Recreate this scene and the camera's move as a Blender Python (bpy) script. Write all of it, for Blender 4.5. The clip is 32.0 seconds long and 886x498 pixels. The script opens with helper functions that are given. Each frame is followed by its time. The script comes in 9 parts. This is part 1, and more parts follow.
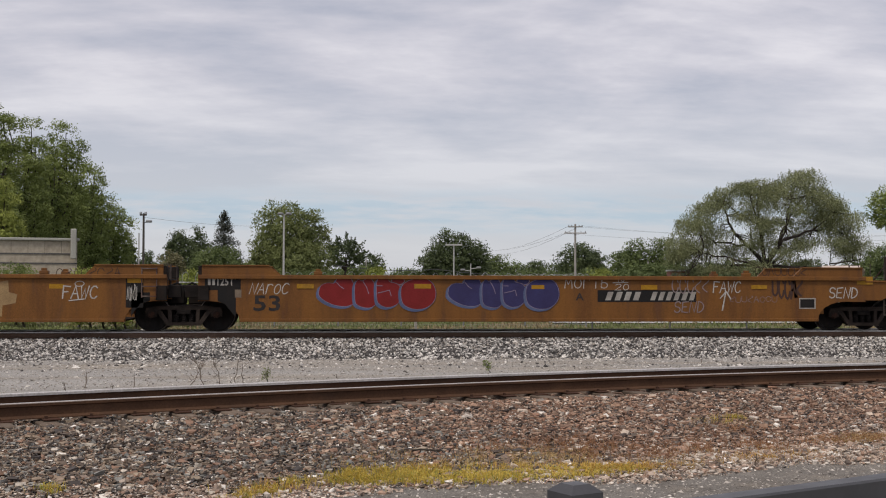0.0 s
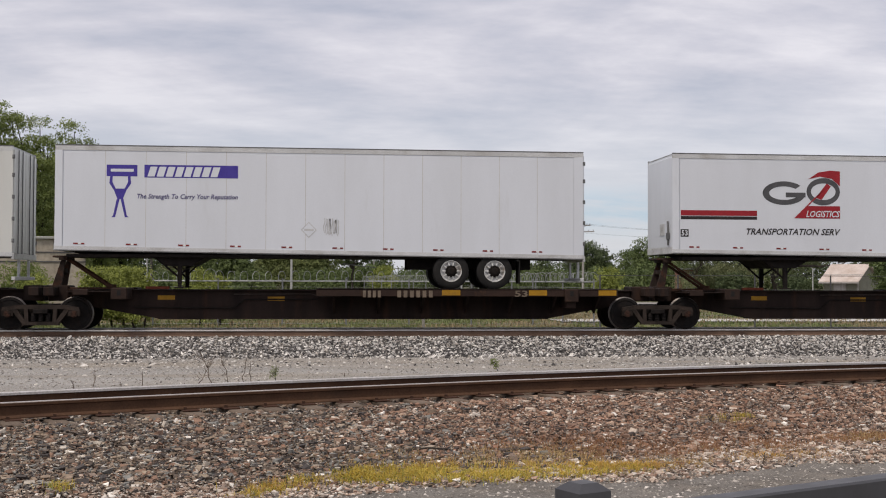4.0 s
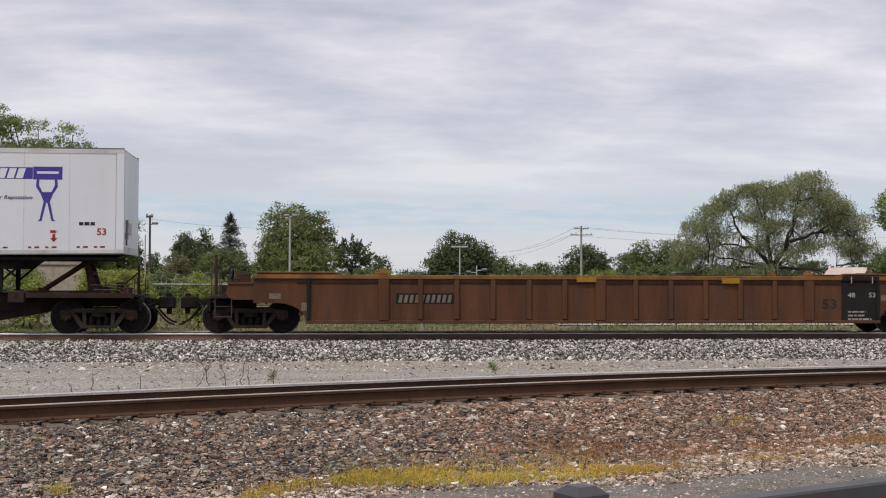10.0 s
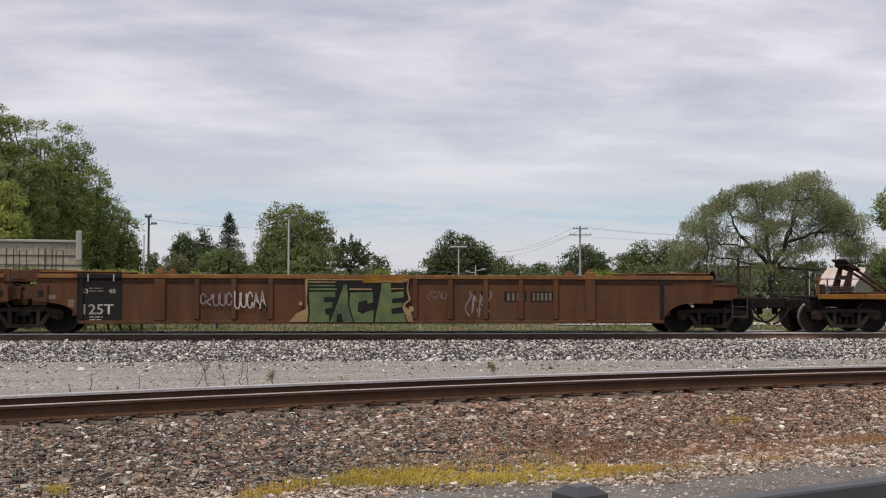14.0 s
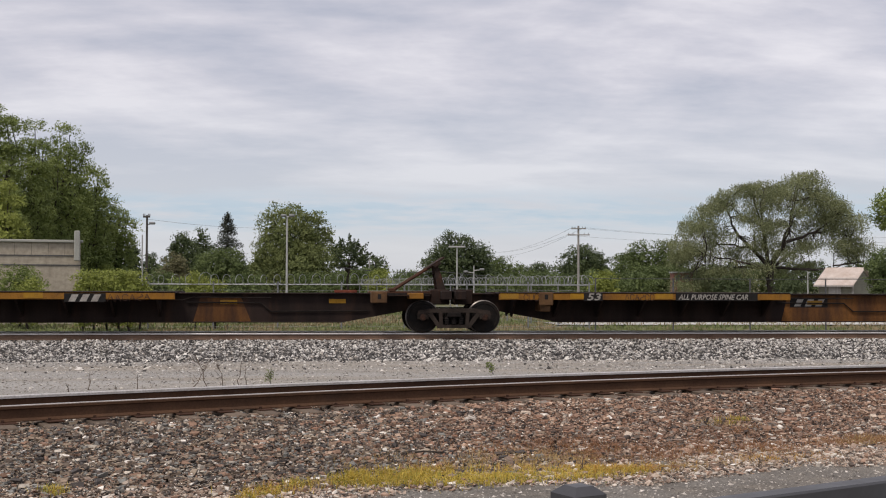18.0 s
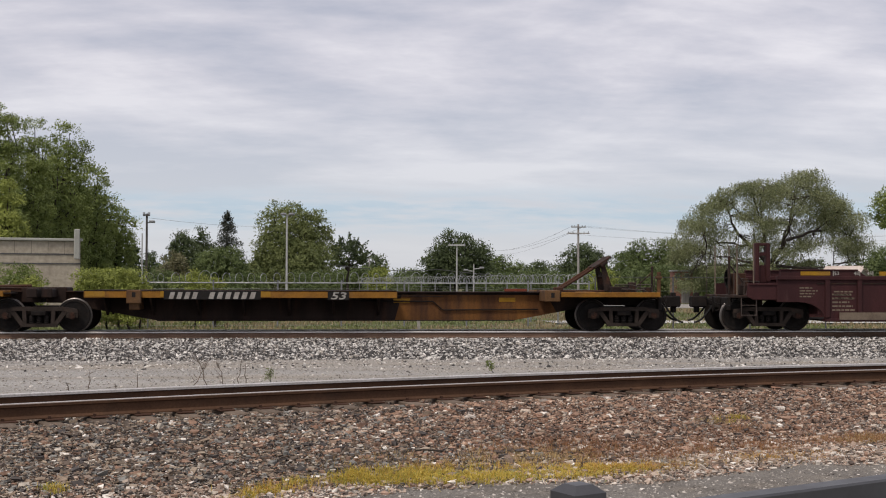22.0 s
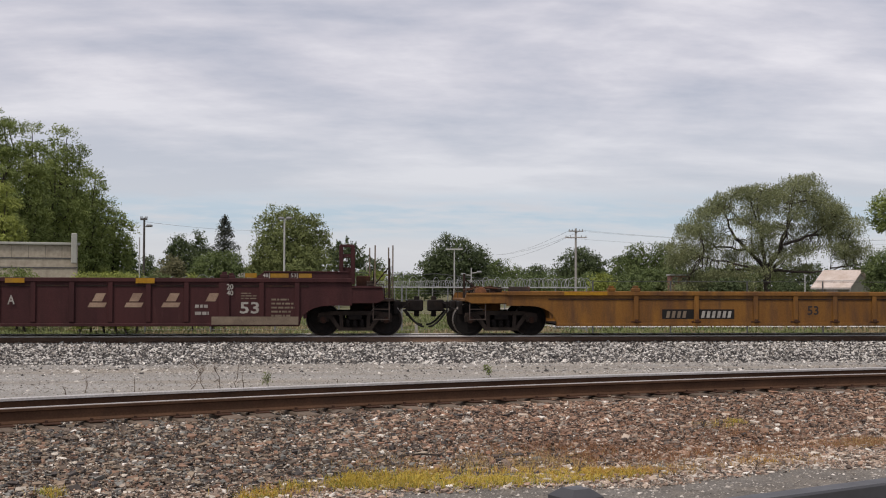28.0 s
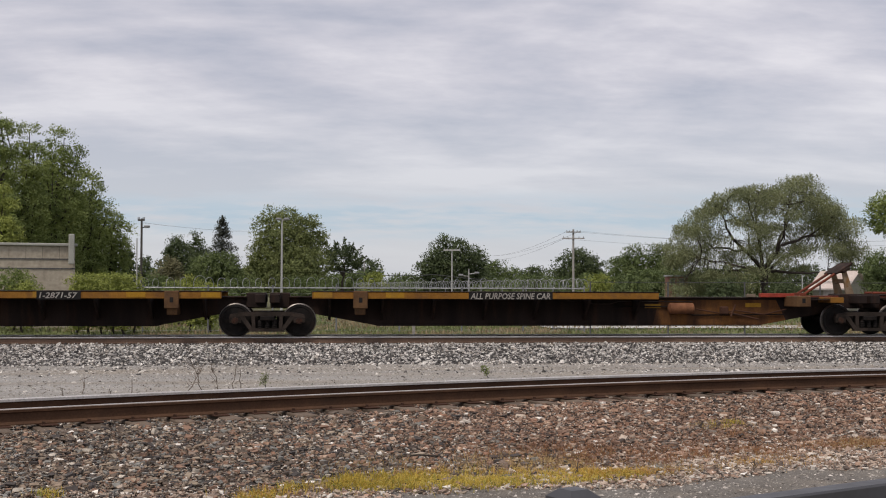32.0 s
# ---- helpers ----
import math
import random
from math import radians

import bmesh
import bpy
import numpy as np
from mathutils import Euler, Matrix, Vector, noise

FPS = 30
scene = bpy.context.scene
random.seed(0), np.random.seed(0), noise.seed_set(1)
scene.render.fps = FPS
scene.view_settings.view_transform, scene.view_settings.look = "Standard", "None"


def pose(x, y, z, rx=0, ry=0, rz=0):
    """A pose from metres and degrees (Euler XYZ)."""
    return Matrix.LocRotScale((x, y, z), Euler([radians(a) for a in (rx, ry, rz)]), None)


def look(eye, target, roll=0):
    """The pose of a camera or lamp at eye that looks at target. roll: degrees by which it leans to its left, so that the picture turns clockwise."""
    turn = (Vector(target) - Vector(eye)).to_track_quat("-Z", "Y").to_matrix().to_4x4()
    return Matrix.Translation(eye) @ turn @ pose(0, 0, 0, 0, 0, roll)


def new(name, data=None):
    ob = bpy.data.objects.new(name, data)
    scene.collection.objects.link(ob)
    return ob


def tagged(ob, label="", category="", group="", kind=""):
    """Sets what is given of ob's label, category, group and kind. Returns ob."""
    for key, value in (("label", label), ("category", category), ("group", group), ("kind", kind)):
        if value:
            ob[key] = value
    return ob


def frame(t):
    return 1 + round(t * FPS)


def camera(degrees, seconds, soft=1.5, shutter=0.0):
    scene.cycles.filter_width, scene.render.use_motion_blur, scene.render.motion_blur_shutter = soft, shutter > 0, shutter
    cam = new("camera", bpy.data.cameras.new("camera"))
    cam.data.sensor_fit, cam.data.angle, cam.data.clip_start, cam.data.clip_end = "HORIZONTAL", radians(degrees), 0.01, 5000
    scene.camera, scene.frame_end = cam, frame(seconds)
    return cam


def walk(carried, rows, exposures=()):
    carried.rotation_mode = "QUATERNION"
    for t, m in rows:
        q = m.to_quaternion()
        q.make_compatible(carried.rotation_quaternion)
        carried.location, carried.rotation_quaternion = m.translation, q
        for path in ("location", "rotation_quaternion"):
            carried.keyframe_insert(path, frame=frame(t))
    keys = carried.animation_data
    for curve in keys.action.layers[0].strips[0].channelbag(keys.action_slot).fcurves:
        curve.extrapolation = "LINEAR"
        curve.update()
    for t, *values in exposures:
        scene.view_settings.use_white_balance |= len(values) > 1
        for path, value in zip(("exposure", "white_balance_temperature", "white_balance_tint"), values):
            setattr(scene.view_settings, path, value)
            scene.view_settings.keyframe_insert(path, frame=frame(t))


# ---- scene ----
# the camera stands on a small viewing pad beside the tracks; x runs along the far track, z = 0 at the rail tops
cam = camera(40.94, 32.0, soft=1.1)
EYE = (0.0, 0.0, 1.40)


def aim(yaw, pitch):
    a, b = radians(yaw), radians(pitch)
    return look(EYE, (EYE[0] + math.sin(a) * math.cos(b), EYE[1] + math.cos(a) * math.cos(b), EYE[2] + math.sin(b)), 0.16)


walk(cam, [(0, aim(6.240, 1.603)), (0.5, aim(6.150, 1.566)), (1, aim(5.963, 1.528)), (1.5, aim(5.857, 1.528)),
          (2, aim(5.871, 1.561)), (2.5, aim(5.871, 1.561)), (3, aim(5.875, 1.528)), (3.5, aim(5.875, 1.524)),
          (5.5, aim(5.838, 1.612)), (6, aim(5.871, 1.645)), (6.5, aim(5.875, 1.649)), (7, aim(5.875, 1.649)),
          (7.5, aim(5.872, 1.653)), (8, aim(5.845, 1.682)), (8.5, aim(5.834, 1.653)), (9, aim(5.837, 1.649)),
          (9.5, aim(5.880, 1.653)), (10, aim(5.953, 1.691)), (10.5, aim(5.967, 1.724)), (11, aim(6.032, 1.695)),
          (11.5, aim(6.034, 1.691)), (12, aim(6.004, 1.691)), (12.5, aim(6.004, 1.691)), (13, aim(6.000, 1.691)),
          (13.5, aim(6.000, 1.691)), (14, aim(6.009, 1.691)), (14.5, aim(6.074, 1.691)), (16.5, aim(6.125, 1.691)),
          (17, aim(6.125, 1.691)), (17.5, aim(6.117, 1.691)), (18, aim(6.088, 1.691)), (18.5, aim(6.090, 1.691)),
          (19, aim(6.148, 1.691)), (19.5, aim(6.207, 1.691)), (20, aim(6.246, 1.688)), (20.5, aim(6.246, 1.665)),
          (21, aim(6.204, 1.650)), (21.5, aim(6.130, 1.645)), (22, aim(6.094, 1.616)), (22.5, aim(6.141, 1.645)),
          (23, aim(6.206, 1.653)), (23.5, aim(6.251, 1.683)), (24, aim(6.292, 1.691)), (24.5, aim(6.326, 1.691)),
          (25, aim(6.337, 1.691)), (25.5, aim(6.363, 1.691)), (27.5, aim(6.246, 1.775)), (28, aim(6.214, 1.815)),
          (28.5, aim(6.220, 1.819)), (29, aim(6.248, 1.839)), (29.5, aim(6.292, 1.855)), (30, aim(6.337, 1.847)),
          (30.5, aim(6.398, 1.857)), (31, aim(6.412, 1.858)), (31.5, aim(6.375, 1.858)), (32, aim(6.331, 1.858))], exposures=[(0, -0.02, 6545, 13), (2, 0.04, 6545, 13), (3.5, 0.06, 6545, 13), (6, 0.12, 6545, 13), (7, 0.05, 6545, 13), (8, 0.07, 6545, 13), (9, 0.14, 6545, 13), (10, 0.10, 6545, 13), (12, 0.06, 6545, 13), (25, 0.06, 6545, 13), (28, 0.03, 6550, 13), (32, -0.01, 6550, 13)])

# ---- light: an overcast sky with a veiled sun ----
SUN_EL, SUN_AZ = radians(58), radians(220)
world = bpy.data.worlds.new("overcast_sky")
scene.world = world
world.use_nodes = True
wn, wl = world.node_tree.nodes, world.node_tree.links
wn.clear()


def wnode(kind, **inputs):
    n = wn.new(kind)
    for k, v in inputs.items():
        n.inputs[k].default_value = v
    return n


w_sky = wn.new("ShaderNodeTexSky")
w_sky.sky_type = "NISHITA"
w_sky.sun_disc = False
w_sky.sun_elevation = SUN_EL
w_sky.sun_rotation = SUN_AZ
w_tc = wn.new("ShaderNodeTexCoord")
# cloud layers are flat: the view direction is divided by its height
w_sep = wn.new("ShaderNodeSeparateXYZ")
wl.new(w_tc.outputs["Generated"], w_sep.inputs[0])
w_h = wn.new("ShaderNodeMath"); w_h.operation = "MAXIMUM"; w_h.inputs[1].default_value = 0.0
wl.new(w_sep.outputs["Z"], w_h.inputs[0])
w_h2 = wn.new("ShaderNodeMath"); w_h2.operation = "ADD"; w_h2.inputs[1].default_value = 0.17
wl.new(w_h.outputs[0], w_h2.inputs[0])
w_div = wn.new("ShaderNodeVectorMath"); w_div.operation = "DIVIDE"
w_cmb = wn.new("ShaderNodeCombineXYZ")
for k in range(3):
    wl.new(w_h2.outputs[0], w_cmb.inputs[k])
wl.new(w_tc.outputs["Generated"], w_div.inputs[0])
wl.new(w_cmb.outputs[0], w_div.inputs[1])
w_map = wn.new("ShaderNodeMapping")
w_map.inputs["Scale"].default_value = (0.70, 1.15, 0.0)
w_map.inputs["Rotation"].default_value = (0, 0, radians(14))
w_map.inputs["Location"].default_value = (1.3, 0.35, 0)
wl.new(w_div.outputs[0], w_map.inputs[0])
w_n1 = wnode("ShaderNodeTexNoise", Scale=1.25, Detail=6.0, Roughness=0.52, Distortion=0.6)
w_n2 = wnode("ShaderNodeTexNoise", Scale=4.2, Detail=5.0, Roughness=0.6)
for n in (w_n1, w_n2):
    wl.new(w_map.outputs[0], n.inputs["Vector"])
w_mix = wn.new("ShaderNodeMath"); w_mix.operation = "MULTIPLY_ADD"; w_mix.inputs[1].default_value = 0.50
wl.new(w_n2.outputs["Fac"], w_mix.inputs[0]); wl.new(w_n1.outputs["Fac"], w_mix.inputs[2])
w_ramp = wn.new("ShaderNodeValToRGB")
w_ramp.color_ramp.elements[0].position = 0.58
w_ramp.color_ramp.elements[0].color = (0.405, 0.416, 0.472, 1)
w_ramp.color_ramp.elements[1].position = 0.90
w_ramp.color_ramp.elements[1].color = (0.690, 0.670, 0.686, 1)
e = w_ramp.color_ramp.elements.new(0.745); e.color = (0.545, 0.534, 0.570, 1)
wl.new(w_mix.outputs[0], w_ramp.inputs[0])
# a bluer, thinner band low over the horizon
w_band = wn.new("ShaderNodeMapRange")
w_band.inputs[1].default_value, w_band.inputs[2].default_value = 0.03, 0.17
w_band.inputs[3].default_value, w_band.inputs[4].default_value = 0.85, 0.0
wl.new(w_sep.outputs["Z"], w_band.inputs[0])
w_low = wn.new("ShaderNodeMix"); w_low.data_type = "RGBA"
w_low.inputs[7].default_value = (0.500, 0.528, 0.572, 1)
wl.new(w_band.outputs[0], w_low.inputs[0]); wl.new(w_ramp.outputs[0], w_low.inputs[6])
# a thin streak of clearer sky in it
w_up = wn.new("ShaderNodeMapRange"); w_up.interpolation_type = "SMOOTHSTEP"
w_up.inputs[1].default_value, w_up.inputs[2].default_value = 0.030, 0.056
w_dn = wn.new("ShaderNodeMapRange"); w_dn.interpolation_type = "SMOOTHSTEP"
w_dn.inputs[1].default_value, w_dn.inputs[2].default_value, w_dn.inputs[3].default_value, w_dn.inputs[4].default_value = 0.060, 0.088, 1.0, 0.0
w_st = wn.new("ShaderNodeMath"); w_st.operation = "MULTIPLY"
w_nz = wn.new("ShaderNodeMapRange"); w_nz.inputs[1].default_value, w_nz.inputs[2].default_value = 0.34, 0.6
wl.new(w_sep.outputs["Z"], w_up.inputs[0]); wl.new(w_sep.outputs["Z"], w_dn.inputs[0])
wl.new(w_up.outputs[0], w_st.inputs[0]); wl.new(w_dn.outputs[0], w_st.inputs[1])
wl.new(w_n2.outputs["Fac"], w_nz.inputs[0])
w_st2 = wn.new("ShaderNodeMath"); w_st2.operation = "MULTIPLY"
wl.new(w_st.outputs[0], w_st2.inputs[0]); wl.new(w_nz.outputs[0], w_st2.inputs[1])
w_clr = wn.new("ShaderNodeMix"); w_clr.data_type = "RGBA"
w_clr.inputs[7].default_value = (0.375, 0.468, 0.555, 1)
wl.new(w_st2.outputs[0], w_clr.inputs[0]); wl.new(w_low.outputs[2], w_clr.inputs[6])
w_bg = wnode("ShaderNodeBackground", Strength=0.02)
wl.new(w_sky.outputs[0], w_bg.inputs[0])
w_cloud = wnode("ShaderNodeBackground", Strength=1.0)
wl.new(w_clr.outputs[2], w_cloud.inputs[0])
w_add = wn.new("ShaderNodeAddShader")
wl.new(w_bg.outputs[0], w_add.inputs[0]); wl.new(w_cloud.outputs[0], w_add.inputs[1])
w_out = wn.new("ShaderNodeOutputWorld")
wl.new(w_add.outputs[0], w_out.inputs[0])

sun = new("sun", bpy.data.lights.new("sun", "SUN"))
sun.data.energy, sun.data.angle, sun.data.color = 2.2, radians(12), (1.0, 0.92, 0.80)
sun.matrix_basis = look((0, 0, 50), (-math.sin(SUN_AZ) * math.cos(SUN_EL) * 50, -math.cos(SUN_AZ) * math.cos(SUN_EL) * 50, 50 - math.sin(SUN_EL) * 50))
scene.view_settings.exposure = 0.0


# ---- materials ----
def material(name, base, second=None, scale=3.0, rough=0.75, metal=0.0, stretch=(1, 1, 1), spread=(0.35, 0.65),
             fine=40.0, fine_amount=0.25, bump=0.15, bump_scale=30.0, island=0.0, dirt=None, dirt_scale=1.1, dirt_spread=(0.5, 0.75), rough_var=0.1, object_var=0.0, spec=0.2):
    m = bpy.data.materials.new(name)
    m.use_nodes = True
    n, l = m.node_tree.nodes, m.node_tree.links
    b = n["Principled BSDF"]
    b.inputs["Metallic"].default_value = metal
    b.inputs["Specular IOR Level"].default_value = 0.5 if metal else spec
    tc = n.new("ShaderNodeTexCoord")
    mp = n.new("ShaderNodeMapping")
    mp.inputs["Scale"].default_value = stretch
    l.new(tc.outputs["Object"], mp.inputs[0])

    def noise_fac(s, detail, lo, hi, vec):
        t = n.new("ShaderNodeTexNoise")
        t.inputs["Scale"].default_value, t.inputs["Detail"].default_value, t.inputs["Roughness"].default_value = s, detail, 0.6
        l.new(vec, t.inputs["Vector"])
        r = n.new("ShaderNodeMapRange")
        r.inputs[1].default_value, r.inputs[2].default_value = lo, hi
        l.new(t.outputs["Fac"], r.inputs[0])
        return r.outputs[0]

    def blend(a, c, fac, how="MIX"):
        x = n.new("ShaderNodeMix")
        x.data_type, x.blend_type = "RGBA", how
        if isinstance(fac, float):
            x.inputs[0].default_value = fac
        else:
            l.new(fac, x.inputs[0])
        for k, v in ((6, a), (7, c)):
            if isinstance(v, tuple):
                x.inputs[k].default_value = (*v, 1)
            else:
                l.new(v, x.inputs[k])
        return x.outputs[2]

    col = tuple(base)
    big = noise_fac(scale, 5, spread[0], spread[1], mp.outputs[0])
    col = blend(col, tuple(second or [c * 0.7 for c in base]), big)
    if dirt:
        d = noise_fac(dirt_scale, 6, dirt_spread[0], dirt_spread[1], mp.outputs[0])
        col = blend(col, tuple(dirt), d)
    small = noise_fac(fine, 3, 0.25, 0.75, tc.outputs["Object"])
    grey = n.new("ShaderNodeMapRange")
    grey.inputs[3].default_value, grey.inputs[4].default_value = 1 - fine_amount, 1 + fine_amount
    l.new(small, grey.inputs[0])
    col = blend(col, grey.outputs[0], 1.0, "MULTIPLY")
    if island or object_var:
        if island:
            src = n.new("ShaderNodeNewGeometry").outputs["Random Per Island"]
        else:
            src = n.new("ShaderNodeObjectInfo").outputs["Random"]
        g = n.new("ShaderNodeMapRange")
        v = island or object_var
        g.inputs[3].default_value, g.inputs[4].default_value = 1 - v, 1 + v
        l.new(src, g.inputs[0])
        col = blend(col, g.outputs[0], 1.0, "MULTIPLY")
    l.new(col, b.inputs["Base Color"])
    rr = n.new("ShaderNodeMapRange")
    rr.inputs[3].default_value, rr.inputs[4].default_value = max(0.05, rough - rough_var), min(1, rough + rough_var)
    l.new(big, rr.inputs[0])
    l.new(rr.outputs[0], b.inputs["Roughness"])
    if bump:
        t = n.new("ShaderNodeTexNoise")
        t.inputs["Scale"].default_value, t.inputs["Detail"].default_value = bump_scale, 4
        l.new(tc.outputs["Object"], t.inputs["Vector"])
        bp = n.new("ShaderNodeBump")
        bp.inputs["Strength"].default_value, bp.inputs["Distance"].default_value = bump, 0.02
        l.new(t.outputs["Fac"], bp.inputs["Height"])
        l.new(bp.outputs[0], b.inputs["Normal"])
    return m


STREAK = (1.6, 1.6, 0.28)
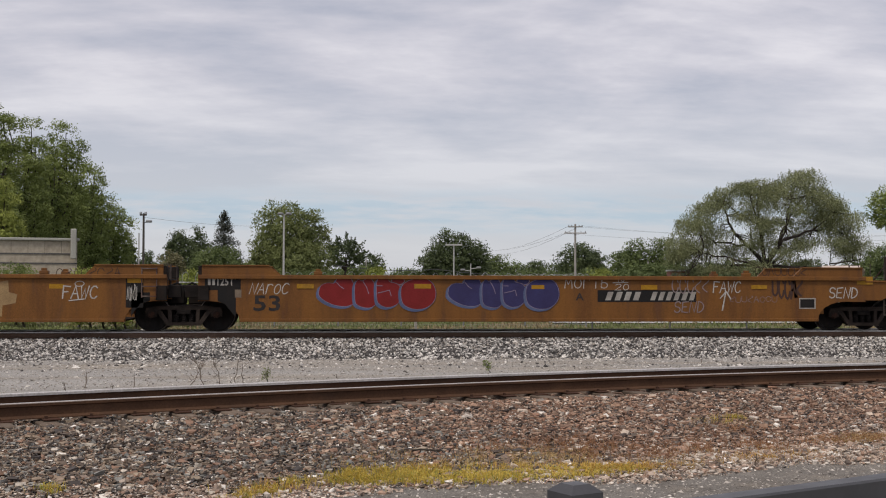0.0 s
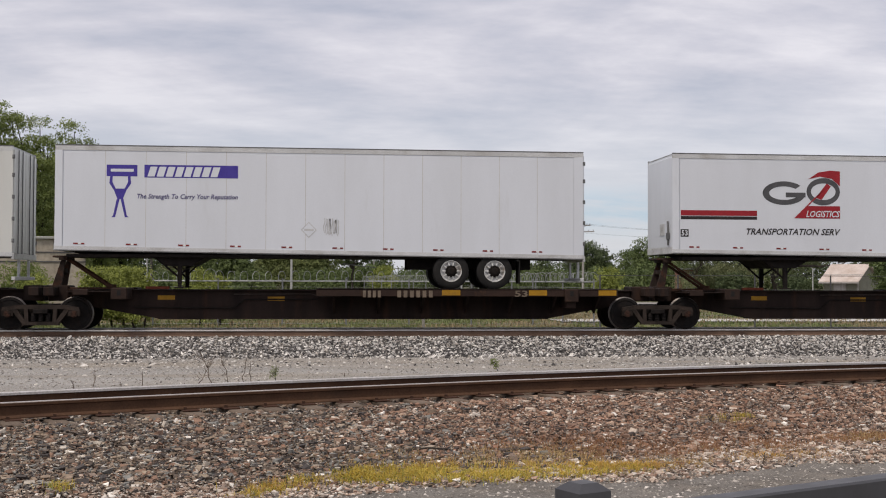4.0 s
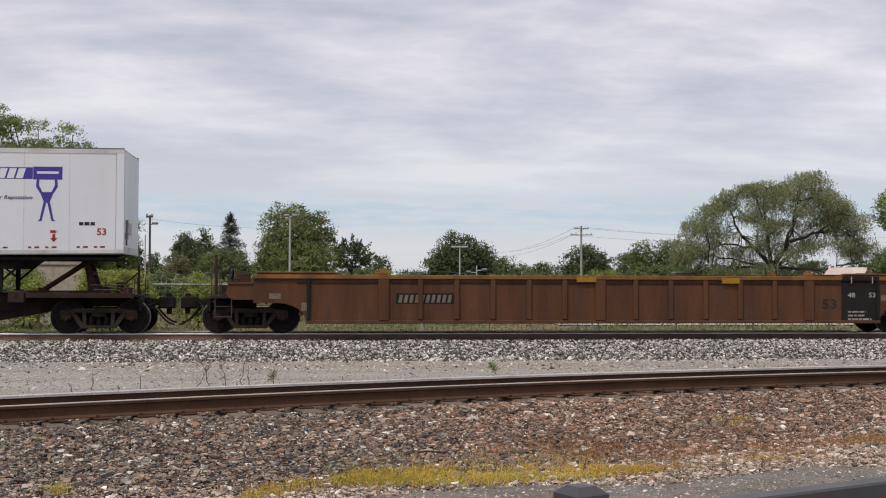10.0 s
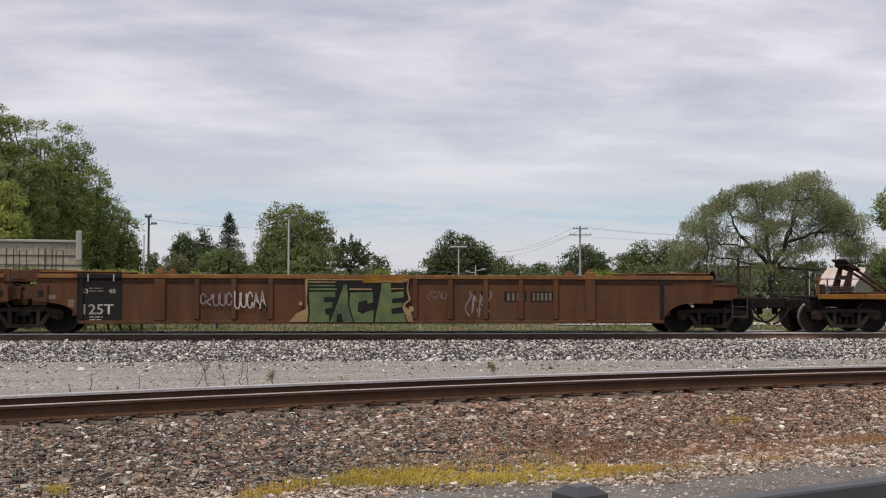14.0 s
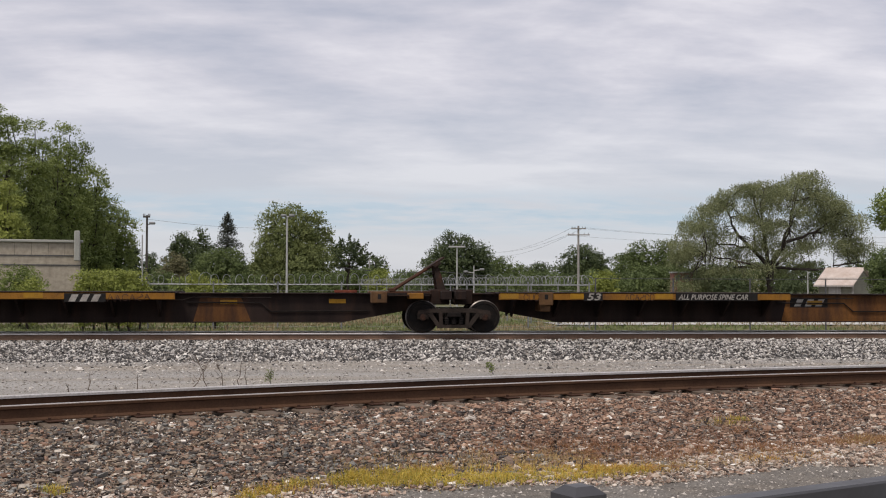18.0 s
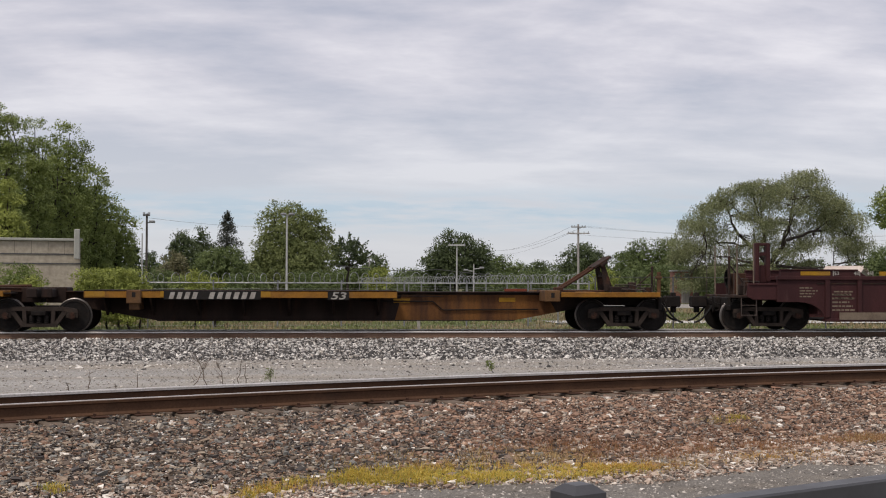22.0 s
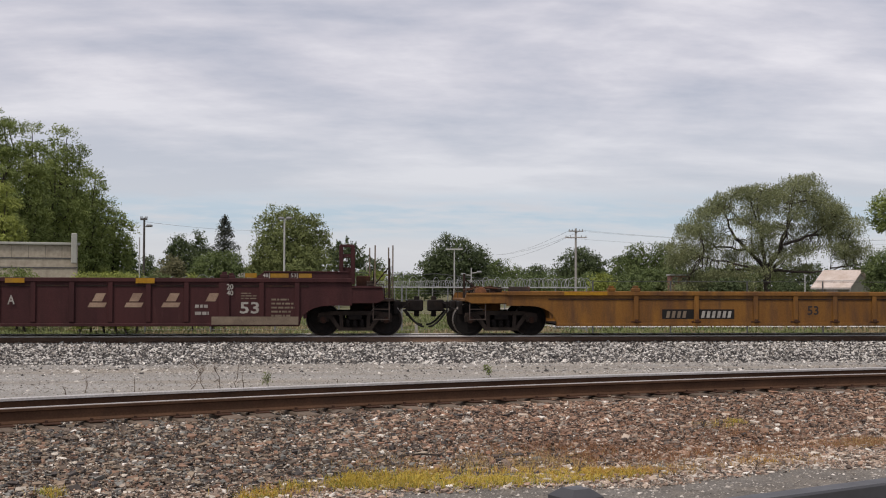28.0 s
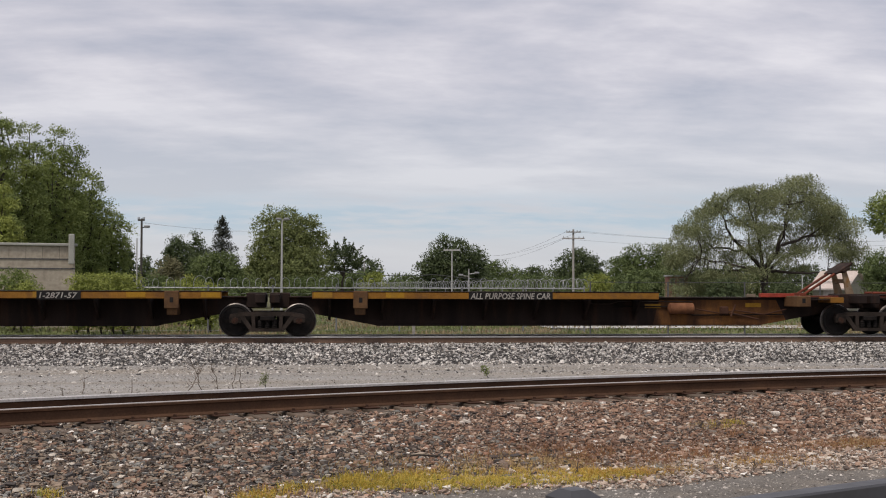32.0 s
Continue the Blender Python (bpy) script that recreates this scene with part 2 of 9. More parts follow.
M = dict(
    orange=material("orange_car_paint", (0.180, 0.077, 0.018), (0.115, 0.049, 0.016), 1.1, 0.6, stretch=STREAK, dirt=(0.105, 0.052, 0.028), dirt_scale=2.2, dirt_spread=(0.55, 0.8)),
    brown=material("brown_car_paint", (0.108, 0.047, 0.021), (0.070, 0.031, 0.017), 1.2, 0.7, stretch=STREAK, dirt=(0.07, 0.038, 0.026), dirt_scale=1.6, dirt_spread=(0.5, 0.75)),
    tan_top=material("faded_yellow_top_chord", (0.23, 0.11, 0.035), (0.14, 0.062, 0.025), 2.0, 0.7, dirt=(0.10, 0.05, 0.03)),
    maroon=material("maroon_car_paint", (0.052, 0.0165, 0.0165), (0.035, 0.0125, 0.0135), 1.2, 0.62, stretch=STREAK, dirt=(0.085, 0.046, 0.038), dirt_scale=2.5, dirt_spread=(0.62, 0.95)),
    yellow_car=material("yellow_car_paint", (0.212, 0.099, 0.021), (0.148, 0.067, 0.018), 1.2, 0.55, stretch=STREAK, dirt=(0.088, 0.044, 0.023), dirt_scale=1.7, dirt_spread=(0.47, 0.72)),
    # dark brown, with the shade under the tyre platforms in the colour
    spine=material("spine_sill_brown", (0.025, 0.0145, 0.0112), (0.014, 0.0095, 0.0085), 1.0, 0.8, stretch=STREAK, dirt=(0.052, 0.024, 0.013), dirt_scale=1.2, dirt_spread=(0.55, 0.8)),
    # the sill's orange where no platform shades it
    spine_or=material("spine_sill_orange", (0.19, 0.080, 0.018), (0.085, 0.036, 0.013), 0.9, 0.75, stretch=STREAK, dirt=(0.034, 0.017, 0.0115), dirt_scale=1.2, dirt_spread=(0.45, 0.7)),
    deck_yel=material("platform_edge_yellow", (0.27, 0.125, 0.016), (0.18, 0.08, 0.014), 1.5, 0.65, dirt=(0.10, 0.05, 0.025), dirt_scale=1.8, dirt_spread=(0.5, 0.75)),
    deck_brn=material("platform_edge_brown", (0.036, 0.020, 0.014), (0.022, 0.0135, 0.011), 0.8, 0.75, dirt=(0.115, 0.058, 0.028), dirt_scale=2.0, dirt_spread=(0.6, 0.85)),
    pedestal_tan=material("worn_tan_pedestal", (0.130, 0.070, 0.030), (0.085, 0.044, 0.021), 2.0, 0.75, dirt=(0.05, 0.03, 0.02), dirt_scale=2.5),
    reflect=material("yellow_reflective_tape", (0.345, 0.182, 0.012), (0.27, 0.14, 0.012), 6, 0.5, bump=0.0, dirt=(0.22, 0.125, 0.035)),
    iron=material("grimy_cast_iron", (0.0145, 0.0115, 0.0105), (0.009, 0.0075, 0.007), 3.0, 0.9, dirt=(0.026, 0.017, 0.013), dirt_scale=4, dirt_spread=(0.5, 0.8)),
    # brown iron, lightened: the light on the side frames' fronts is in the colour
    frame_brown=material("lit_brown_side_frame", (0.036, 0.027, 0.022), (0.020, 0.0155, 0.013), 3.0, 0.9, dirt=(0.052, 0.036, 0.028), dirt_scale=4, dirt_spread=(0.5, 0.8)),
    wheel=material("wheel_steel", (0.0095, 0.0078, 0.007), (0.006, 0.005, 0.0048), 4.0, 0.75, dirt=(0.024, 0.016, 0.012), dirt_scale=3),
    tread=material("bright_wheel_rim", (0.22, 0.20, 0.185), (0.14, 0.125, 0.115), 6, 0.5, metal=0.8, bump=0.0),
    black=material("black_panel", (0.011, 0.011, 0.0115), (0.019, 0.017, 0.016), 2, 0.85, stretch=STREAK),
    white_mark=material("white_stencil_paint", (0.35, 0.335, 0.305), (0.24, 0.22, 0.20), 3, 0.65, bump=0.0),
    tan_mark=material("faded_tan_stencil_paint", (0.30, 0.215, 0.155), (0.21, 0.145, 0.105), 3, 0.7, bump=0.0),
    dull_mark=material("faded_stencil_paint", (0.19, 0.15, 0.11), (0.13, 0.10, 0.075), 3, 0.7, bump=0.0),
    dark_mark=material("black_stencil_paint", (0.02, 0.018, 0.018), (0.035, 0.03, 0.028), 3, 0.6, bump=0.0),
    tr_white=material("white_trailer_skin", (0.635, 0.660, 0.705), (0.585, 0.608, 0.645), 0.5, 0.42, bump=0.04, bump_scale=1.2, stretch=(1.2, 1.2, 0.3), fine_amount=0.03, spec=0.5, dirt=(0.49, 0.495, 0.50), dirt_scale=1.3, dirt_spread=(0.62, 1.0)),
    tr_cream=material("cream_trailer_skin", (0.575, 0.58, 0.55), (0.53, 0.535, 0.505), 0.5, 0.42, bump=0.04, bump_scale=1.2, stretch=(1.2, 1.2, 0.3), fine_amount=0.03, spec=0.5, dirt=(0.44, 0.425, 0.39), dirt_scale=1.3, dirt_spread=(0.62, 1.0)),
    alu=material("trailer_rail_aluminium", (0.52, 0.52, 0.51), (0.42, 0.42, 0.41), 3, 0.45, metal=0.55, dirt=(0.30, 0.27, 0.24), dirt_scale=2.5),
    alu_dark=material("dull_top_rail", (0.16, 0.16, 0.16), (0.10, 0.10, 0.10), 3, 0.5, metal=0.4),
    rubber=material("tyre_rubber", (0.013, 0.0125, 0.0125), (0.019, 0.018, 0.017), 5, 0.85),
    rim=material("white_wheel_rim", (0.60, 0.60, 0.59), (0.45, 0.445, 0.43), 6, 0.5, bump=0.0, dirt=(0.2, 0.16, 0.13), dirt_scale=5),
    red=material("red_paint", (0.31, 0.022, 0.030), (0.25, 0.019, 0.026), 3, 0.5, bump=0.0),
    purple=material("blue_violet_paint", (0.055, 0.040, 0.25), (0.065, 0.05, 0.28), 3, 0.5, bump=0.0),
    hitch_or=material("orange_hitch_paint", (0.175, 0.042, 0.022), (0.11, 0.030, 0.018), 3, 0.7, dirt=(0.06, 0.03, 0.022)),
    red_board=material("bright_red_board", (0.34, 0.050, 0.030), (0.25, 0.040, 0.026), 3, 0.6),
    leg_pale=material("worn_pale_hitch_leg", (0.24, 0.185, 0.13), (0.15, 0.10, 0.06), 3, 0.8, dirt=(0.20, 0.09, 0.02), dirt_scale=4),
    grab=material("worn_grab_iron", (0.075, 0.058, 0.050), (0.045, 0.035, 0.031), 4, 0.7, bump=0.0),
    hitch_dk=material("grimy_hitch_steel", (0.034, 0.022, 0.017), (0.02, 0.014, 0.012), 3, 0.85, dirt=(0.07, 0.03, 0.018), dirt_scale=4),
    tank=material("rusty_orange_tank", (0.20, 0.085, 0.040), (0.12, 0.05, 0.026), 3, 0.8, dirt=(0.05, 0.028, 0.02)),
    head_side=material("worn_rail_head_side", (0.30, 0.255, 0.225), (0.20, 0.165, 0.14), 2, 0.55, metal=0.3, bump=0.0),
    rust=material("rusty_steel", (0.075, 0.033, 0.019), (0.05, 0.024, 0.016), 3, 0.85, dirt=(0.05, 0.032, 0.024)),
    rail_side=material("rail_rust", (0.088, 0.046, 0.026), (0.064, 0.034, 0.021), 1.5, 0.9, dirt=(0.052, 0.031, 0.021)),
    # the rail rust lightened, to make up in colour for the cars' shade
    rail_far=material("lifted_brown_rail", (0.165, 0.108, 0.078), (0.125, 0.080, 0.058), 1.5, 0.9, dirt=(0.10, 0.066, 0.048)),
    rail_top=material("polished_rail_head", (0.62, 0.60, 0.59), (0.46, 0.44, 0.42), 2, 0.5, metal=0.45, bump=0.0),
    tie=material("weathered_tie_wood", (0.150, 0.115, 0.088), (0.090, 0.068, 0.052), 2, 0.9, stretch=(6, 1, 6), object_var=0.25),
)


# ---- mesh building ----
class Build:
    """Collects faces of one mesh."""

    def __init__(self):
        self.v, self.f, self.mi = [], [], []
        self.slot = 0

    def add(self, verts, faces):
        o = len(self.v)
        self.v += [tuple(p) for p in verts]
        self.f += [tuple(i + o for i in f) for f in faces]
        self.mi += [self.slot] * len(faces)
        return self

    def box(self, x0, x1, y0, y1, z0, z1, b=0.0):
        if b <= 0:
            vs = [(x, y, z) for x in (x0, x1) for y in (y0, y1) for z in (z0, z1)]
            return self.add(vs, [(0, 1, 3, 2), (4, 6, 7, 5), (0, 4, 5, 1), (2, 3, 7, 6), (0, 2, 6, 4), (1, 5, 7, 3)])
        vs, idx = [], {}
        lo, hi = (x0, y0, z0), (x1, y1, z1)
        for c in [(i, j, k) for i in (0, 1) for j in (0, 1) for k in (0, 1)]:
            for axis in range(3):
                p = [(hi if c[a] else lo)[a] + (0 if a == axis else (-b if c[a] else b)) for a in range(3)]
                idx[c, axis] = len(vs)
                vs.append(p)
        fs = []
        for axis in range(3):
            a1, a2 = [a for a in range(3) if a != axis]
            for s in (0, 1):
                ring = []
                for p, q in ((0, 0), (1, 0), (1, 1), (0, 1)):
                    c = [0, 0, 0]
                    c[axis], c[a1], c[a2] = s, p, q
                    ring.append(idx[tuple(c), axis])
                flip = (s == 1) == (axis == 1)
                fs.append(tuple(reversed(ring)) if not flip and s == 0 or flip and s == 1 else tuple(ring))
        for axis in range(3):
            a1, a2 = [a for a in range(3) if a != axis]
            for p in (0, 1):
                for q in (0, 1):
                    c0, c1 = [0, 0, 0], [0, 0, 0]
                    c0[a1] = c1[a1] = p
                    c0[a2] = c1[a2] = q
                    c1[axis] = 1
                    fs.append((idx[tuple(c0), a1], idx[tuple(c1), a1], idx[tuple(c1), a2], idx[tuple(c0), a2]))
        for c in [(i, j, k) for i in (0, 1) for j in (0, 1) for k in (0, 1)]:
            fs.append((idx[c, 0], idx[c, 1], idx[c, 2]))
        return self.add(vs, fs)

    def plate(self, outline, y0, y1):
        """An outline in x, z extruded from y0 to y1."""
        k = len(outline)
        vs = [(x, y0, z) for x, z in outline] + [(x, y1, z) for x, z in outline]
        fs = [tuple(range(k)), tuple(range(2 * k - 1, k - 1, -1))] + [(i, i + k, (i + 1) % k + k, (i + 1) % k) for i in range(k)]
        return self.add(vs, fs)

    def tube(self, p, q, r, k=8, r2=None):
        p, q = Vector(p), Vector(q)
        d = (q - p).normalized()
        a = d.orthogonal().normalized()
        c = d.cross(a)
        r2 = r if r2 is None else r2
        ring = [(a * math.cos(t) + c * math.sin(t)) for t in [2 * math.pi * i / k for i in range(k)]]
        vs = [p + g * r for g in ring] + [q + g * r2 for g in ring]
        fs = [(i, (i + 1) % k, (i + 1) % k + k, i + k) for i in range(k)] + [tuple(range(k - 1, -1, -1)), tuple(range(k, 2 * k))]
        return self.add(vs, fs)

    def path(self, pts, r, k=6, r2=None):
        """One bent tube through the points."""
        pts = [Vector(p) for p in pts]
        n, vs, a = len(pts), [], None
        for i, p in enumerate(pts):
            d = (pts[min(i + 1, n - 1)] - pts[max(i - 1, 0)])
            d = d.normalized() if d.length > 1e-6 else Vector((0, 0, 1))
            if a is None:
                a = d.orthogonal().normalized()
            else:
                a = a - d * a.dot(d)
                a = a.normalized() if a.length > 1e-3 else d.orthogonal().normalized()
            c = d.cross(a)
            vs += [p + (a * math.cos(2 * math.pi * j / k) + c * math.sin(2 * math.pi * j / k)) * (r if r2 is None else r + (r2 - r) * i / (n - 1)) for j in range(k)]
        fs = [(i * k + j, i * k + (j + 1) % k, (i + 1) * k + (j + 1) % k, (i + 1) * k + j) for i in range(n - 1) for j in range(k)]
        return self.add(vs, fs + [tuple(range(k - 1, -1, -1)), tuple(range((n - 1) * k, n * k))])

    def lathe(self, profile, k=28, caps=True):
        """Rings (y, radius) round the y axis."""
        vs, fs = [], []
        for y, r in profile:
            vs += [(r * math.cos(2 * math.pi * i / k), y, r * math.sin(2 * math.pi * i / k)) for i in range(k)]
        for j in range(len(profile) - 1):
            fs += [(j * k + i, j * k + (i + 1) % k, (j + 1) * k + (i + 1) % k, (j + 1) * k + i) for i in range(k)]
        if caps:
            fs += [tuple(range(k - 1, -1, -1)), tuple(range((len(profile) - 1) * k, len(profile) * k))]
        return self.add(vs, fs)

    def moved(self, m):
        self.v = [tuple(m @ Vector(p)) for p in self.v]
        return self

    def mesh(self, name, *mats, smooth=False):
        me = bpy.data.meshes.new(name)
        me.from_pydata(self.v, [], self.f)
        for m in mats:
            me.materials.append(m)
        if any(self.mi):
            me.polygons.foreach_set("material_index", self.mi)
        bm = bmesh.new()
        bm.from_mesh(me)
        bmesh.ops.recalc_face_normals(bm, faces=bm.faces)
        bm.to_mesh(me)
        bm.free()
        if smooth:
            me.shade_smooth()
            me.set_sharp_from_angle(angle=radians(40))
        return me


def part(name, build, mat, parent, label="", smooth=False):
    me = build if isinstance(build, bpy.types.Mesh) else build.mesh(name, *(mat if isinstance(mat, (list, tuple)) else [mat]), smooth=smooth)
    ob = new(name, me)
    ob.parent = parent
    return tagged(ob, label)


def thing(name, label, category, group="", at=None):
    ob = new(name)
    ob.empty_display_size = 0.2
    ob.matrix_basis = at or Matrix()
    return tagged(ob, label, category, group)


def setting(name, build, mat, label="", smooth=False):
    me = build if isinstance(build, bpy.types.Mesh) else build.mesh(name, *(mat if isinstance(mat, (list, tuple)) else [mat]), smooth=smooth)
    return tagged(new(name, me), label, kind="structure")


def raw_mesh(name, verts, faces, mat):
    """A mesh out of arrays of points and of triangles or quads."""
    me = bpy.data.meshes.new(name)
    k = faces.shape[1]
    me.vertices.add(len(verts))
    me.vertices.foreach_set("co", verts.astype(np.float32).ravel())
    me.loops.add(faces.size)
    me.loops.foreach_set("vertex_index", faces.astype(np.int32).ravel())
    me.polygons.add(len(faces))
    me.polygons.foreach_set("loop_start", np.arange(0, faces.size, k, dtype=np.int32))
    me.materials.append(mat)
    me.update(calc_edges=True)
    me.shade_flat()
    return me


# ---- ground, tracks ----
M.update(
    soil=material("dry_grass_soil", (0.175, 0.150, 0.090), (0.125, 0.115, 0.060), 0.6, 0.95, fine=6, fine_amount=0.5, bump=0.5, dirt=(0.075, 0.088, 0.032), dirt_scale=0.35, dirt_spread=(0.4, 0.6)),
    gravel=material("pale_gravel_road", (0.312, 0.300, 0.282), (0.238, 0.227, 0.211), 0.8, 0.95, stretch=(0.16, 1.3, 1), fine=22, fine_amount=0.36, bump=0.6, bump_scale=24, dirt=(0.275, 0.240, 0.195), dirt_scale=0.6, dirt_spread=(0.48, 0.72)),
    path=material("dark_gravel_path", (0.190, 0.176, 0.158), (0.135, 0.122, 0.108), 1.3, 0.95, fine=60, fine_amount=0.55, bump=0.9, bump_scale=60, dirt=(0.215, 0.188, 0.155), dirt_scale=2),
    bed=material("ballast_fines", (0.10, 0.078, 0.066), (0.07, 0.056, 0.05), 3, 0.95, fine=30, bump=0.8),
    bed_far=material("grey_ballast_fines", (0.085, 0.08, 0.075), (0.05, 0.047, 0.045), 3, 0.95, fine=30, bump=0.8),
    concrete=material("pad_concrete", (0.40, 0.39, 0.37), (0.32, 0.31, 0.29), 2, 0.9),
    road=material("pale_concrete_road", (0.50, 0.49, 0.47), (0.43, 0.42, 0.40), 0.5, 0.9, fine=4),
)
GZ = -0.50
YT = 34.73


def near_rail(x):
    """The near rail of the near track: a curve that runs straight on at both ends."""
    c = min(max(x, -8.0), 14.0)
    return 15.617 + 0.4145 * c - 0.00995 * c * c + (x - c) * (0.4145 - 0.0199 * c)


def near_slope(x):
    return 0.4145 - 0.0199 * min(max(x, -8.0), 14.0)


def bed_height(x, y):
    p = (near_rail(x) - y) * math.cos(math.atan(near_slope(x)))
    if p < -3.4 or p > 4.4:
        return GZ
    if p > 0.7:
        return -0.222 + (GZ + 0.222) * (p - 0.7) / 3.7
    if p < -2.1:
        return -0.245 + (GZ + 0.245) * (-2.1 - p) / 1.3
    return -0.222 if p > 0.42 else -0.25


def grid_sheet(xs, ys, height):
    b = Build()
    b.v = [(x, y, height(x, y)) for y in ys for x in xs]
    k = len(xs)
    b.f = [(j * k + i, j * k + i + 1, (j + 1) * k + i + 1, (j + 1) * k + i) for j in range(len(ys) - 1) for i in range(k - 1)]
    b.mi = [0] * len(b.f)
    return b


gx = [-2500, -800, -300, -120, -60, -40] + [-30 + 1.5 * i for i in range(51)] + [60, 90, 150, 300, 800, 2500]
gy = [-600, -150, -40, -10] + [-5 + 1.5 * i for i in range(54)] + [85, 105, 140, 200, 400, 1000, 3000]
setting("ground", grid_sheet(gx, gy, lambda x, y: GZ - 0.012 + 0.02 * noise.noise((x * 0.4, y * 0.4, 0)) * (1 if 40 < y < 70 else 0)), M["soil"], "dry grassy ground")
setting("gravel_road", grid_sheet([-120 + 4 * i for i in range(61)], [6.0 + 1.0 * i for i in range(25)], lambda x, y: GZ + 0.012 * noise.noise((x * 0.5, y * 0.8, 3)) - (0.3 if y < near_rail(x) - 0.7 else 0)), M["gravel"], "pale gravel service road between the tracks")
setting("path", grid_sheet([-40 + 1 * i for i in range(100)], [-8 + 0.8 * i for i in range(29)], lambda x, y: GZ + 0.006 - max(0.0, (y - near_rail(x) + 2.6)) * 0.2), M["path"], "dark fine gravel path beside the near track")

sb = Build()
xs = [-44 + 0.8 * i for i in range(126)]
rows_p = [4.6, 3.6, 2.4, 1.3, 0.6, 0.3, -0.7, -2.1, -2.7, -3.4]
for x in xs:
    a = math.atan(near_slope(x))
    for p in rows_p:
        px, py = x + p * math.sin(a), near_rail(x) - p * math.cos(a)
        sb.v.append((px, py, bed_height(px, py) - 0.035 + 0.02 * noise.noise((px * 1.1, py * 1.1, 5))))
k = len(rows_p)
sb.f = [(i * k + j, i * k + j + 1, (i + 1) * k + j + 1, (i + 1) * k + j) for i in range(len(xs) - 1) for j in range(k - 1)]
sb.mi = [0] * len(sb.f)
bed_ob = setting("near_ballast_bed", sb, M["bed"], "brown ballast bed under the near track")

FAR_BED = [(-6.0, GZ - 0.03), (-4.9, GZ + 0.03), (-1.75, -0.235), (1.75, -0.235), (3.6, GZ - 0.03)]
fb = Build()
fx = [-160 + 4 * i for i in range(91)]
for x in fx:
    fb.v += [(x, YT + dy, z + 0.015 * noise.noise((x, dy, 1))) for dy, z in FAR_BED]
k = len(FAR_BED)
fb.f = [(i * k + j, (i + 1) * k + j, (i + 1) * k + j + 1, i * k + j + 1) for i in range(len(fx) - 1) for j in range(k - 1)]
fb.mi = [0] * len(fb.f)
setting("far_ballast_bed", fb, M["bed_far"], "grey ballast bed under the far track")

RAIL = [(-0.070, -0.186), (0.070, -0.186), (0.070, -0.174), (0.012, -0.150), (0.009, -0.055), (0.036, -0.040), (0.037, -0.010), (0.030, -0.001), (-0.030, -0.001), (-0.037, -0.010), (-0.036, -0.040), (-0.009, -0.055), (-0.012, -0.150), (-0.070, -0.174)]


def rail_mesh(name, centre, drop=0.0, worn=(8,), bright=False, side=None):
    b = Build()
    k = len(RAIL)
    for i, (x, y) in enumerate(centre):
        x2, y2 = centre[min(i + 1, len(centre) - 1)]
        x1, y1 = centre[max(i - 1, 0)]
        t = Vector((x2 - x1, y2 - y1)).normalized()
        b.v += [(x - t.y * o, y + t.x * o, z - drop) for o, z in RAIL]
    for i in range(len(centre) - 1):
        for j in range(k):
            b.f.append((i * k + j, i * k + (j + 1) % k, (i + 1) * k + (j + 1) % k, (i + 1) * k + j))
            b.mi.append(1 if j == 7 else 2 if j in worn else 0)
    return b.mesh(name, side or M["rail_side"], M["rail_top"], M["rail_top"] if bright else M["head_side"])


near_track = tagged(new("near_track"), "rusty curved rails on old wooden ties", "track", kind="structure")
cx = [-44 + 0.5 * i for i in range(221)]


def near_offset(x, p):
    a = math.atan(near_slope(x))
    return (x + p * math.sin(a), near_rail(x) - p * math.cos(a))


part("rail", rail_mesh("rail", [near_offset(x, 0) for x in cx]), None, near_track, "rusty rail with a polished head")
part("rail", rail_mesh("rail", [near_offset(x, -1.507) for x in cx], 0.02, (8, 9), True), None, near_track, "rusty rail with a polished head")
tie_me = Build().box(-0.115, 0.115, -1.30, 1.30, -0.36, -0.202, 0.012).mesh("tie", M["tie"])
plate_me = Build().box(-0.10, 0.10, -0.19, 0.19, -0.202, -0.186, 0.004).box(-0.07, -0.04, -0.115, -0.085, -0.186, -0.155).box(0.04, 0.07, 0.085, 0.115, -0.186, -0.155).mesh("tie_plate", M["rust"])
random.seed(11)
s_along, x = 0.0, -9.0
while x < 17.5:
    a = math.atan(near_slope(x))
    px, py = near_offset(x, -0.753)
    t = part("tie", tie_me, None, near_track)
    t.matrix_basis = pose(px + random.uniform(-0.02, 0.02), py + random.uniform(-0.06, 0.06), random.uniform(-0.012, 0.004), 0, random.uniform(-1.5, 1.5), math.degrees(a) + random.uniform(-2.5, 2.5))
    for p in (0, -1.507):
        qx, qy = near_offset(x, p)
        q = part("tie_plate", plate_me, None, near_track)
        q.matrix_basis = pose(qx, qy, 0, 0, 0, math.degrees(a))
    x += 0.52 * math.cos(a)

far_track = tagged(new("far_track"), "straight main-line rails on grey ballast", "track", kind="structure")
for o in (-0.753, 0.753):
    part("rail", rail_mesh("rail", [(-160, YT + o), (-40, YT + o), (60, YT + o), (200, YT + o)], 0.0, (8, 9), True, M["rail_far"]), None, far_track, "rail with a polished head")
for i in range(78):
    t = part("tie", tie_me, None, far_track)
    t.matrix_basis = pose(-16 + 0.52 * i, YT, 0, 0, 0, random.uniform(-1, 1))

# loose stones
BLOCK_V = np.array([(x, y, z) for x in (-0.8, 0.8) for y in (-0.7, 0.7) for z in (-0.75, 0.75)])
BLOCK_F = np.array([(0, 1, 3), (0, 3, 2), (4, 6, 7), (4, 7, 5), (0, 4, 5), (0, 5, 1), (2, 3, 7), (2, 7, 6), (0, 2, 6), (0, 6, 4), (1, 5, 7), (1, 7, 3)])
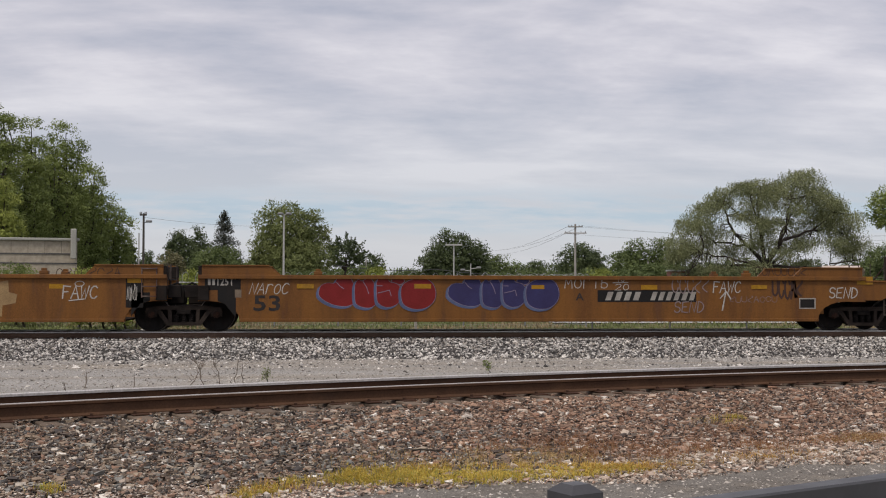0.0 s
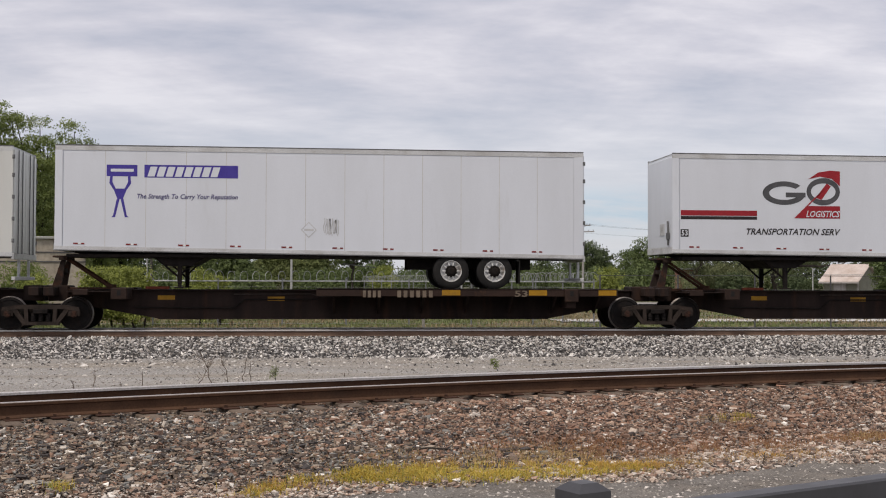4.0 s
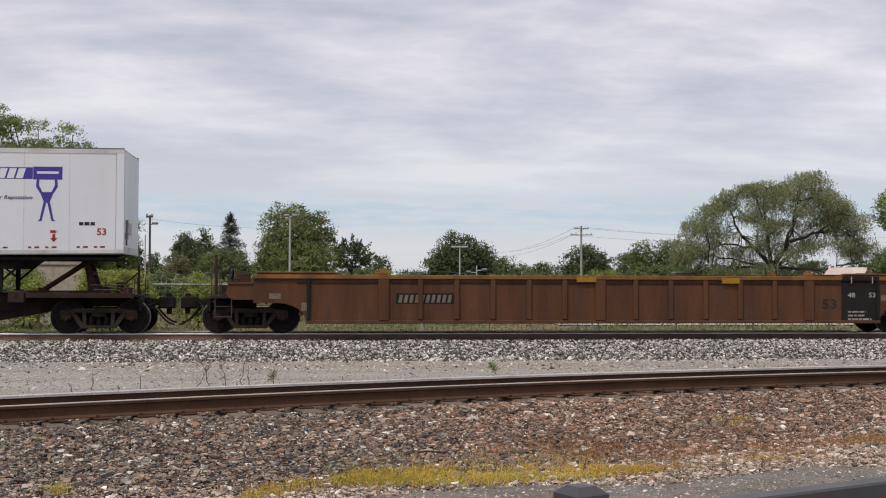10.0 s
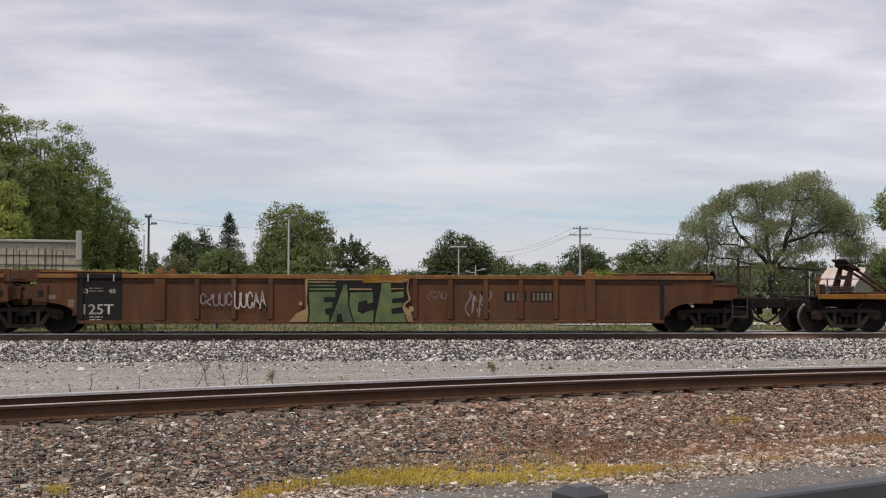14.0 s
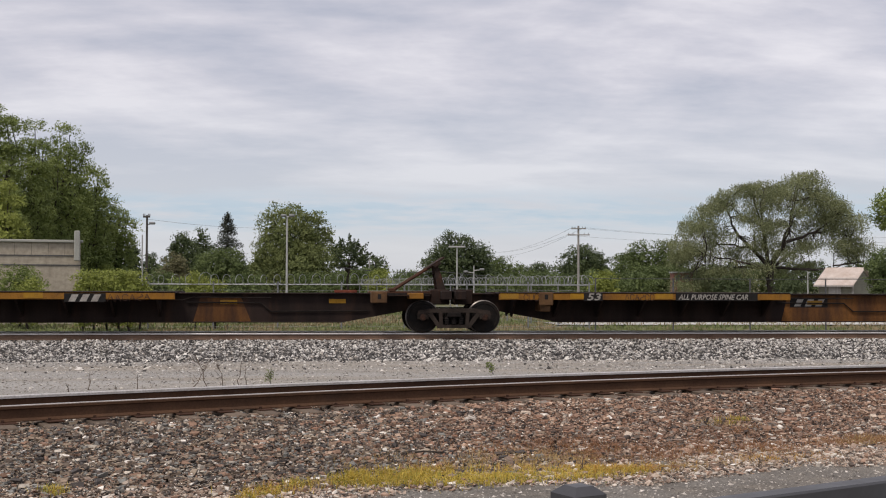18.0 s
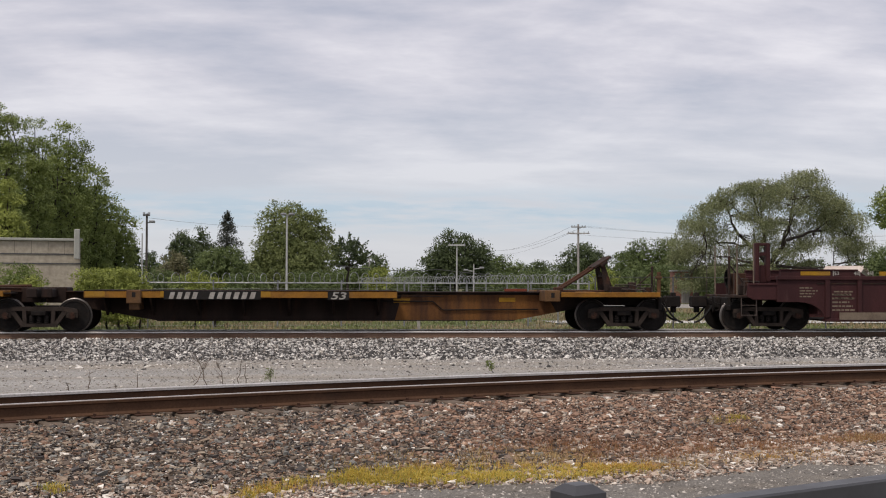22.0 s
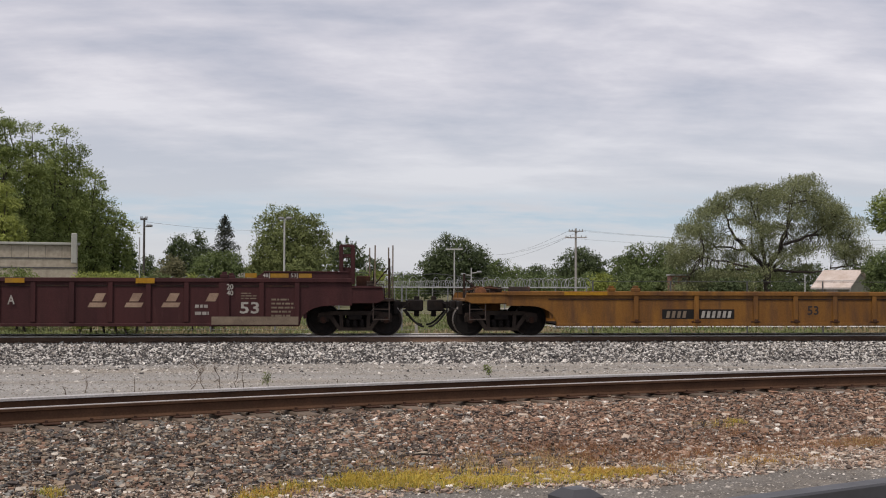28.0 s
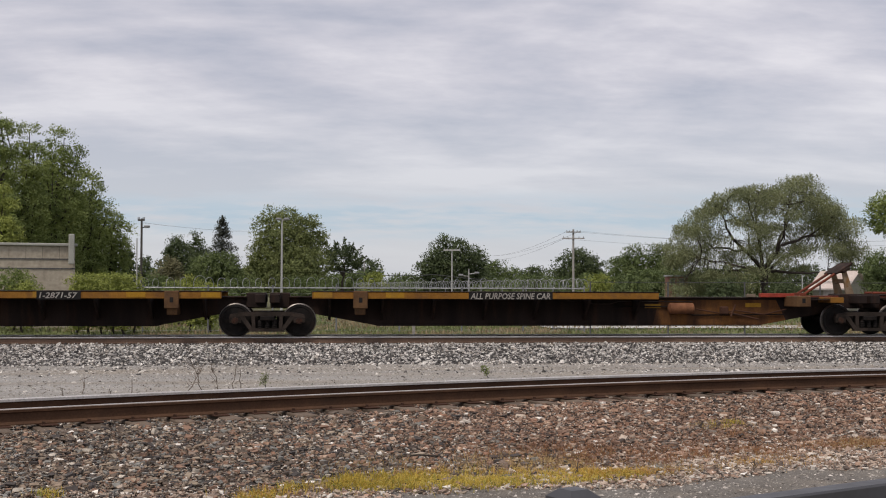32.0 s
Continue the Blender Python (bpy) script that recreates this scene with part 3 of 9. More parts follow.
OCTA_V = np.array([(1, 0.3, 0), (-0.9, -0.2, 0.1), (0.1, 1, 0), (-0.1, -1, 0.1), (0.25, 0.1, 1), (0, 0, -1)], float)
OCTA_F = np.array([(0, 2, 4), (2, 1, 4), (1, 3, 4), (3, 0, 4), (2, 0, 5), (1, 2, 5), (3, 1, 5), (0, 3, 5)])


def stones(name, centres, sizes, mat, label, seed, fine=False, flat=0.58):
    """Many angular stones in one mesh; centres n x 3, sizes n."""
    rng = np.random.default_rng(seed)
    v, f = (OCTA_V, OCTA_F) if fine else (BLOCK_V, BLOCK_F)
    n, k = len(centres), len(v)
    vs = np.repeat(v[None], n, 0) * rng.uniform(0.5, 1.35, (n, k, 1))
    vs *= rng.uniform(0.5, 1.35, (n, 1, 3)) * np.array([1.3, 0.95, flat])
    a = rng.uniform(0, 2 * np.pi, n)
    tilt = rng.normal(0, 0.45, n)
    y, z = vs[..., 1].copy(), vs[..., 2].copy()
    vs[..., 1] = y * np.cos(tilt)[:, None] - z * np.sin(tilt)[:, None]
    vs[..., 2] = y * np.sin(tilt)[:, None] + z * np.cos(tilt)[:, None]
    x, y = vs[..., 0].copy(), vs[..., 1].copy()
    vs[..., 0] = x * np.cos(a)[:, None] - y * np.sin(a)[:, None]
    vs[..., 1] = x * np.sin(a)[:, None] + y * np.cos(a)[:, None]
    vs = vs * sizes[:, None, None] + centres[:, None, :]
    fs = (f[None] + k * np.arange(n)[:, None, None]).reshape(-1, 3)
    return tagged(new(name, raw_mesh(name, vs.reshape(-1, 3), fs, mat)), label, "gravel", kind="stuff")


def stone_material(name, colours, single=False):
    """Stones of several rock colours, picked stone by stone."""
    m = bpy.data.materials.new(name)
    m.use_nodes = True
    n, l = m.node_tree.nodes, m.node_tree.links
    b = n["Principled BSDF"]
    b.inputs["Roughness"].default_value = 0.85
    r = n.new("ShaderNodeValToRGB")
    r.color_ramp.interpolation = "CONSTANT"
    els = r.color_ramp.elements
    total, pos = sum(w for _, w in colours), 0.0
    for i, (c, w) in enumerate(colours):
        e = els[i] if i < 2 else els.new(pos)
        e.position, e.color = pos, (*c, 1)
        pos += w / total
    l.new(n.new("ShaderNodeObjectInfo").outputs["Random"] if single else n.new("ShaderNodeNewGeometry").outputs["Random Per Island"], r.inputs[0])
    tc = n.new("ShaderNodeTexCoord")
    t = n.new("ShaderNodeTexNoise")
    t.inputs["Scale"].default_value, t.inputs["Detail"].default_value = 28, 4
    l.new(tc.outputs["Object"], t.inputs["Vector"])
    t2 = n.new("ShaderNodeTexNoise")
    t2.inputs["Scale"].default_value = 0.7
    l.new(tc.outputs["Object"], t2.inputs["Vector"])
    g = n.new("ShaderNodeMapRange")
    g.inputs[1].default_value, g.inputs[2].default_value, g.inputs[3].default_value, g.inputs[4].default_value = 0.3, 0.7, 0.72, 1.22
    l.new(t.outputs["Fac"], g.inputs[0])
    g2 = n.new("ShaderNodeMapRange")
    g2.inputs[1].default_value, g2.inputs[2].default_value, g2.inputs[3].default_value, g2.inputs[4].default_value = 0.35, 0.65, 0.85, 1.12
    l.new(t2.outputs["Fac"], g2.inputs[0])
    mu = n.new("ShaderNodeMath"); mu.operation = "MULTIPLY"
    l.new(g.outputs[0], mu.inputs[0]); l.new(g2.outputs[0], mu.inputs[1])
    x = n.new("ShaderNodeMix"); x.data_type, x.blend_type = "RGBA", "MULTIPLY"
    x.inputs[0].default_value = 1.0
    l.new(r.outputs[0], x.inputs[6]); l.new(mu.outputs[0], x.inputs[7])
    l.new(x.outputs[2], b.inputs["Base Color"])
    return m


M["stone_brown"] = stone_material("mixed_brown_ballast", [((0.232, 0.174, 0.125), 5), ((0.120, 0.091, 0.070), 7), ((0.335, 0.268, 0.200), 3.6), ((0.240, 0.145, 0.098), 5), ((0.46, 0.41, 0.345), 2.4), ((0.055, 0.046, 0.042), 7), ((0.205, 0.200, 0.182), 5), ((0.78, 0.73, 0.66), 0.7)])
M["stone_rust"] = stone_material("rust_stained_ballast", [((0.300, 0.188, 0.128), 6), ((0.180, 0.112, 0.080), 6), ((0.42, 0.295, 0.215), 4), ((0.255, 0.140, 0.090), 5), ((0.50, 0.41, 0.33), 2.4), ((0.062, 0.045, 0.037), 5), ((0.23, 0.195, 0.165), 3), ((0.78, 0.72, 0.64), 0.7)])
M["stone_pale"] = stone_material("pale_pinkish_ballast", [((0.43, 0.335, 0.265), 5), ((0.29, 0.212, 0.162), 5), ((0.53, 0.45, 0.375), 4), ((0.37, 0.245, 0.178), 4), ((0.62, 0.56, 0.49), 2.2), ((0.115, 0.088, 0.073), 3.6), ((0.80, 0.76, 0.70), 0.9)])
M["stone_grey"] = stone_material("pale_grey_ballast", [((0.50, 0.478, 0.45), 5), ((0.235, 0.22, 0.206), 5), ((0.66, 0.63, 0.59), 5), ((0.055, 0.051, 0.049), 7), ((0.36, 0.325, 0.285), 4), ((0.76, 0.725, 0.675), 2)])
M["stone_road"] = stone_material("pale_road_stones", [((0.43, 0.40, 0.36), 5), ((0.33, 0.30, 0.265), 4), ((0.58, 0.545, 0.50), 3), ((0.20, 0.18, 0.16), 3)])
M["stone_fine"] = stone_material("fine_grey_gravel", [((0.33, 0.30, 0.262), 5), ((0.225, 0.203, 0.177), 5), ((0.44, 0.40, 0.36), 4), ((0.64, 0.59, 0.54), 2), ((0.11, 0.097, 0.087), 3)])

rng = np.random.default_rng(5)


def edge_y(x):
    """Where the ballast's foot meets the path."""
    return float(np.interp(x, [-3.0, -0.66, 1.2, 3.4, 6.3, 9.0], [10.1, 10.5, 11.1, 11.25, 12.2, 13.3]))


# brown to the low end, rust-stained under the rail to the high end, paler at the foot of the slope
zones = {"stone_brown": [], "stone_rust": [], "stone_pale": []}
total = 0
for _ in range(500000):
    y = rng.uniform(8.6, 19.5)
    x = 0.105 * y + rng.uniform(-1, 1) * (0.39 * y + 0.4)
    p = (near_rail(x) - y) * math.cos(math.atan(near_slope(x)))
    if p < -1.6:
        continue
    foot = y - edge_y(x) + 0.35 * noise.noise((x * 0.8, y * 0.8, 9)) + 0.15 * noise.noise((x * 3, y * 3, 4))
    if foot < -0.15 or (foot < 0.3 and rng.random() > 0.6 + 1.2 * foot):
        continue
    w = noise.noise((x * 0.35, y * 0.5, 21.0)) * 0.35 + rng.normal(0, 0.16)
    pale = 0.75 - (foot - 0.35 * (x > 1.0) * min(1.0, (x - 1.0) / 3)) * (0.62 - 0.30 * min(1.0, max(0.0, (x - 1.0) / 3))) + 0.10 * (x > 2) + w
    rust = 0.16 * (x + 0.8) - 0.10 * max(0.0, p - 1.2) + w
    key = "stone_pale" if pale > 0.55 else "stone_rust" if rust > 0.22 else "stone_brown"
    top = 0.040 if key == "stone_pale" else 0.052
    zones[key].append((x, y, max(bed_height(x, y) - 0.012, GZ + 0.008) + rng.uniform(-0.010, 0.02), min(top, max(0.009, rng.lognormal(-4.34 if key != "stone_pale" else -4.42, 0.46)))))
    total += 1
    if total >= 128000:
        break
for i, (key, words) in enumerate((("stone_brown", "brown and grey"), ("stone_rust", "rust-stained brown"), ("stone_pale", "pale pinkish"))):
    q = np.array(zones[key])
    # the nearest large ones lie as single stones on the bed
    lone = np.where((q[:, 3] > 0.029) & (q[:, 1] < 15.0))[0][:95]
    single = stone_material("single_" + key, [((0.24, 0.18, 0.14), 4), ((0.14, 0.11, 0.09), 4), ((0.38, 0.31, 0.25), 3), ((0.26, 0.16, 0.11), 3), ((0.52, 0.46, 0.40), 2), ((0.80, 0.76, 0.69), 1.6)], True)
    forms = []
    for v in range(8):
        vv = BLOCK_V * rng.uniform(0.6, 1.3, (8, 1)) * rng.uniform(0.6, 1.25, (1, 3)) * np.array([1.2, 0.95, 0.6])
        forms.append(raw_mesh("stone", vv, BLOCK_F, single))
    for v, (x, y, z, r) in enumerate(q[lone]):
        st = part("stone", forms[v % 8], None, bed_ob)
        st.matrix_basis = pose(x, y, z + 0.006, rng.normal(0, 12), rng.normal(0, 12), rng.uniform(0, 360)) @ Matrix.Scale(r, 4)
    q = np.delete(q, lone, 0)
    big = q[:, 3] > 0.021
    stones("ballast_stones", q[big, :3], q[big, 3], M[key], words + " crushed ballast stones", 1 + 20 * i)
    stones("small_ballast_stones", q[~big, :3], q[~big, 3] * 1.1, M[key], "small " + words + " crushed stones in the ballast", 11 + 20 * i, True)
n = 40000
px = rng.uniform(-13, 21, n)
pd = -rng.beta(1.0, 1.5, n) * 5.3 - 0.8
pd[:5000] = -rng.beta(1.0, 1.2, 5000) * 4.5 - 4.6
pz = np.interp(pd, [d for d, _ in FAR_BED], [z for _, z in FAR_BED]) + rng.uniform(-0.02, 0.045, n)
pos = np.stack([px, YT + pd, pz], 1)
stones("far_ballast_stones", pos, np.clip(rng.lognormal(-3.52, 0.32, n), 0.016, 0.055), M["stone_grey"], "pale grey crushed ballast beside the far track", 2, True, 0.85)
n = 20000
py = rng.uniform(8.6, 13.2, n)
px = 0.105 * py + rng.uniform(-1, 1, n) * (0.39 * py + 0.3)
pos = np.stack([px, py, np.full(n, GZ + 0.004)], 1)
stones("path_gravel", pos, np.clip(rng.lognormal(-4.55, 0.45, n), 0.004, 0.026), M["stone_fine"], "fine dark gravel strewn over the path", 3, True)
n = 18000
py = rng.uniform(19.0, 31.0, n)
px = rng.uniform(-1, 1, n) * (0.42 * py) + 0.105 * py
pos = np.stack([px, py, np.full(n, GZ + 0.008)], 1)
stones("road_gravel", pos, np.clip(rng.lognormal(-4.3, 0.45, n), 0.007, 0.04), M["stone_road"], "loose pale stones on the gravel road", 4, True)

# viewing pad and its black fence
setting("viewing_pad", Build().box(-4, 5, -3, 2.05, GZ - 0.2, -0.08, 0.01), M["concrete"], "plain concrete viewing pad")
M["fence_black"] = material("black_powder_coat", (0.034, 0.034, 0.038), (0.045, 0.045, 0.05), 4, 0.46, bump=0.05, fine_amount=0.1, spec=0.6)
fence = thing("metal_fence", "black powder-coated metal railing with a flat post cap", "fence", at=pose(0.535, 2.395, 0, 0, 0, 25.6))
for i, fx0 in enumerate((0.0, 1.9, -1.9)):
    ps = part("post", Build().box(fx0 - 0.030, fx0 + 0.030, -0.030, 0.030, -0.5, 0.955, 0.004), M["fence_black"], fence)
    part("post_cap", Build().add([(fx0 + sx * a, sy * a, z) for a, z in ((0.0405, 0.950), (0.0405, 0.974), (0.021, 0.990)) for sx, sy in ((-1, -1), (1, -1), (1, 1), (-1, 1))],
         [(0, 1, 5, 4), (1, 2, 6, 5), (2, 3, 7, 6), (3, 0, 4, 7), (4, 5, 9, 8), (5, 6, 10, 9), (6, 7, 11, 10), (7, 4, 8, 11), (8, 9, 10, 11), (3, 2, 1, 0)]), M["fence_black"], ps)
for x0, x1 in ((0.030, 1.87), (-1.87, -0.030)):
    part("top_rail", Build().box(x0, x1, -0.03, 0.03, 0.85, 0.925, 0.005), M["fence_black"], fence)
    part("bottom_rail", Build().box(x0, x1, -0.02, 0.02, 0.0, 0.04, 0.003), M["fence_black"], fence)
    for j in range(14):
        xx = x0 + 0.06 + j * 0.13
        part("picket", Build().box(xx - 0.008, xx + 0.008, -0.008, 0.008, 0.04, 0.85), M["fence_black"], fence)


# ---- the train ----
C = (179.67469292, -6.13616591, 14.0084755, -8.39174847, 1.78171225)


def travelled(t):
    """Metres that the train has gone to the left since the start."""
    return sum(c * (t / 16) ** (i + 1) for i, c in enumerate(C))


TRAIN, WHEELS = [], []
M["ladder"] = material("worn_ladder_rungs", (0.15, 0.115, 0.10), (0.06, 0.03, 0.028), 3, 0.7, bump=0.0)


def car(name, label, category, u, group=""):
    ob = thing(name, label, category, group, pose(u, YT, 0))
    TRAIN.append((ob, u))
    return ob


def wheel_mesh(R):
    b = Build()
    b.lathe([(-0.05, 0.11), (-0.05, R * 0.80), (-0.066, R * 0.84), (-0.066, R * 0.97), (-0.060, R)], 36, False)
    b.slot = 1
    b.lathe([(-0.060, R), (0.03, R + 0.004), (0.045, R + 0.028), (0.066, R + 0.028)], 36, False)
    b.slot = 0
    b.lathe([(0.066, R + 0.02), (0.066, R * 0.84), (0.05, R * 0.80), (0.05, 0.11)], 36, False)
    b.lathe([(-0.075, 0.12), (0.075, 0.12)], 20)
    return b.mesh("wheel", M["wheel"], M["tread"], smooth=True)


WHEEL_ME = {r: wheel_mesh(r) for r in (0.457, 0.483)}
AXLE_ME = Build().lathe([(-1.02, 0.085), (-0.82, 0.085), (-0.70, 0.095), (0.70, 0.095), (0.82, 0.085), (1.02, 0.085)], 14).mesh("axle", M["iron"], smooth=True)
capb = Build().lathe([(-0.075, 0.05), (-0.07, 0.095), (0.02, 0.105), (0.05, 0.105)], 18)
for i in range(3):
    bolt = Build().lathe([(-0.095, 0.016), (-0.07, 0.018)], 6).moved(pose(0.055 * math.cos(i * 2.094), 0, 0.055 * math.sin(i * 2.094)))
    capb.add(bolt.v, bolt.f)
CAP_ME = capb.mesh("bearing_cap", M["hitch_dk"], smooth=True)


def sideframe_build(R, s):
    """One cast side frame; s = -1 near the camera, 1 beyond."""
    b, h = Build(), 0.89
    y0, y1 = s * 0.93, s * 1.08
    b.plate([(-h - 0.16, R + 0.06), (-h - 0.14, R + 0.18), (-0.62, R + 0.245), (0.62, R + 0.245), (h + 0.14, R + 0.18), (h + 0.16, R + 0.06), (0.60, R + 0.13), (-0.60, R + 0.13)], y0, y1)
    for d in (-1, 1):
        b.plate([(d * (h - 0.13), R + 0.09), (d * (h - 0.26), R + 0.12), (d * 0.36, R - 0.27), (d * 0.47, R - 0.30)], y0, y1)
        b.plate([(d * 0.34, R + 0.14), (d * 0.44, R + 0.14), (d * 0.42, R - 0.26), (d * 0.32, R - 0.26)], y0, y1)
        b.plate([(d * (h - 0.15), R - 0.06), (d * (h + 0.15), R - 0.06), (d * (h + 0.17), R + 0.10), (d * (h - 0.17), R + 0.10)], s * 0.94, s * 1.07)
    b.plate([(-0.50, R - 0.31), (0.50, R - 0.31), (0.40, R - 0.22), (-0.40, R - 0.22)], s * 0.90, s * 1.10)
    return b


TRUCK_ME = {}
for R in WHEEL_ME:
    prof = [(R - 0.21, 0.05)] + [(R - 0.20 + 0.05 * k + o, r) for k in range(4) for o, r in ((0.0, 0.075), (0.022, 0.06))] + [(R + 0.02, 0.05)]
    spring = Build().lathe(prof, 10)
    spring.v = [(p[0], p[2] - 1.0, p[1]) for p in spring.v]
    TRUCK_ME[R] = dict(
        near=sideframe_build(R, -1).mesh("side_frame", M["frame_brown"]), far=sideframe_build(R, 1).mesh("side_frame", M["frame_brown"]),
        bolster=Build().box(-0.2, 0.2, -1.12, 1.12, R + 0.0, R + 0.13, 0.02).box(-0.33, 0.33, -0.9, 0.9, R - 0.24, R + 0.0, 0.02).box(-0.3, 0.3, -0.45, 0.45, R + 0.13, R + 0.24, 0.02).mesh("bolster", M["iron"]),
        spring=spring.mesh("spring", M["iron"]),
        beam=Build().box(-0.06, 0.06, -0.8, 0.8, R - 0.12, R + 0.02, 0.01).box(-0.09, 0.09, -0.84, -0.66, R - 0.2, R + 0.12).box(-0.09, 0.09, 0.66, 0.84, R - 0.2, R + 0.12).mesh("brake_beam", M["iron"]))


def truck(parent, u0, x, R=0.457):
    """A two-axle freight truck under a car; its wheelsets turn."""
    t = TRUCK_ME[R]
    frame_ob = part("truck_bolster", t["bolster"], None, parent, "grimy cast truck bolster")
    frame_ob.location = (x, 0, 0)
    for key, nm in (("near", "side_frame"), ("far", "side_frame")):
        part(nm, t[key], None, frame_ob)
    for d in (-0.2, 0.0, 0.2):
        part("spring", t["spring"], None, frame_ob).location = (d, 0, 0)
    for d in (-0.35, 0.35):
        bb = part("brake_beam", t["beam"], None, frame_ob)
        bb.location = (d, 0, 0)
    for d in (-0.89, 0.89):
        w = part("wheelset", AXLE_ME, None, parent, "pair of steel wheels on an axle")
        w.location = (x + d, 0, R)
        for s in (-1, 1):
            q = part("wheel", WHEEL_ME[R], None, w)
            q.matrix_basis = pose(0, s * 0.752, 0, 0, 0, 0 if s < 0 else 180)
            c = part("bearing_cap", CAP_ME, None, w)
            c.matrix_basis = pose(0, s * 1.03, 0, 0, 0, 0 if s < 0 else 180)
        WHEELS.append((w, u0, x + d, R))


def coupler(parent, x, d):
    """Drawbar, knuckle and air hose at a car's end; d is the way that it points."""
    b = Build().box(min(x, x + d * 0.62), max(x, x + d * 0.62), -0.09, 0.09, 0.76, 0.96, 0.02)
    b.box(min(x + d * 0.5, x + d * 0.97), max(x + d * 0.5, x + d * 0.97), -0.2, 0.18, 0.68, 1.02, 0.04)
    b.box(min(x - d * 0.2, x + d * 0.3), max(x - d * 0.2, x + d * 0.3), -0.3, 0.3, 0.66, 1.0, 0.03)
    b.box(min(x + d * 0.05, x + d * 0.16), max(x + d * 0.05, x + d * 0.16), -0.95, 0.7, 0.60, 0.99, 0.02)
    b.box(min(x + d * 0.72, x + d * 0.86), max(x + d * 0.72, x + d * 0.86), -0.09, 0.09, 0.52, 1.12, 0.02)
    ob = part("coupler", b, M["iron"], parent, "cast steel knuckle coupler")
    for yy, z0, dep in ((-0.36, 0.74, 0.50), (0.25, 0.72, 0.44)):
        part("air_hose", Build().path([(x + d * (0.42 + 0.56 * i / 8), yy, z0 - dep * math.sin(math.pi / 2 * i / 8)) for i in range(9)], 0.03), M["rubber"], ob)
    part("hose_hanger", Build().path([(x + d * 0.2, -0.36, 0.98), (x + d * 0.2, -0.36, 0.62), (x + d * 0.32, -0.36, 0.58)], 0.03).path([(x + d * 0.45, -0.5, 1.0), (x + d * 0.45, -0.5, 0.55)], 0.02), M["iron"], ob)
    part("cut_lever", Build().path([(x + d * 0.1, -1.35, 0.98), (x + d * 0.2, -1.3, 0.74), (x + d * 0.35, -0.6, 0.80), (x + d * 0.6, -0.1, 0.98)], 0.014), M["iron"], ob)


def end_gear(parent, X, eh=1.0):
    """Brake post, levers, pipes and hoses crowded on a car's end."""
    k = 0.45 + 0.55 * eh
    part("brake_post", Build().box(X(-1.0) - 0.03, X(-1.0) + 0.03, -0.54, -0.46, 0.7, 1.06 + 1.15 * k, 0.01).tube((X(-1.0), -0.5, 1.06 + 0.9 * k), (X(-0.55), -0.5, 1.06 + 0.35 * k), 0.02), M["hitch_dk"], parent)
    part("end_pipes", Build().path([(X(-0.95), -1.15, 0.95), (X(-0.55), -1.2, 1.2), (X(0.1), -1.2, 1.22)], 0.022).path([(X(-0.9), -0.9, 1.15), (X(-0.3), -0.9, 1.34), (X(0.25), -1.0, 1.34)], 0.018).path([(X(-0.8), -1.2, 1.06), (X(-0.8), -1.2, 1.06 + 0.4 * k), (X(-0.35), -1.2, 1.06 + 0.4 * k), (X(-0.35), -1.2, 1.06)], 0.016), M["grab"], parent)
    for xx, y0, y1, hh, ww in ((-0.75, -1.0, -0.7, 0.3, 0.11), (-0.45, -0.4, -0.1, 0.5, 0.09), (-0.15, -1.2, -0.9, 0.22, 0.06)):
        part("release_gear", Build().box(X(xx) - ww, X(xx) + ww, y0, y1, 1.06, 1.06 + hh * k, 0.02), M["hitch_dk"], parent)


def arc(x0, z0, x1, z1, n=6):
    """Points on a quarter turn from (x0, z0), level there, to (x1, z1), steep there."""
    return [(x0 + (x1 - x0) * math.sin(math.pi / 2 * i / n), z1 + (z0 - z1) * math.cos(math.pi / 2 * i / n)) for i in range(n + 1)]


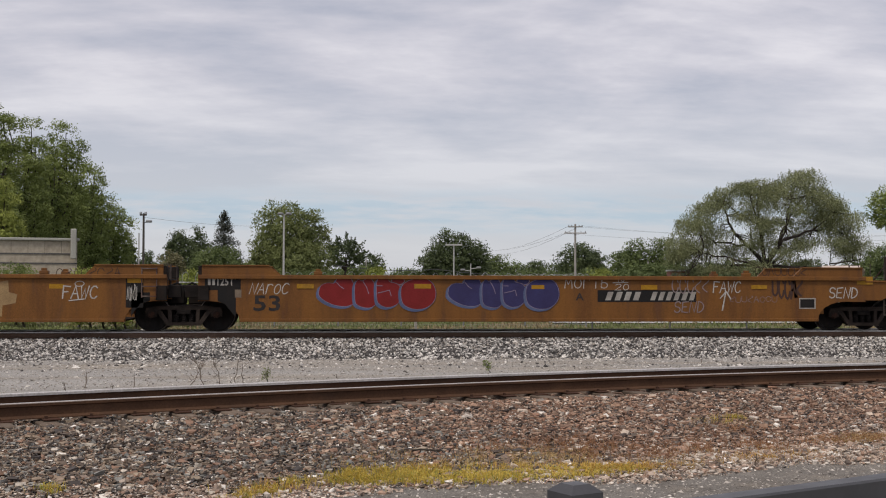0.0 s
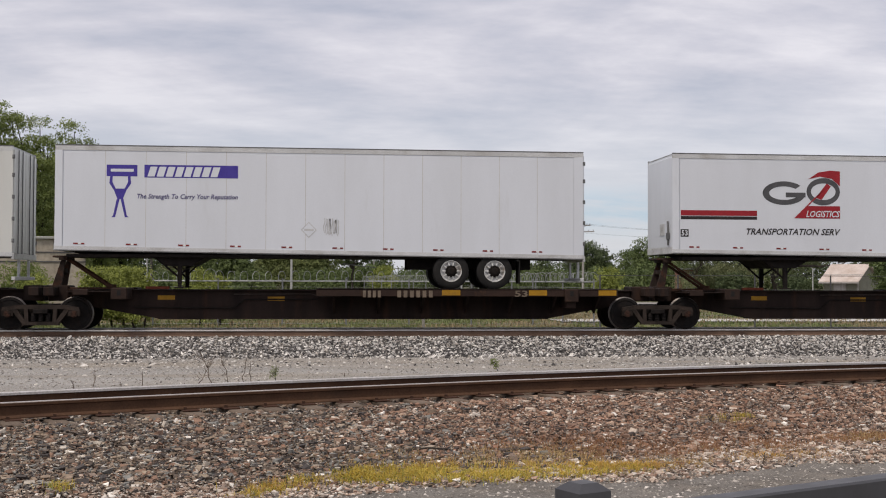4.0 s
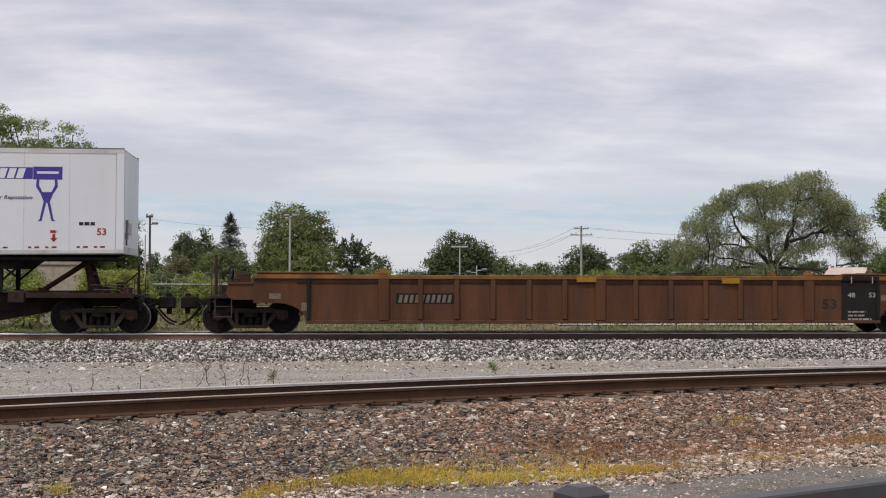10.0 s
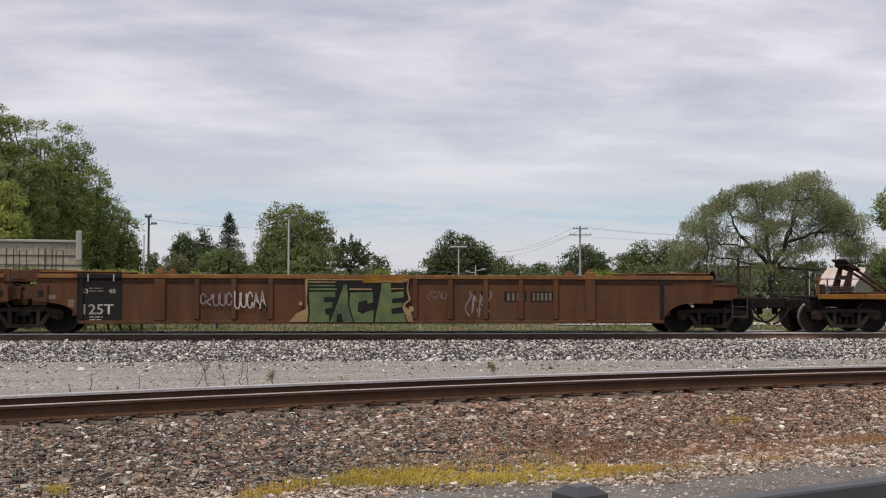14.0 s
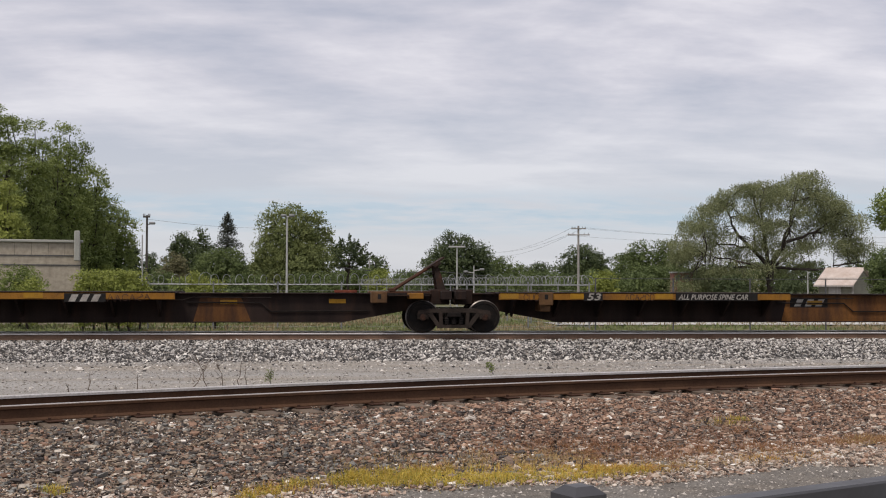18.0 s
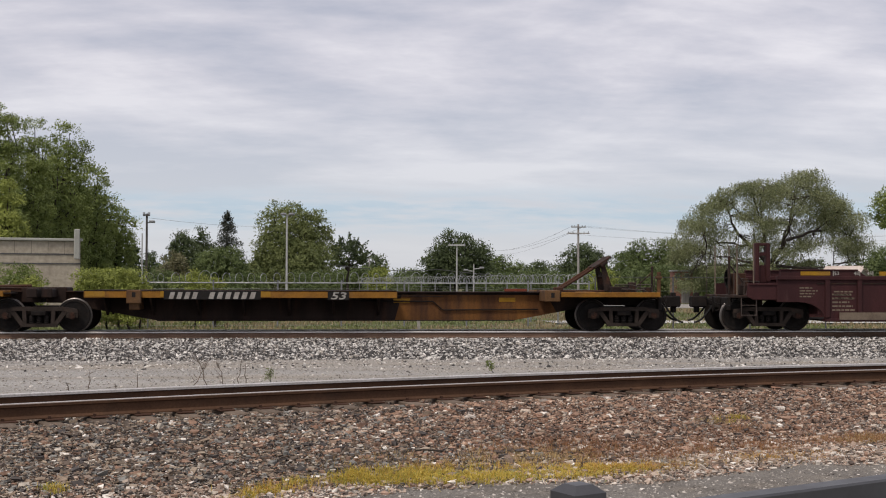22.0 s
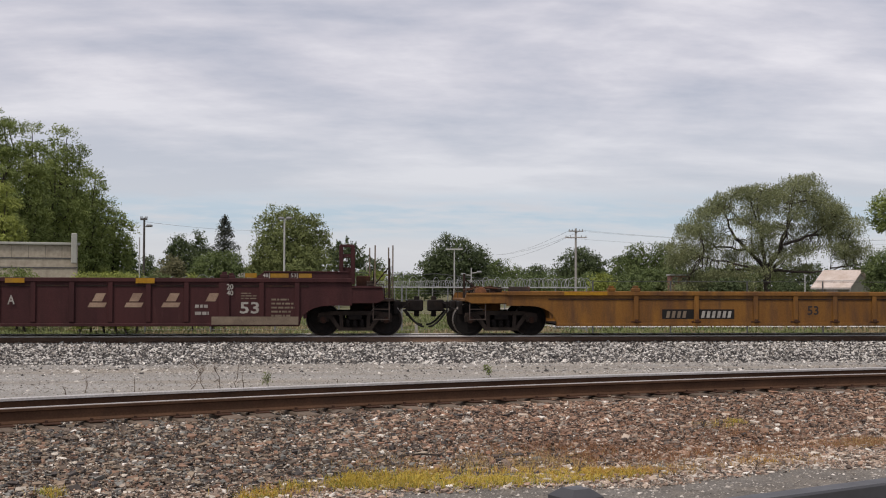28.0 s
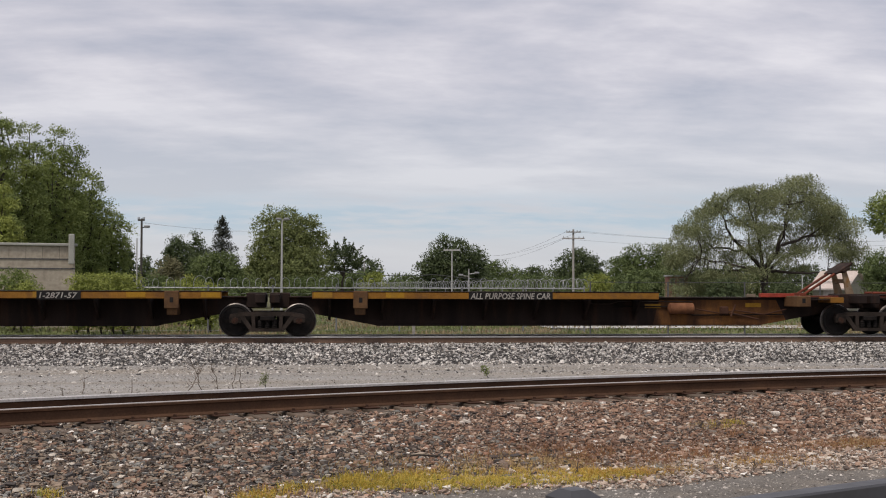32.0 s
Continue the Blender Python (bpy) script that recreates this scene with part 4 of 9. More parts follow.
def well_unit(label, u0, L, mat, top=1.62, raised=0.0, raise_len=2.6, rib=1.0, trim=None, ends=("joint", "joint"), wheels=(0.457, 0.457), own=(True, True), chord=None, ribs=True, guides=False, eh=1.0, gh=(0.08, 0.08), outer=True, fascia=(0.6, 0.95, 1.45), wide_at=3.71, own_ribs=None, joint_mat=None):
    """One well of a container car, truck to truck. ends: 'joint' over a shared truck, 'end' with a platform and a coupler."""
    ob = car("well_car", label, "freight car", u0, "container well cars")
    chord = chord or mat
    jm = joint_mat or mat
    ya = 1.44
    ext = {"joint": 0.42, "end": -0.55}
    a, z = ext[ends[0]], ext[ends[1]]
    xa, xz = a + 0.0, L - z
    arch = 0.86
    sill = Build()
    lo, hi = (1.55, L - 1.55)
    xs0, xs1 = (0.42 if ends[0] == "joint" else 0.1), (L - 0.42 if ends[1] == "joint" else L - 0.1)
    outline = [(xs0, top - 0.1), (xs0, arch)] + arc(0.75, arch, lo, 0.33) + [(lo + 0.02, 0.30), (hi - 0.02, 0.30)] + list(reversed([(x, zz) for x, zz in arc(L - 0.75, arch, hi, 0.33)])) + [(xs1, arch), (xs1, top - 0.1)]
    for s, nm in ((-1, "side_wall"), (1, "side_wall")):
        w = part(nm, Build().plate(outline, s * ya, s * (ya - 0.05)), mat, ob)
        part("top_chord", Build().box(xs0, xs1, min(s * (ya + 0.07), s * (ya - 0.12)), max(s * (ya + 0.07), s * (ya - 0.12)), top - 0.115, top, 0.012), chord, w)
        if ribs:
            part("slot_strip", Build().box(xs0 + 1.2, xs1 - 1.2, min(s * ya, s * (ya + 0.022)), max(s * ya, s * (ya + 0.022)), top - 0.235, top - 0.20), M["hitch_dk"], w)
        part("bottom_chord", Build().box(lo, hi, min(s * (ya + 0.045), s * (ya - 0.2)), max(s * (ya + 0.045), s * (ya - 0.2)), 0.285, 0.375, 0.01), mat, w)
        if ribs:
            n = int(round((L / 2 - wide_at) / rib))
            pitch = (L / 2 - wide_at) / n
            posts = [(wide_at, 0.15), (L - wide_at, 0.15), (L / 2, 0.15 if rib < 1.1 else 0.07), (1.62, 0.07), (L - 1.62, 0.07)]
            posts += [(wide_at - pitch, 0.07), (L - wide_at + pitch, 0.07)] if outer else []
            posts += [(q, 0.07) for i in range(1, n) for q in (wide_at + pitch * i, L - wide_at - pitch * i)]
            if own_ribs:
                posts = [(q, 0.07) for x in own_ribs for q in (x, L - x)] + [(L / 2, 0.07)]
            dark = (1.62, L - 1.62) if chord is M["tan_top"] else ()
            for x, wide in posts:
                wide = 0.045 if x in dark else wide
                if own_ribs:
                    part("rib_foot", Build().box(x - 0.14, x + 0.14, min(s * (ya + 0.035), s * ya), max(s * (ya + 0.035), s * ya), 0.385, 0.43, 0.006).box(x - 0.05, x + 0.05, min(s * (ya + 0.10), s * ya), max(s * (ya + 0.10), s * ya), 0.38, 0.48, 0.012), M["rust"], w, "rusty bolted foot of the rib")
                part("rib", Build().box(x - wide, x + wide, min(s * (ya + 0.06), s * ya), max(s * (ya + 0.06), s * ya), 0.375 + (0.0 if wide > 0.1 else 0.03), top - 0.115, 0.012), M["black"] if x in dark else mat, w)
        if raised:
            for d in (0, 1):
                x0, x1 = (xs0 + 0.1, xs0 + 0.1 + raise_len) if d == 0 else (xs1 - 0.1 - raise_len, xs1 - 0.1)
                rw = part("raised_end", Build().plate([(x0, top), (x0, top + raised), (x1 - (0 if d else 0.25), top + raised), (x1, top)] if d == 0 else [(x0, top), (x0 + 0.25, top + raised), (x1, top + raised), (x1, top)], s * (ya + 0.03), s * (ya - 0.06)), mat, w)
                part("raised_rail", Build().box(x0 + (0.25 if d else 0), x1 - (0 if d else 0.25), min(s * (ya + 0.06), s * (ya - 0.1)), max(s * (ya + 0.06), s * (ya - 0.1)), top + raised, top + raised + 0.035, 0.006), chord, w)
    part("floor", Build().box(lo, hi, -1.24, 1.24, 0.30, 0.345), M["iron"], ob)
    for d, e in ((0, ends[0]), (1, ends[1])):
        X = (lambda v: v) if d == 0 else (lambda v: L - v)
        sg = 1 if d == 0 else -1
        x0, x1 = sorted((X(1.35), X(1.45)))
        bh = part("bulkhead", Build().box(x0, x1, -1.38, 1.38, 0.5, top - 0.02, 0.01), mat, ob)
        x0, x1 = sorted((X(xs0 if d == 0 else L - xs1), X(1.4)))
        part("end_deck", Build().box(x0, x1, -1.36, 1.36, arch + 0.04, arch + 0.16, 0.01), mat, ob)
        if e == "end":
            x0, x1 = sorted((X(-1.1), X(0.1)))
            pf = part("end_platform", Build().box(x0, x1, -1.4, 1.4, 0.98, 1.06, 0.01).box(x0, x1, -0.3, 0.3, 0.7, 0.98), mat if fascia[0] > 1 else M["hitch_dk"], ob, "end platform with grab irons")
            for s_ in (-1, 1):
                fz = part("end_fascia", Build().plate([(X(0.1), fascia[1]), (X(0.1), fascia[2]), (X(-fascia[0]), fascia[2] - 0.02), (X(-fascia[0] - 0.06), fascia[1] + 0.1), (X(-fascia[0] + 0.15), fascia[1])], min(s_ * 1.42, s_ * 1.36), max(s_ * 1.42, s_ * 1.36)), mat, pf)
                part("fascia_lip", Build().box(*sorted((X(0.1), X(-fascia[0]))), min(s_ * 1.42, s_ * 1.455), max(s_ * 1.42, s_ * 1.455), fascia[2] - 0.07, fascia[2] - 0.03, 0.006), mat, fz)
            for y in (-1.38, 1.38):
                xa_, xb_ = X(-1.05), X(-0.55)
                part("grab_iron", Build().path([(xa_, y, 1.06), (xa_, y, 1.06 + 0.9 * eh), (xb_ if y > 0 else xa_ + sg * 0.03, y * 0.7, 1.06 + 0.9 * eh), (xb_ if y > 0 else xa_ + sg * 0.03, y * 0.7, 1.06)], 0.013), M["grab"], pf)
                part("ladder", Build().path([(X(-0.95), y, 0.45), (X(-0.95), y, 1.06)], 0.016).path([(X(-0.5), y, 0.45), (X(-0.5), y, 1.06)], 0.016).path([(X(-0.95), y, 0.47), (X(-0.5), y, 0.47)], 0.016).path([(X(-0.95), y, 0.76), (X(-0.5), y, 0.76)], 0.012), M["grab"], pf)
            for i_, (xx_, yy_) in enumerate(((-1.05, -1.3), (-0.55, -1.3), (-1.05, 0.6), (-0.5, 0.9))):
                part("stanchion", Build().tube((X(xx_), yy_, 1.06), (X(xx_), yy_, 1.06 + (1.5 if guides else 0.95) * eh), 0.02 if guides else 0.014, 7), M["dull_mark"] if guides else M["grab"], pf)
            part("brake_wheel", Build().lathe([(-0.02, 0.27), (0.0, 0.3), (0.02, 0.27), (0.0, 0.24), (-0.02, 0.27)], 18).tube((0, 0.1, 0), (0, -0.03, 0), 0.04).box(-0.26, 0.26, -0.01, 0.01, -0.02, 0.02).box(-0.02, 0.02, -0.01, 0.01, -0.26, 0.26).moved(pose(X(-0.62), 0.7, 1.1 + 0.45 * eh, 0, 0, 90)), M["iron"], pf)
            part("brake_box", Build().box(X(-0.3) - 0.2, X(-0.3) + 0.2, 0.5, 0.9, 1.06, 1.06 + 0.65 * eh, 0.02), M["rust"], pf)
            end_gear(pf, X, eh)
            part("valve_gear", Build().box(X(-0.2) - 0.25, X(-0.2) + 0.25, -0.9, -0.3, 1.06, 1.4, 0.03).tube((X(0.3), -0.6, 1.25), (X(0.9), -0.6, 1.25), 0.16, 12), M["hitch_dk"], pf)
            coupler(ob, X(-1.05), -sg)
        else:
            x0, x1 = sorted((X(0.05), X(0.5)))
            jc = part("joint_casting", Build().box(x0, x1, -0.35, 0.35, 0.75, 1.15, 0.03), jm, ob)
            for ya_, yb_ in ((-1.25, -1.0), (1.0, 1.25)):
                part("side_bearing", Build().box(x0, x1, ya_, yb_, 0.95, 1.3, 0.02), jm, jc)
            for y in (-1.30, -0.55, 0.9):
                part("grab_iron", Build().path([(X(0.42), y, 1.2), (X(0.42), y, top + gh[d]), (X(0.62), y, top + gh[d]), (X(0.62), y, 1.2)], 0.016), M["grab"], ob)
            for y in (-1.46, 1.30):
                part("end_block", Build().box(*sorted((X(0.42 if joint_mat else 0.28), X(0.95))), y, y + 0.16, top - (0.1 if joint_mat else 0.22), top + 0.1 + raised * 0.6, 0.015).box(*sorted((X(0.42 if joint_mat else 0.32), X(0.72))), y - 0.03, y + 0.1, arch + 0.02, top - 0.3, 0.015), joint_mat or mat, ob)
                if not joint_mat and y < 0:
                    # a black plate paints the shade inside the block's opening
                    part("slot", Build().box(*sorted((X(0.46), X(0.60))), y - 0.034, y - 0.028, arch + 0.16, arch + 0.34), M["black"], ob)
            part("hose_bundle", Build().path([(X(0.45), -0.9, 1.25), (X(0.2), -0.95, 1.36), (X(0.0), -0.9, 1.24)], 0.03).path([(X(0.5), -0.6, 1.1), (X(0.25), -0.65, 1.3), (X(0.0), -0.6, 1.16)], 0.025).path([(X(0.5), -0.3, 1.3), (X(0.2), -0.3, 1.12), (X(0.0), -0.3, 1.2)], 0.03), M["rubber"], ob)
            part("walkway", Build().box(*sorted((X(0.45), X(1.3))), -1.1, 1.1, top - 0.16, top - 0.11, 0.01), jm, ob)
        if chord is M["tan_top"] and d == 1 and e == "joint":
            la = Build()
            for xx in (0.76, 1.19):
                la.box(X(xx) - 0.014, X(xx) + 0.014, -1.53, -1.50, 0.68, top + 0.02)
            for zz in (0.68, 0.88, 1.07, 1.28, 1.48):
                la.box(*sorted((X(0.76), X(1.19))), -1.545, -1.525, zz, zz + 0.025)
            part("ladder", la, M["ladder"], ob, "worn side ladder")
        if joint_mat and d == 1 and e == "joint":
            la = Build()
            for xx in (0.70, 1.10):
                la.box(X(xx) - 0.015, X(xx) + 0.015, -1.49, -1.455, 0.95, top + 0.2)
            for zz in (0.98, 1.25, 1.50, 1.74):
                la.box(*sorted((X(0.70), X(1.10))), -1.505, -1.48, zz, zz + 0.03)
            part("ladder", la, M["ladder"], ob, "worn side ladder")
        if guides:
            gx = X(0.2 if e == "end" else 0.40)
            if d == 1 and e == "joint":
                lad = Build()
                for y in (-1.47,):
                    for xx in (0.72, 1.22):
                        lad.box(X(xx) - 0.02, X(xx) + 0.02, y - 0.02, y + 0.02, 0.62, top + 0.14)
                    for zz in (0.64, 0.92, 1.20, 1.48):
                        lad.box(*sorted((X(0.72), X(1.22))), y - 0.035, y - 0.01, zz, zz + 0.03)
                part("ladder", lad, M["ladder"], ob, "worn side ladder")
            k_ = 0.17 if e == "end" else 0.10
            gp = Build().box(gx - k_ - 0.04, gx + k_ + 0.04, -0.02, 0.02, 1.45, 1.95).box(gx - k_ - 0.04, gx + k_ + 0.04, -0.10, 0.10, 2.54, 2.62, 0.01)
            for dx in (-k_, k_):
                gp.box(gx + dx - 0.06, gx + dx + 0.06, -0.11, 0.11, 1.45, 2.6, 0.01)
            gp.box(gx - k_ + 0.05, gx + k_ - 0.05, -0.08, 0.08, 2.24, 2.34)
            part("guide_post", gp, mat, ob, "tall container guide post")
    for d in (0, 1):
        if own[d]:
            truck(ob, u0, 0 if d == 0 else L, wheels[d])
    # corner pockets on the top chord
    for x in (wide_at, L - wide_at):
        for s in (-1, 1):
            part("corner_guide", Build().box(x - 0.12, x + 0.12, min(s * 1.30, s * 1.50), max(s * 1.30, s * 1.50), top, top + 0.10, 0.015).box(x - 0.07, x + 0.07, min(s * 1.34, s * 1.48), max(s * 1.34, s * 1.48), top + 0.10, top + 0.17, 0.01), chord, ob)
    return ob


def hitch(ob, X, sg, up, mat):
    """The stand that holds a trailer's kingpin; folded down when empty."""
    base = part("hitch_base", Build().box(*sorted((X(0.05), X(2.3))), -0.32, 0.32, 1.13, 1.185, 0.01), mat, ob, "sliding hitch base")
    if up:
        b = Build()
        for y in (-0.38, 0.38):
            b.plate([(X(0.14), 1.15), (X(0.40), 1.15), (X(0.53), up - 0.04), (X(0.42), up - 0.04)], y - 0.04, y + 0.04)
        b.box(*sorted((X(0.30), X(0.44))), -0.36, 0.36, up - 0.45, up - 0.33)
        part("hitch_stand", b, M["hitch_dk"] if mat is not M["hitch_or"] else M["leg_pale"], base)
        st = Build()
        for y in (-0.26, 0.26):
            st.tube((X(1.72), y, 1.2), (X(0.5), y, up - 0.05), 0.042, 8)
            st.box(X(1.72) - 0.09, X(1.72) + 0.09, y - 0.07, y + 0.07, 1.17, 1.27, 0.015)
        part("hitch_strut", st, mat, base)
        tilt = pose(X(0.47), 0, up, 0, 0 if up > 2.04 else 33 * sg, 0)
        part("hitch_plate", Build().box(-0.30, 0.30, -0.46, 0.46, -0.035, 0.02, 0.012).box(-0.12, 0.12, -0.5, 0.5, -0.11, -0.03, 0.01).moved(tilt), M["hitch_dk"], base, "hitch head plate")
    else:
        part("hitch_stand", Build().box(*sorted((X(0.15), X(1.9))), -0.35, 0.35, 1.185, 1.235, 0.02), M["hitch_dk"], base)
        part("hitch_strut", Build().tube((X(1.9), -0.26, 1.25), (X(0.5), -0.26, 1.27), 0.042, 8).tube((X(1.9), 0.26, 1.25), (X(0.5), 0.26, 1.27), 0.042, 8), mat, base)


def spine_unit(label, u0, L, side, up=0.0, sill=None, edge=None, hmat=None, ends=("joint", "joint"), own=(True, True), rise=0.0, reach=9.85):
    """One platform of a spine car. side: 'L' when the hitch is at the low end, 'R' at the high end; the tyre platforms at the other."""
    ob = car("spine_car", label, "freight car", u0, "spine cars")
    sill, edge, hmat = sill or M["spine"], edge or M["deck_yel"], hmat or M["rust"]
    outline = [(0.55, 1.12), (0.55, 0.78), (1.15, 0.66), (3.1, 0.30), (L - 3.1, 0.30), (L - 1.15, 0.66), (L - 0.55, 0.78), (L - 0.55, 1.12)]
    part("centre_sill", Build().plate(outline, -0.36, 0.36).box(0.6, L - 0.6, -0.5, 0.5, 1.10, 1.135, 0.006).box(3.1, L - 3.1, -0.44, 0.44, 0.285, 0.315, 0.006), sill, ob, "deep steel centre sill")
    X = (lambda v: v) if side == "L" else (lambda v: L - v)
    sg = 1 if side == "L" else -1
    ped = M["pedestal_tan"] if edge is M["deck_yel"] else M["deck_brn"]
    p0, p1 = sorted((X(L - 1.25), X(L - reach)))
    for s in (-1, 1):
        y0, y1 = sorted((s * 0.5, s * 1.34))
        pl = part("tyre_platform", Build().box(p0, p1, y0, y1, 1.125 + rise, 1.165 + rise, 0.006), sill, ob, "tyre platform")
        part("platform_edge", Build().box(p0, p1, min(s * 1.34, s * 1.29), max(s * 1.34, s * 1.29), 0.955 + rise, 1.16 + rise, 0.008), edge, pl)
        for i in range(7):
            x = p0 + 0.5 + (p1 - p0 - 1.0) * i / 6
            part("gusset", Build().plate([(x - 0.035, 0.5), (x + 0.035, 0.5), (x + 0.035, 1.12 + rise), (x - 0.035, 1.12 + rise)], s * 0.36, s * 0.44).add([(x + dx, y, z) for dx in (-0.03, 0.03) for y, z in ((s * 0.44, 0.45), (s * 1.28, 0.97 + rise), (s * 1.28, 1.12 + rise), (s * 0.44, 1.12 + rise))], [(0, 1, 2, 3), (7, 6, 5, 4), (0, 4, 5, 1), (1, 5, 6, 2), (2, 6, 7, 3), (3, 7, 4, 0)]), sill, pl)
        # container pedestal on the side
        xm = X(L - 2.6)
        part("pedestal", Build().box(xm - 0.2, xm + 0.2, min(s * 1.30, s * 1.42), max(s * 1.30, s * 1.42), 0.80, 1.17 + rise, 0.02).box(xm - 0.14, xm + 0.14, min(s * 0.4, s * 1.3), max(s * 0.4, s * 1.3), 0.62, 0.95, 0.02), ped, ob)
        xh = X(2.15)
        part("pedestal", Build().box(xh - 0.22, xh + 0.22, min(s * 0.4, s * 1.36), max(s * 0.4, s * 1.36), 0.86, 1.18, 0.02), ped, ob)
        # flat black plates paint the dark inside of the pedestals' holes
        for xq, yq in ((xm, 1.42), (xh, 1.36)):
            part("socket", Build().box(xq - 0.05, xq + 0.05, min(s * yq, s * (yq + 0.004)), max(s * yq, s * (yq + 0.004)), 0.97, 1.11), M["black"], ob)
        part("foot_board", Build().box(*sorted((X(0.7), X(2.0))), min(s * 0.5, s * 1.25), max(s * 0.5, s * 1.25), 1.06, 1.09), sill, ob)
        part("stake", Build().box(*sorted((X(0.9), X(1.3))), min(s * 0.4, s * 1.30), max(s * 0.4, s * 1.30), 0.98, 1.14, 0.01), edge, ob)
    hitch(ob, X, sg, up, hmat)
    part("brake_pipe", Build().path([(X(2.4), -0.40, 0.62), (X(5.2), -0.40, 0.60), (X(5.5), -0.40, 0.85), (X(7.6), -0.40, 0.86)], 0.02), M["iron"], ob)
    if hmat is M["hitch_or"]:
        part("warning_board", Build().box(*sorted((X(2.1), X(3.15))), -0.56, -0.40, 1.135, 1.25, 0.01), M["red_board"], ob, "bright red board on the sill")
        part("pale_box", Build().box(*sorted((X(3.3), X(3.55))), -0.56, -0.40, 1.135, 1.23, 0.01), M["dull_mark"], ob)
        part("air_tank", Build().lathe([(-0.40, 0.06), (-0.35, 0.16), (-0.13, 0.165), (-0.12, 0.172), (-0.10, 0.172), (-0.09, 0.165), (0.35, 0.16), (0.40, 0.06)], 16).moved(pose(X(5.6), -0.58, 0.80, 0, 0, 90)), M["tank"], ob, "rusty air reservoir", smooth=True)
        part("brake_rigging", Build().path([(X(2.3), -0.42, 0.78), (X(3.0), -0.45, 0.62), (X(3.9), -0.45, 0.74), (X(4.4), -0.45, 0.66), (X(5.1), -0.45, 0.78)], 0.02).path([(X(3.2), -0.5, 0.48), (X(4.2), -0.5, 0.70)], 0.022).tube((X(3.9), -0.5, 0.92), (X(4.05), -0.5, 0.56), 0.03).box(X(4.25) - 0.12, X(4.25) + 0.12, -0.55, -0.38, 0.62, 0.86, 0.03), M["rust"], ob)
    for xx, zz in ((X(3.31), 0.90), (X(6.4), 0.87)):
        part("reflector", Build().box(xx - 0.24, xx + 0.24, -0.372, -0.36, zz - 0.06, zz + 0.06), M["reflect"], ob)
    for xx in (X(L - 6.06), X(L - 3.57), X(L - 1.55)):
        part("reflector", Build().box(xx - 0.26, xx + 0.26, -1.349, -1.34, 0.985 + rise, 1.135 + rise), M["reflect"], ob)
    if hmat is not M["hitch_or"]:
        part("warning_board", Build().box(*sorted((X(2.75), X(3.40))), -0.52, -0.36, 1.14, 1.22, 0.01), M["hitch_or"], ob, "faded red board on the sill")
    part("air_line", Build().path([(X(5.2), -0.40, 1.0), (X(7.4), -0.40, 1.01), (X(7.7), -0.40, 0.93), (X(8.2), -0.40, 0.93), (X(8.5), -0.40, 1.02), (X(9.0), -0.40, 1.02)], 0.012), M["grab"], ob)
    for d, e in ((0, ends[0]), (1, ends[1])):
        E = (lambda v: v) if d == 0 else (lambda v: L - v)
        s2 = 1 if d == 0 else -1
        if e == "joint":
            part("joint_casting", Build().box(*sorted((E(0.06), E(0.62))), -0.45, 0.45, 0.8, 1.24, 0.03).box(*sorted((E(0.06), E(0.35))), -1.05, 1.05, 0.95, 1.2, 0.02), sill, ob)
        else:
            pf = part("end_platform", Build().box(*sorted((E(-1.05), E(1.2))), -1.32, 1.32, 1.02, 1.08, 0.008).box(*sorted((E(-1.05), E(0.6))), -0.28, 0.28, 0.74, 1.02, 0.02), sill, ob, "end platform")
            part("platform_edge", Build().box(*sorted((E(-1.0), E(1.9))), -1.36, -1.31, 0.99, 1.13, 0.008), edge, pf)
            for y in (-1.28, 1.28):
                part("grab_iron", Build().path([(E(-1.0), y, 1.05), (E(-1.0), y, 1.55), (E(-1.0), y * 0.6, 1.55), (E(-1.0), y * 0.6, 1.05)], 0.013), M["grab"], pf)
            if edge is M["deck_yel"]:
                part("end_post", Build().box(E(-0.98) - 0.05, E(-0.98) + 0.05, -1.3, -1.22, 1.08, 1.72, 0.01).box(E(-0.98) - 0.09, E(-0.98) + 0.09, -1.32, -1.2, 1.52, 1.60, 0.01), M["pedestal_tan"], pf, "worn orange end post")
            end_gear(pf, E, 0.5)
            part("valve_gear", Build().box(*sorted((E(-0.2), E(0.3))), -0.8, -0.3, 1.08, 1.3, 0.03), sill, pf)
            coupler(ob, E(-1.0), -s2)
    for d in (0, 1):
        if own[d]:
            truck(ob, u0, 0 if d == 0 else L)
    return ob


TYRE = Build().lathe([(-0.13, 0.30), (-0.14, 0.33), (-0.135, 0.46), (-0.10, 0.505), (0.10, 0.505), (0.135, 0.46), (0.14, 0.33), (0.13, 0.30)], 30, False).mesh("tyre", M["rubber"], smooth=True)
M["seam"] = material("darker_panel_seam", (0.53, 0.525, 0.505), (0.46, 0.45, 0.43), 2, 0.7, bump=0.0)
M["tape_red"] = material("dull_red_tape", (0.20, 0.030, 0.032), (0.15, 0.025, 0.026), 5, 0.5, bump=0.0)
M["tape_white"] = material("white_reflective_tape", (0.72, 0.72, 0.70), (0.6, 0.6, 0.58), 5, 0.4, bump=0.0)
M["rail_dirty"] = material("dirty_white_rail", (0.55, 0.56, 0.565), (0.43, 0.432, 0.43), 1.2, 0.6, bump=0.03, stretch=(0.6, 1, 1), dirt=(0.30, 0.28, 0.255), dirt_scale=2.2, dirt_spread=(0.5, 0.8))
rb = Build().lathe([(-0.06, 0.19), (-0.075, 0.265), (-0.137, 0.29), (-0.137, 0.305), (0.12, 0.305)], 26)
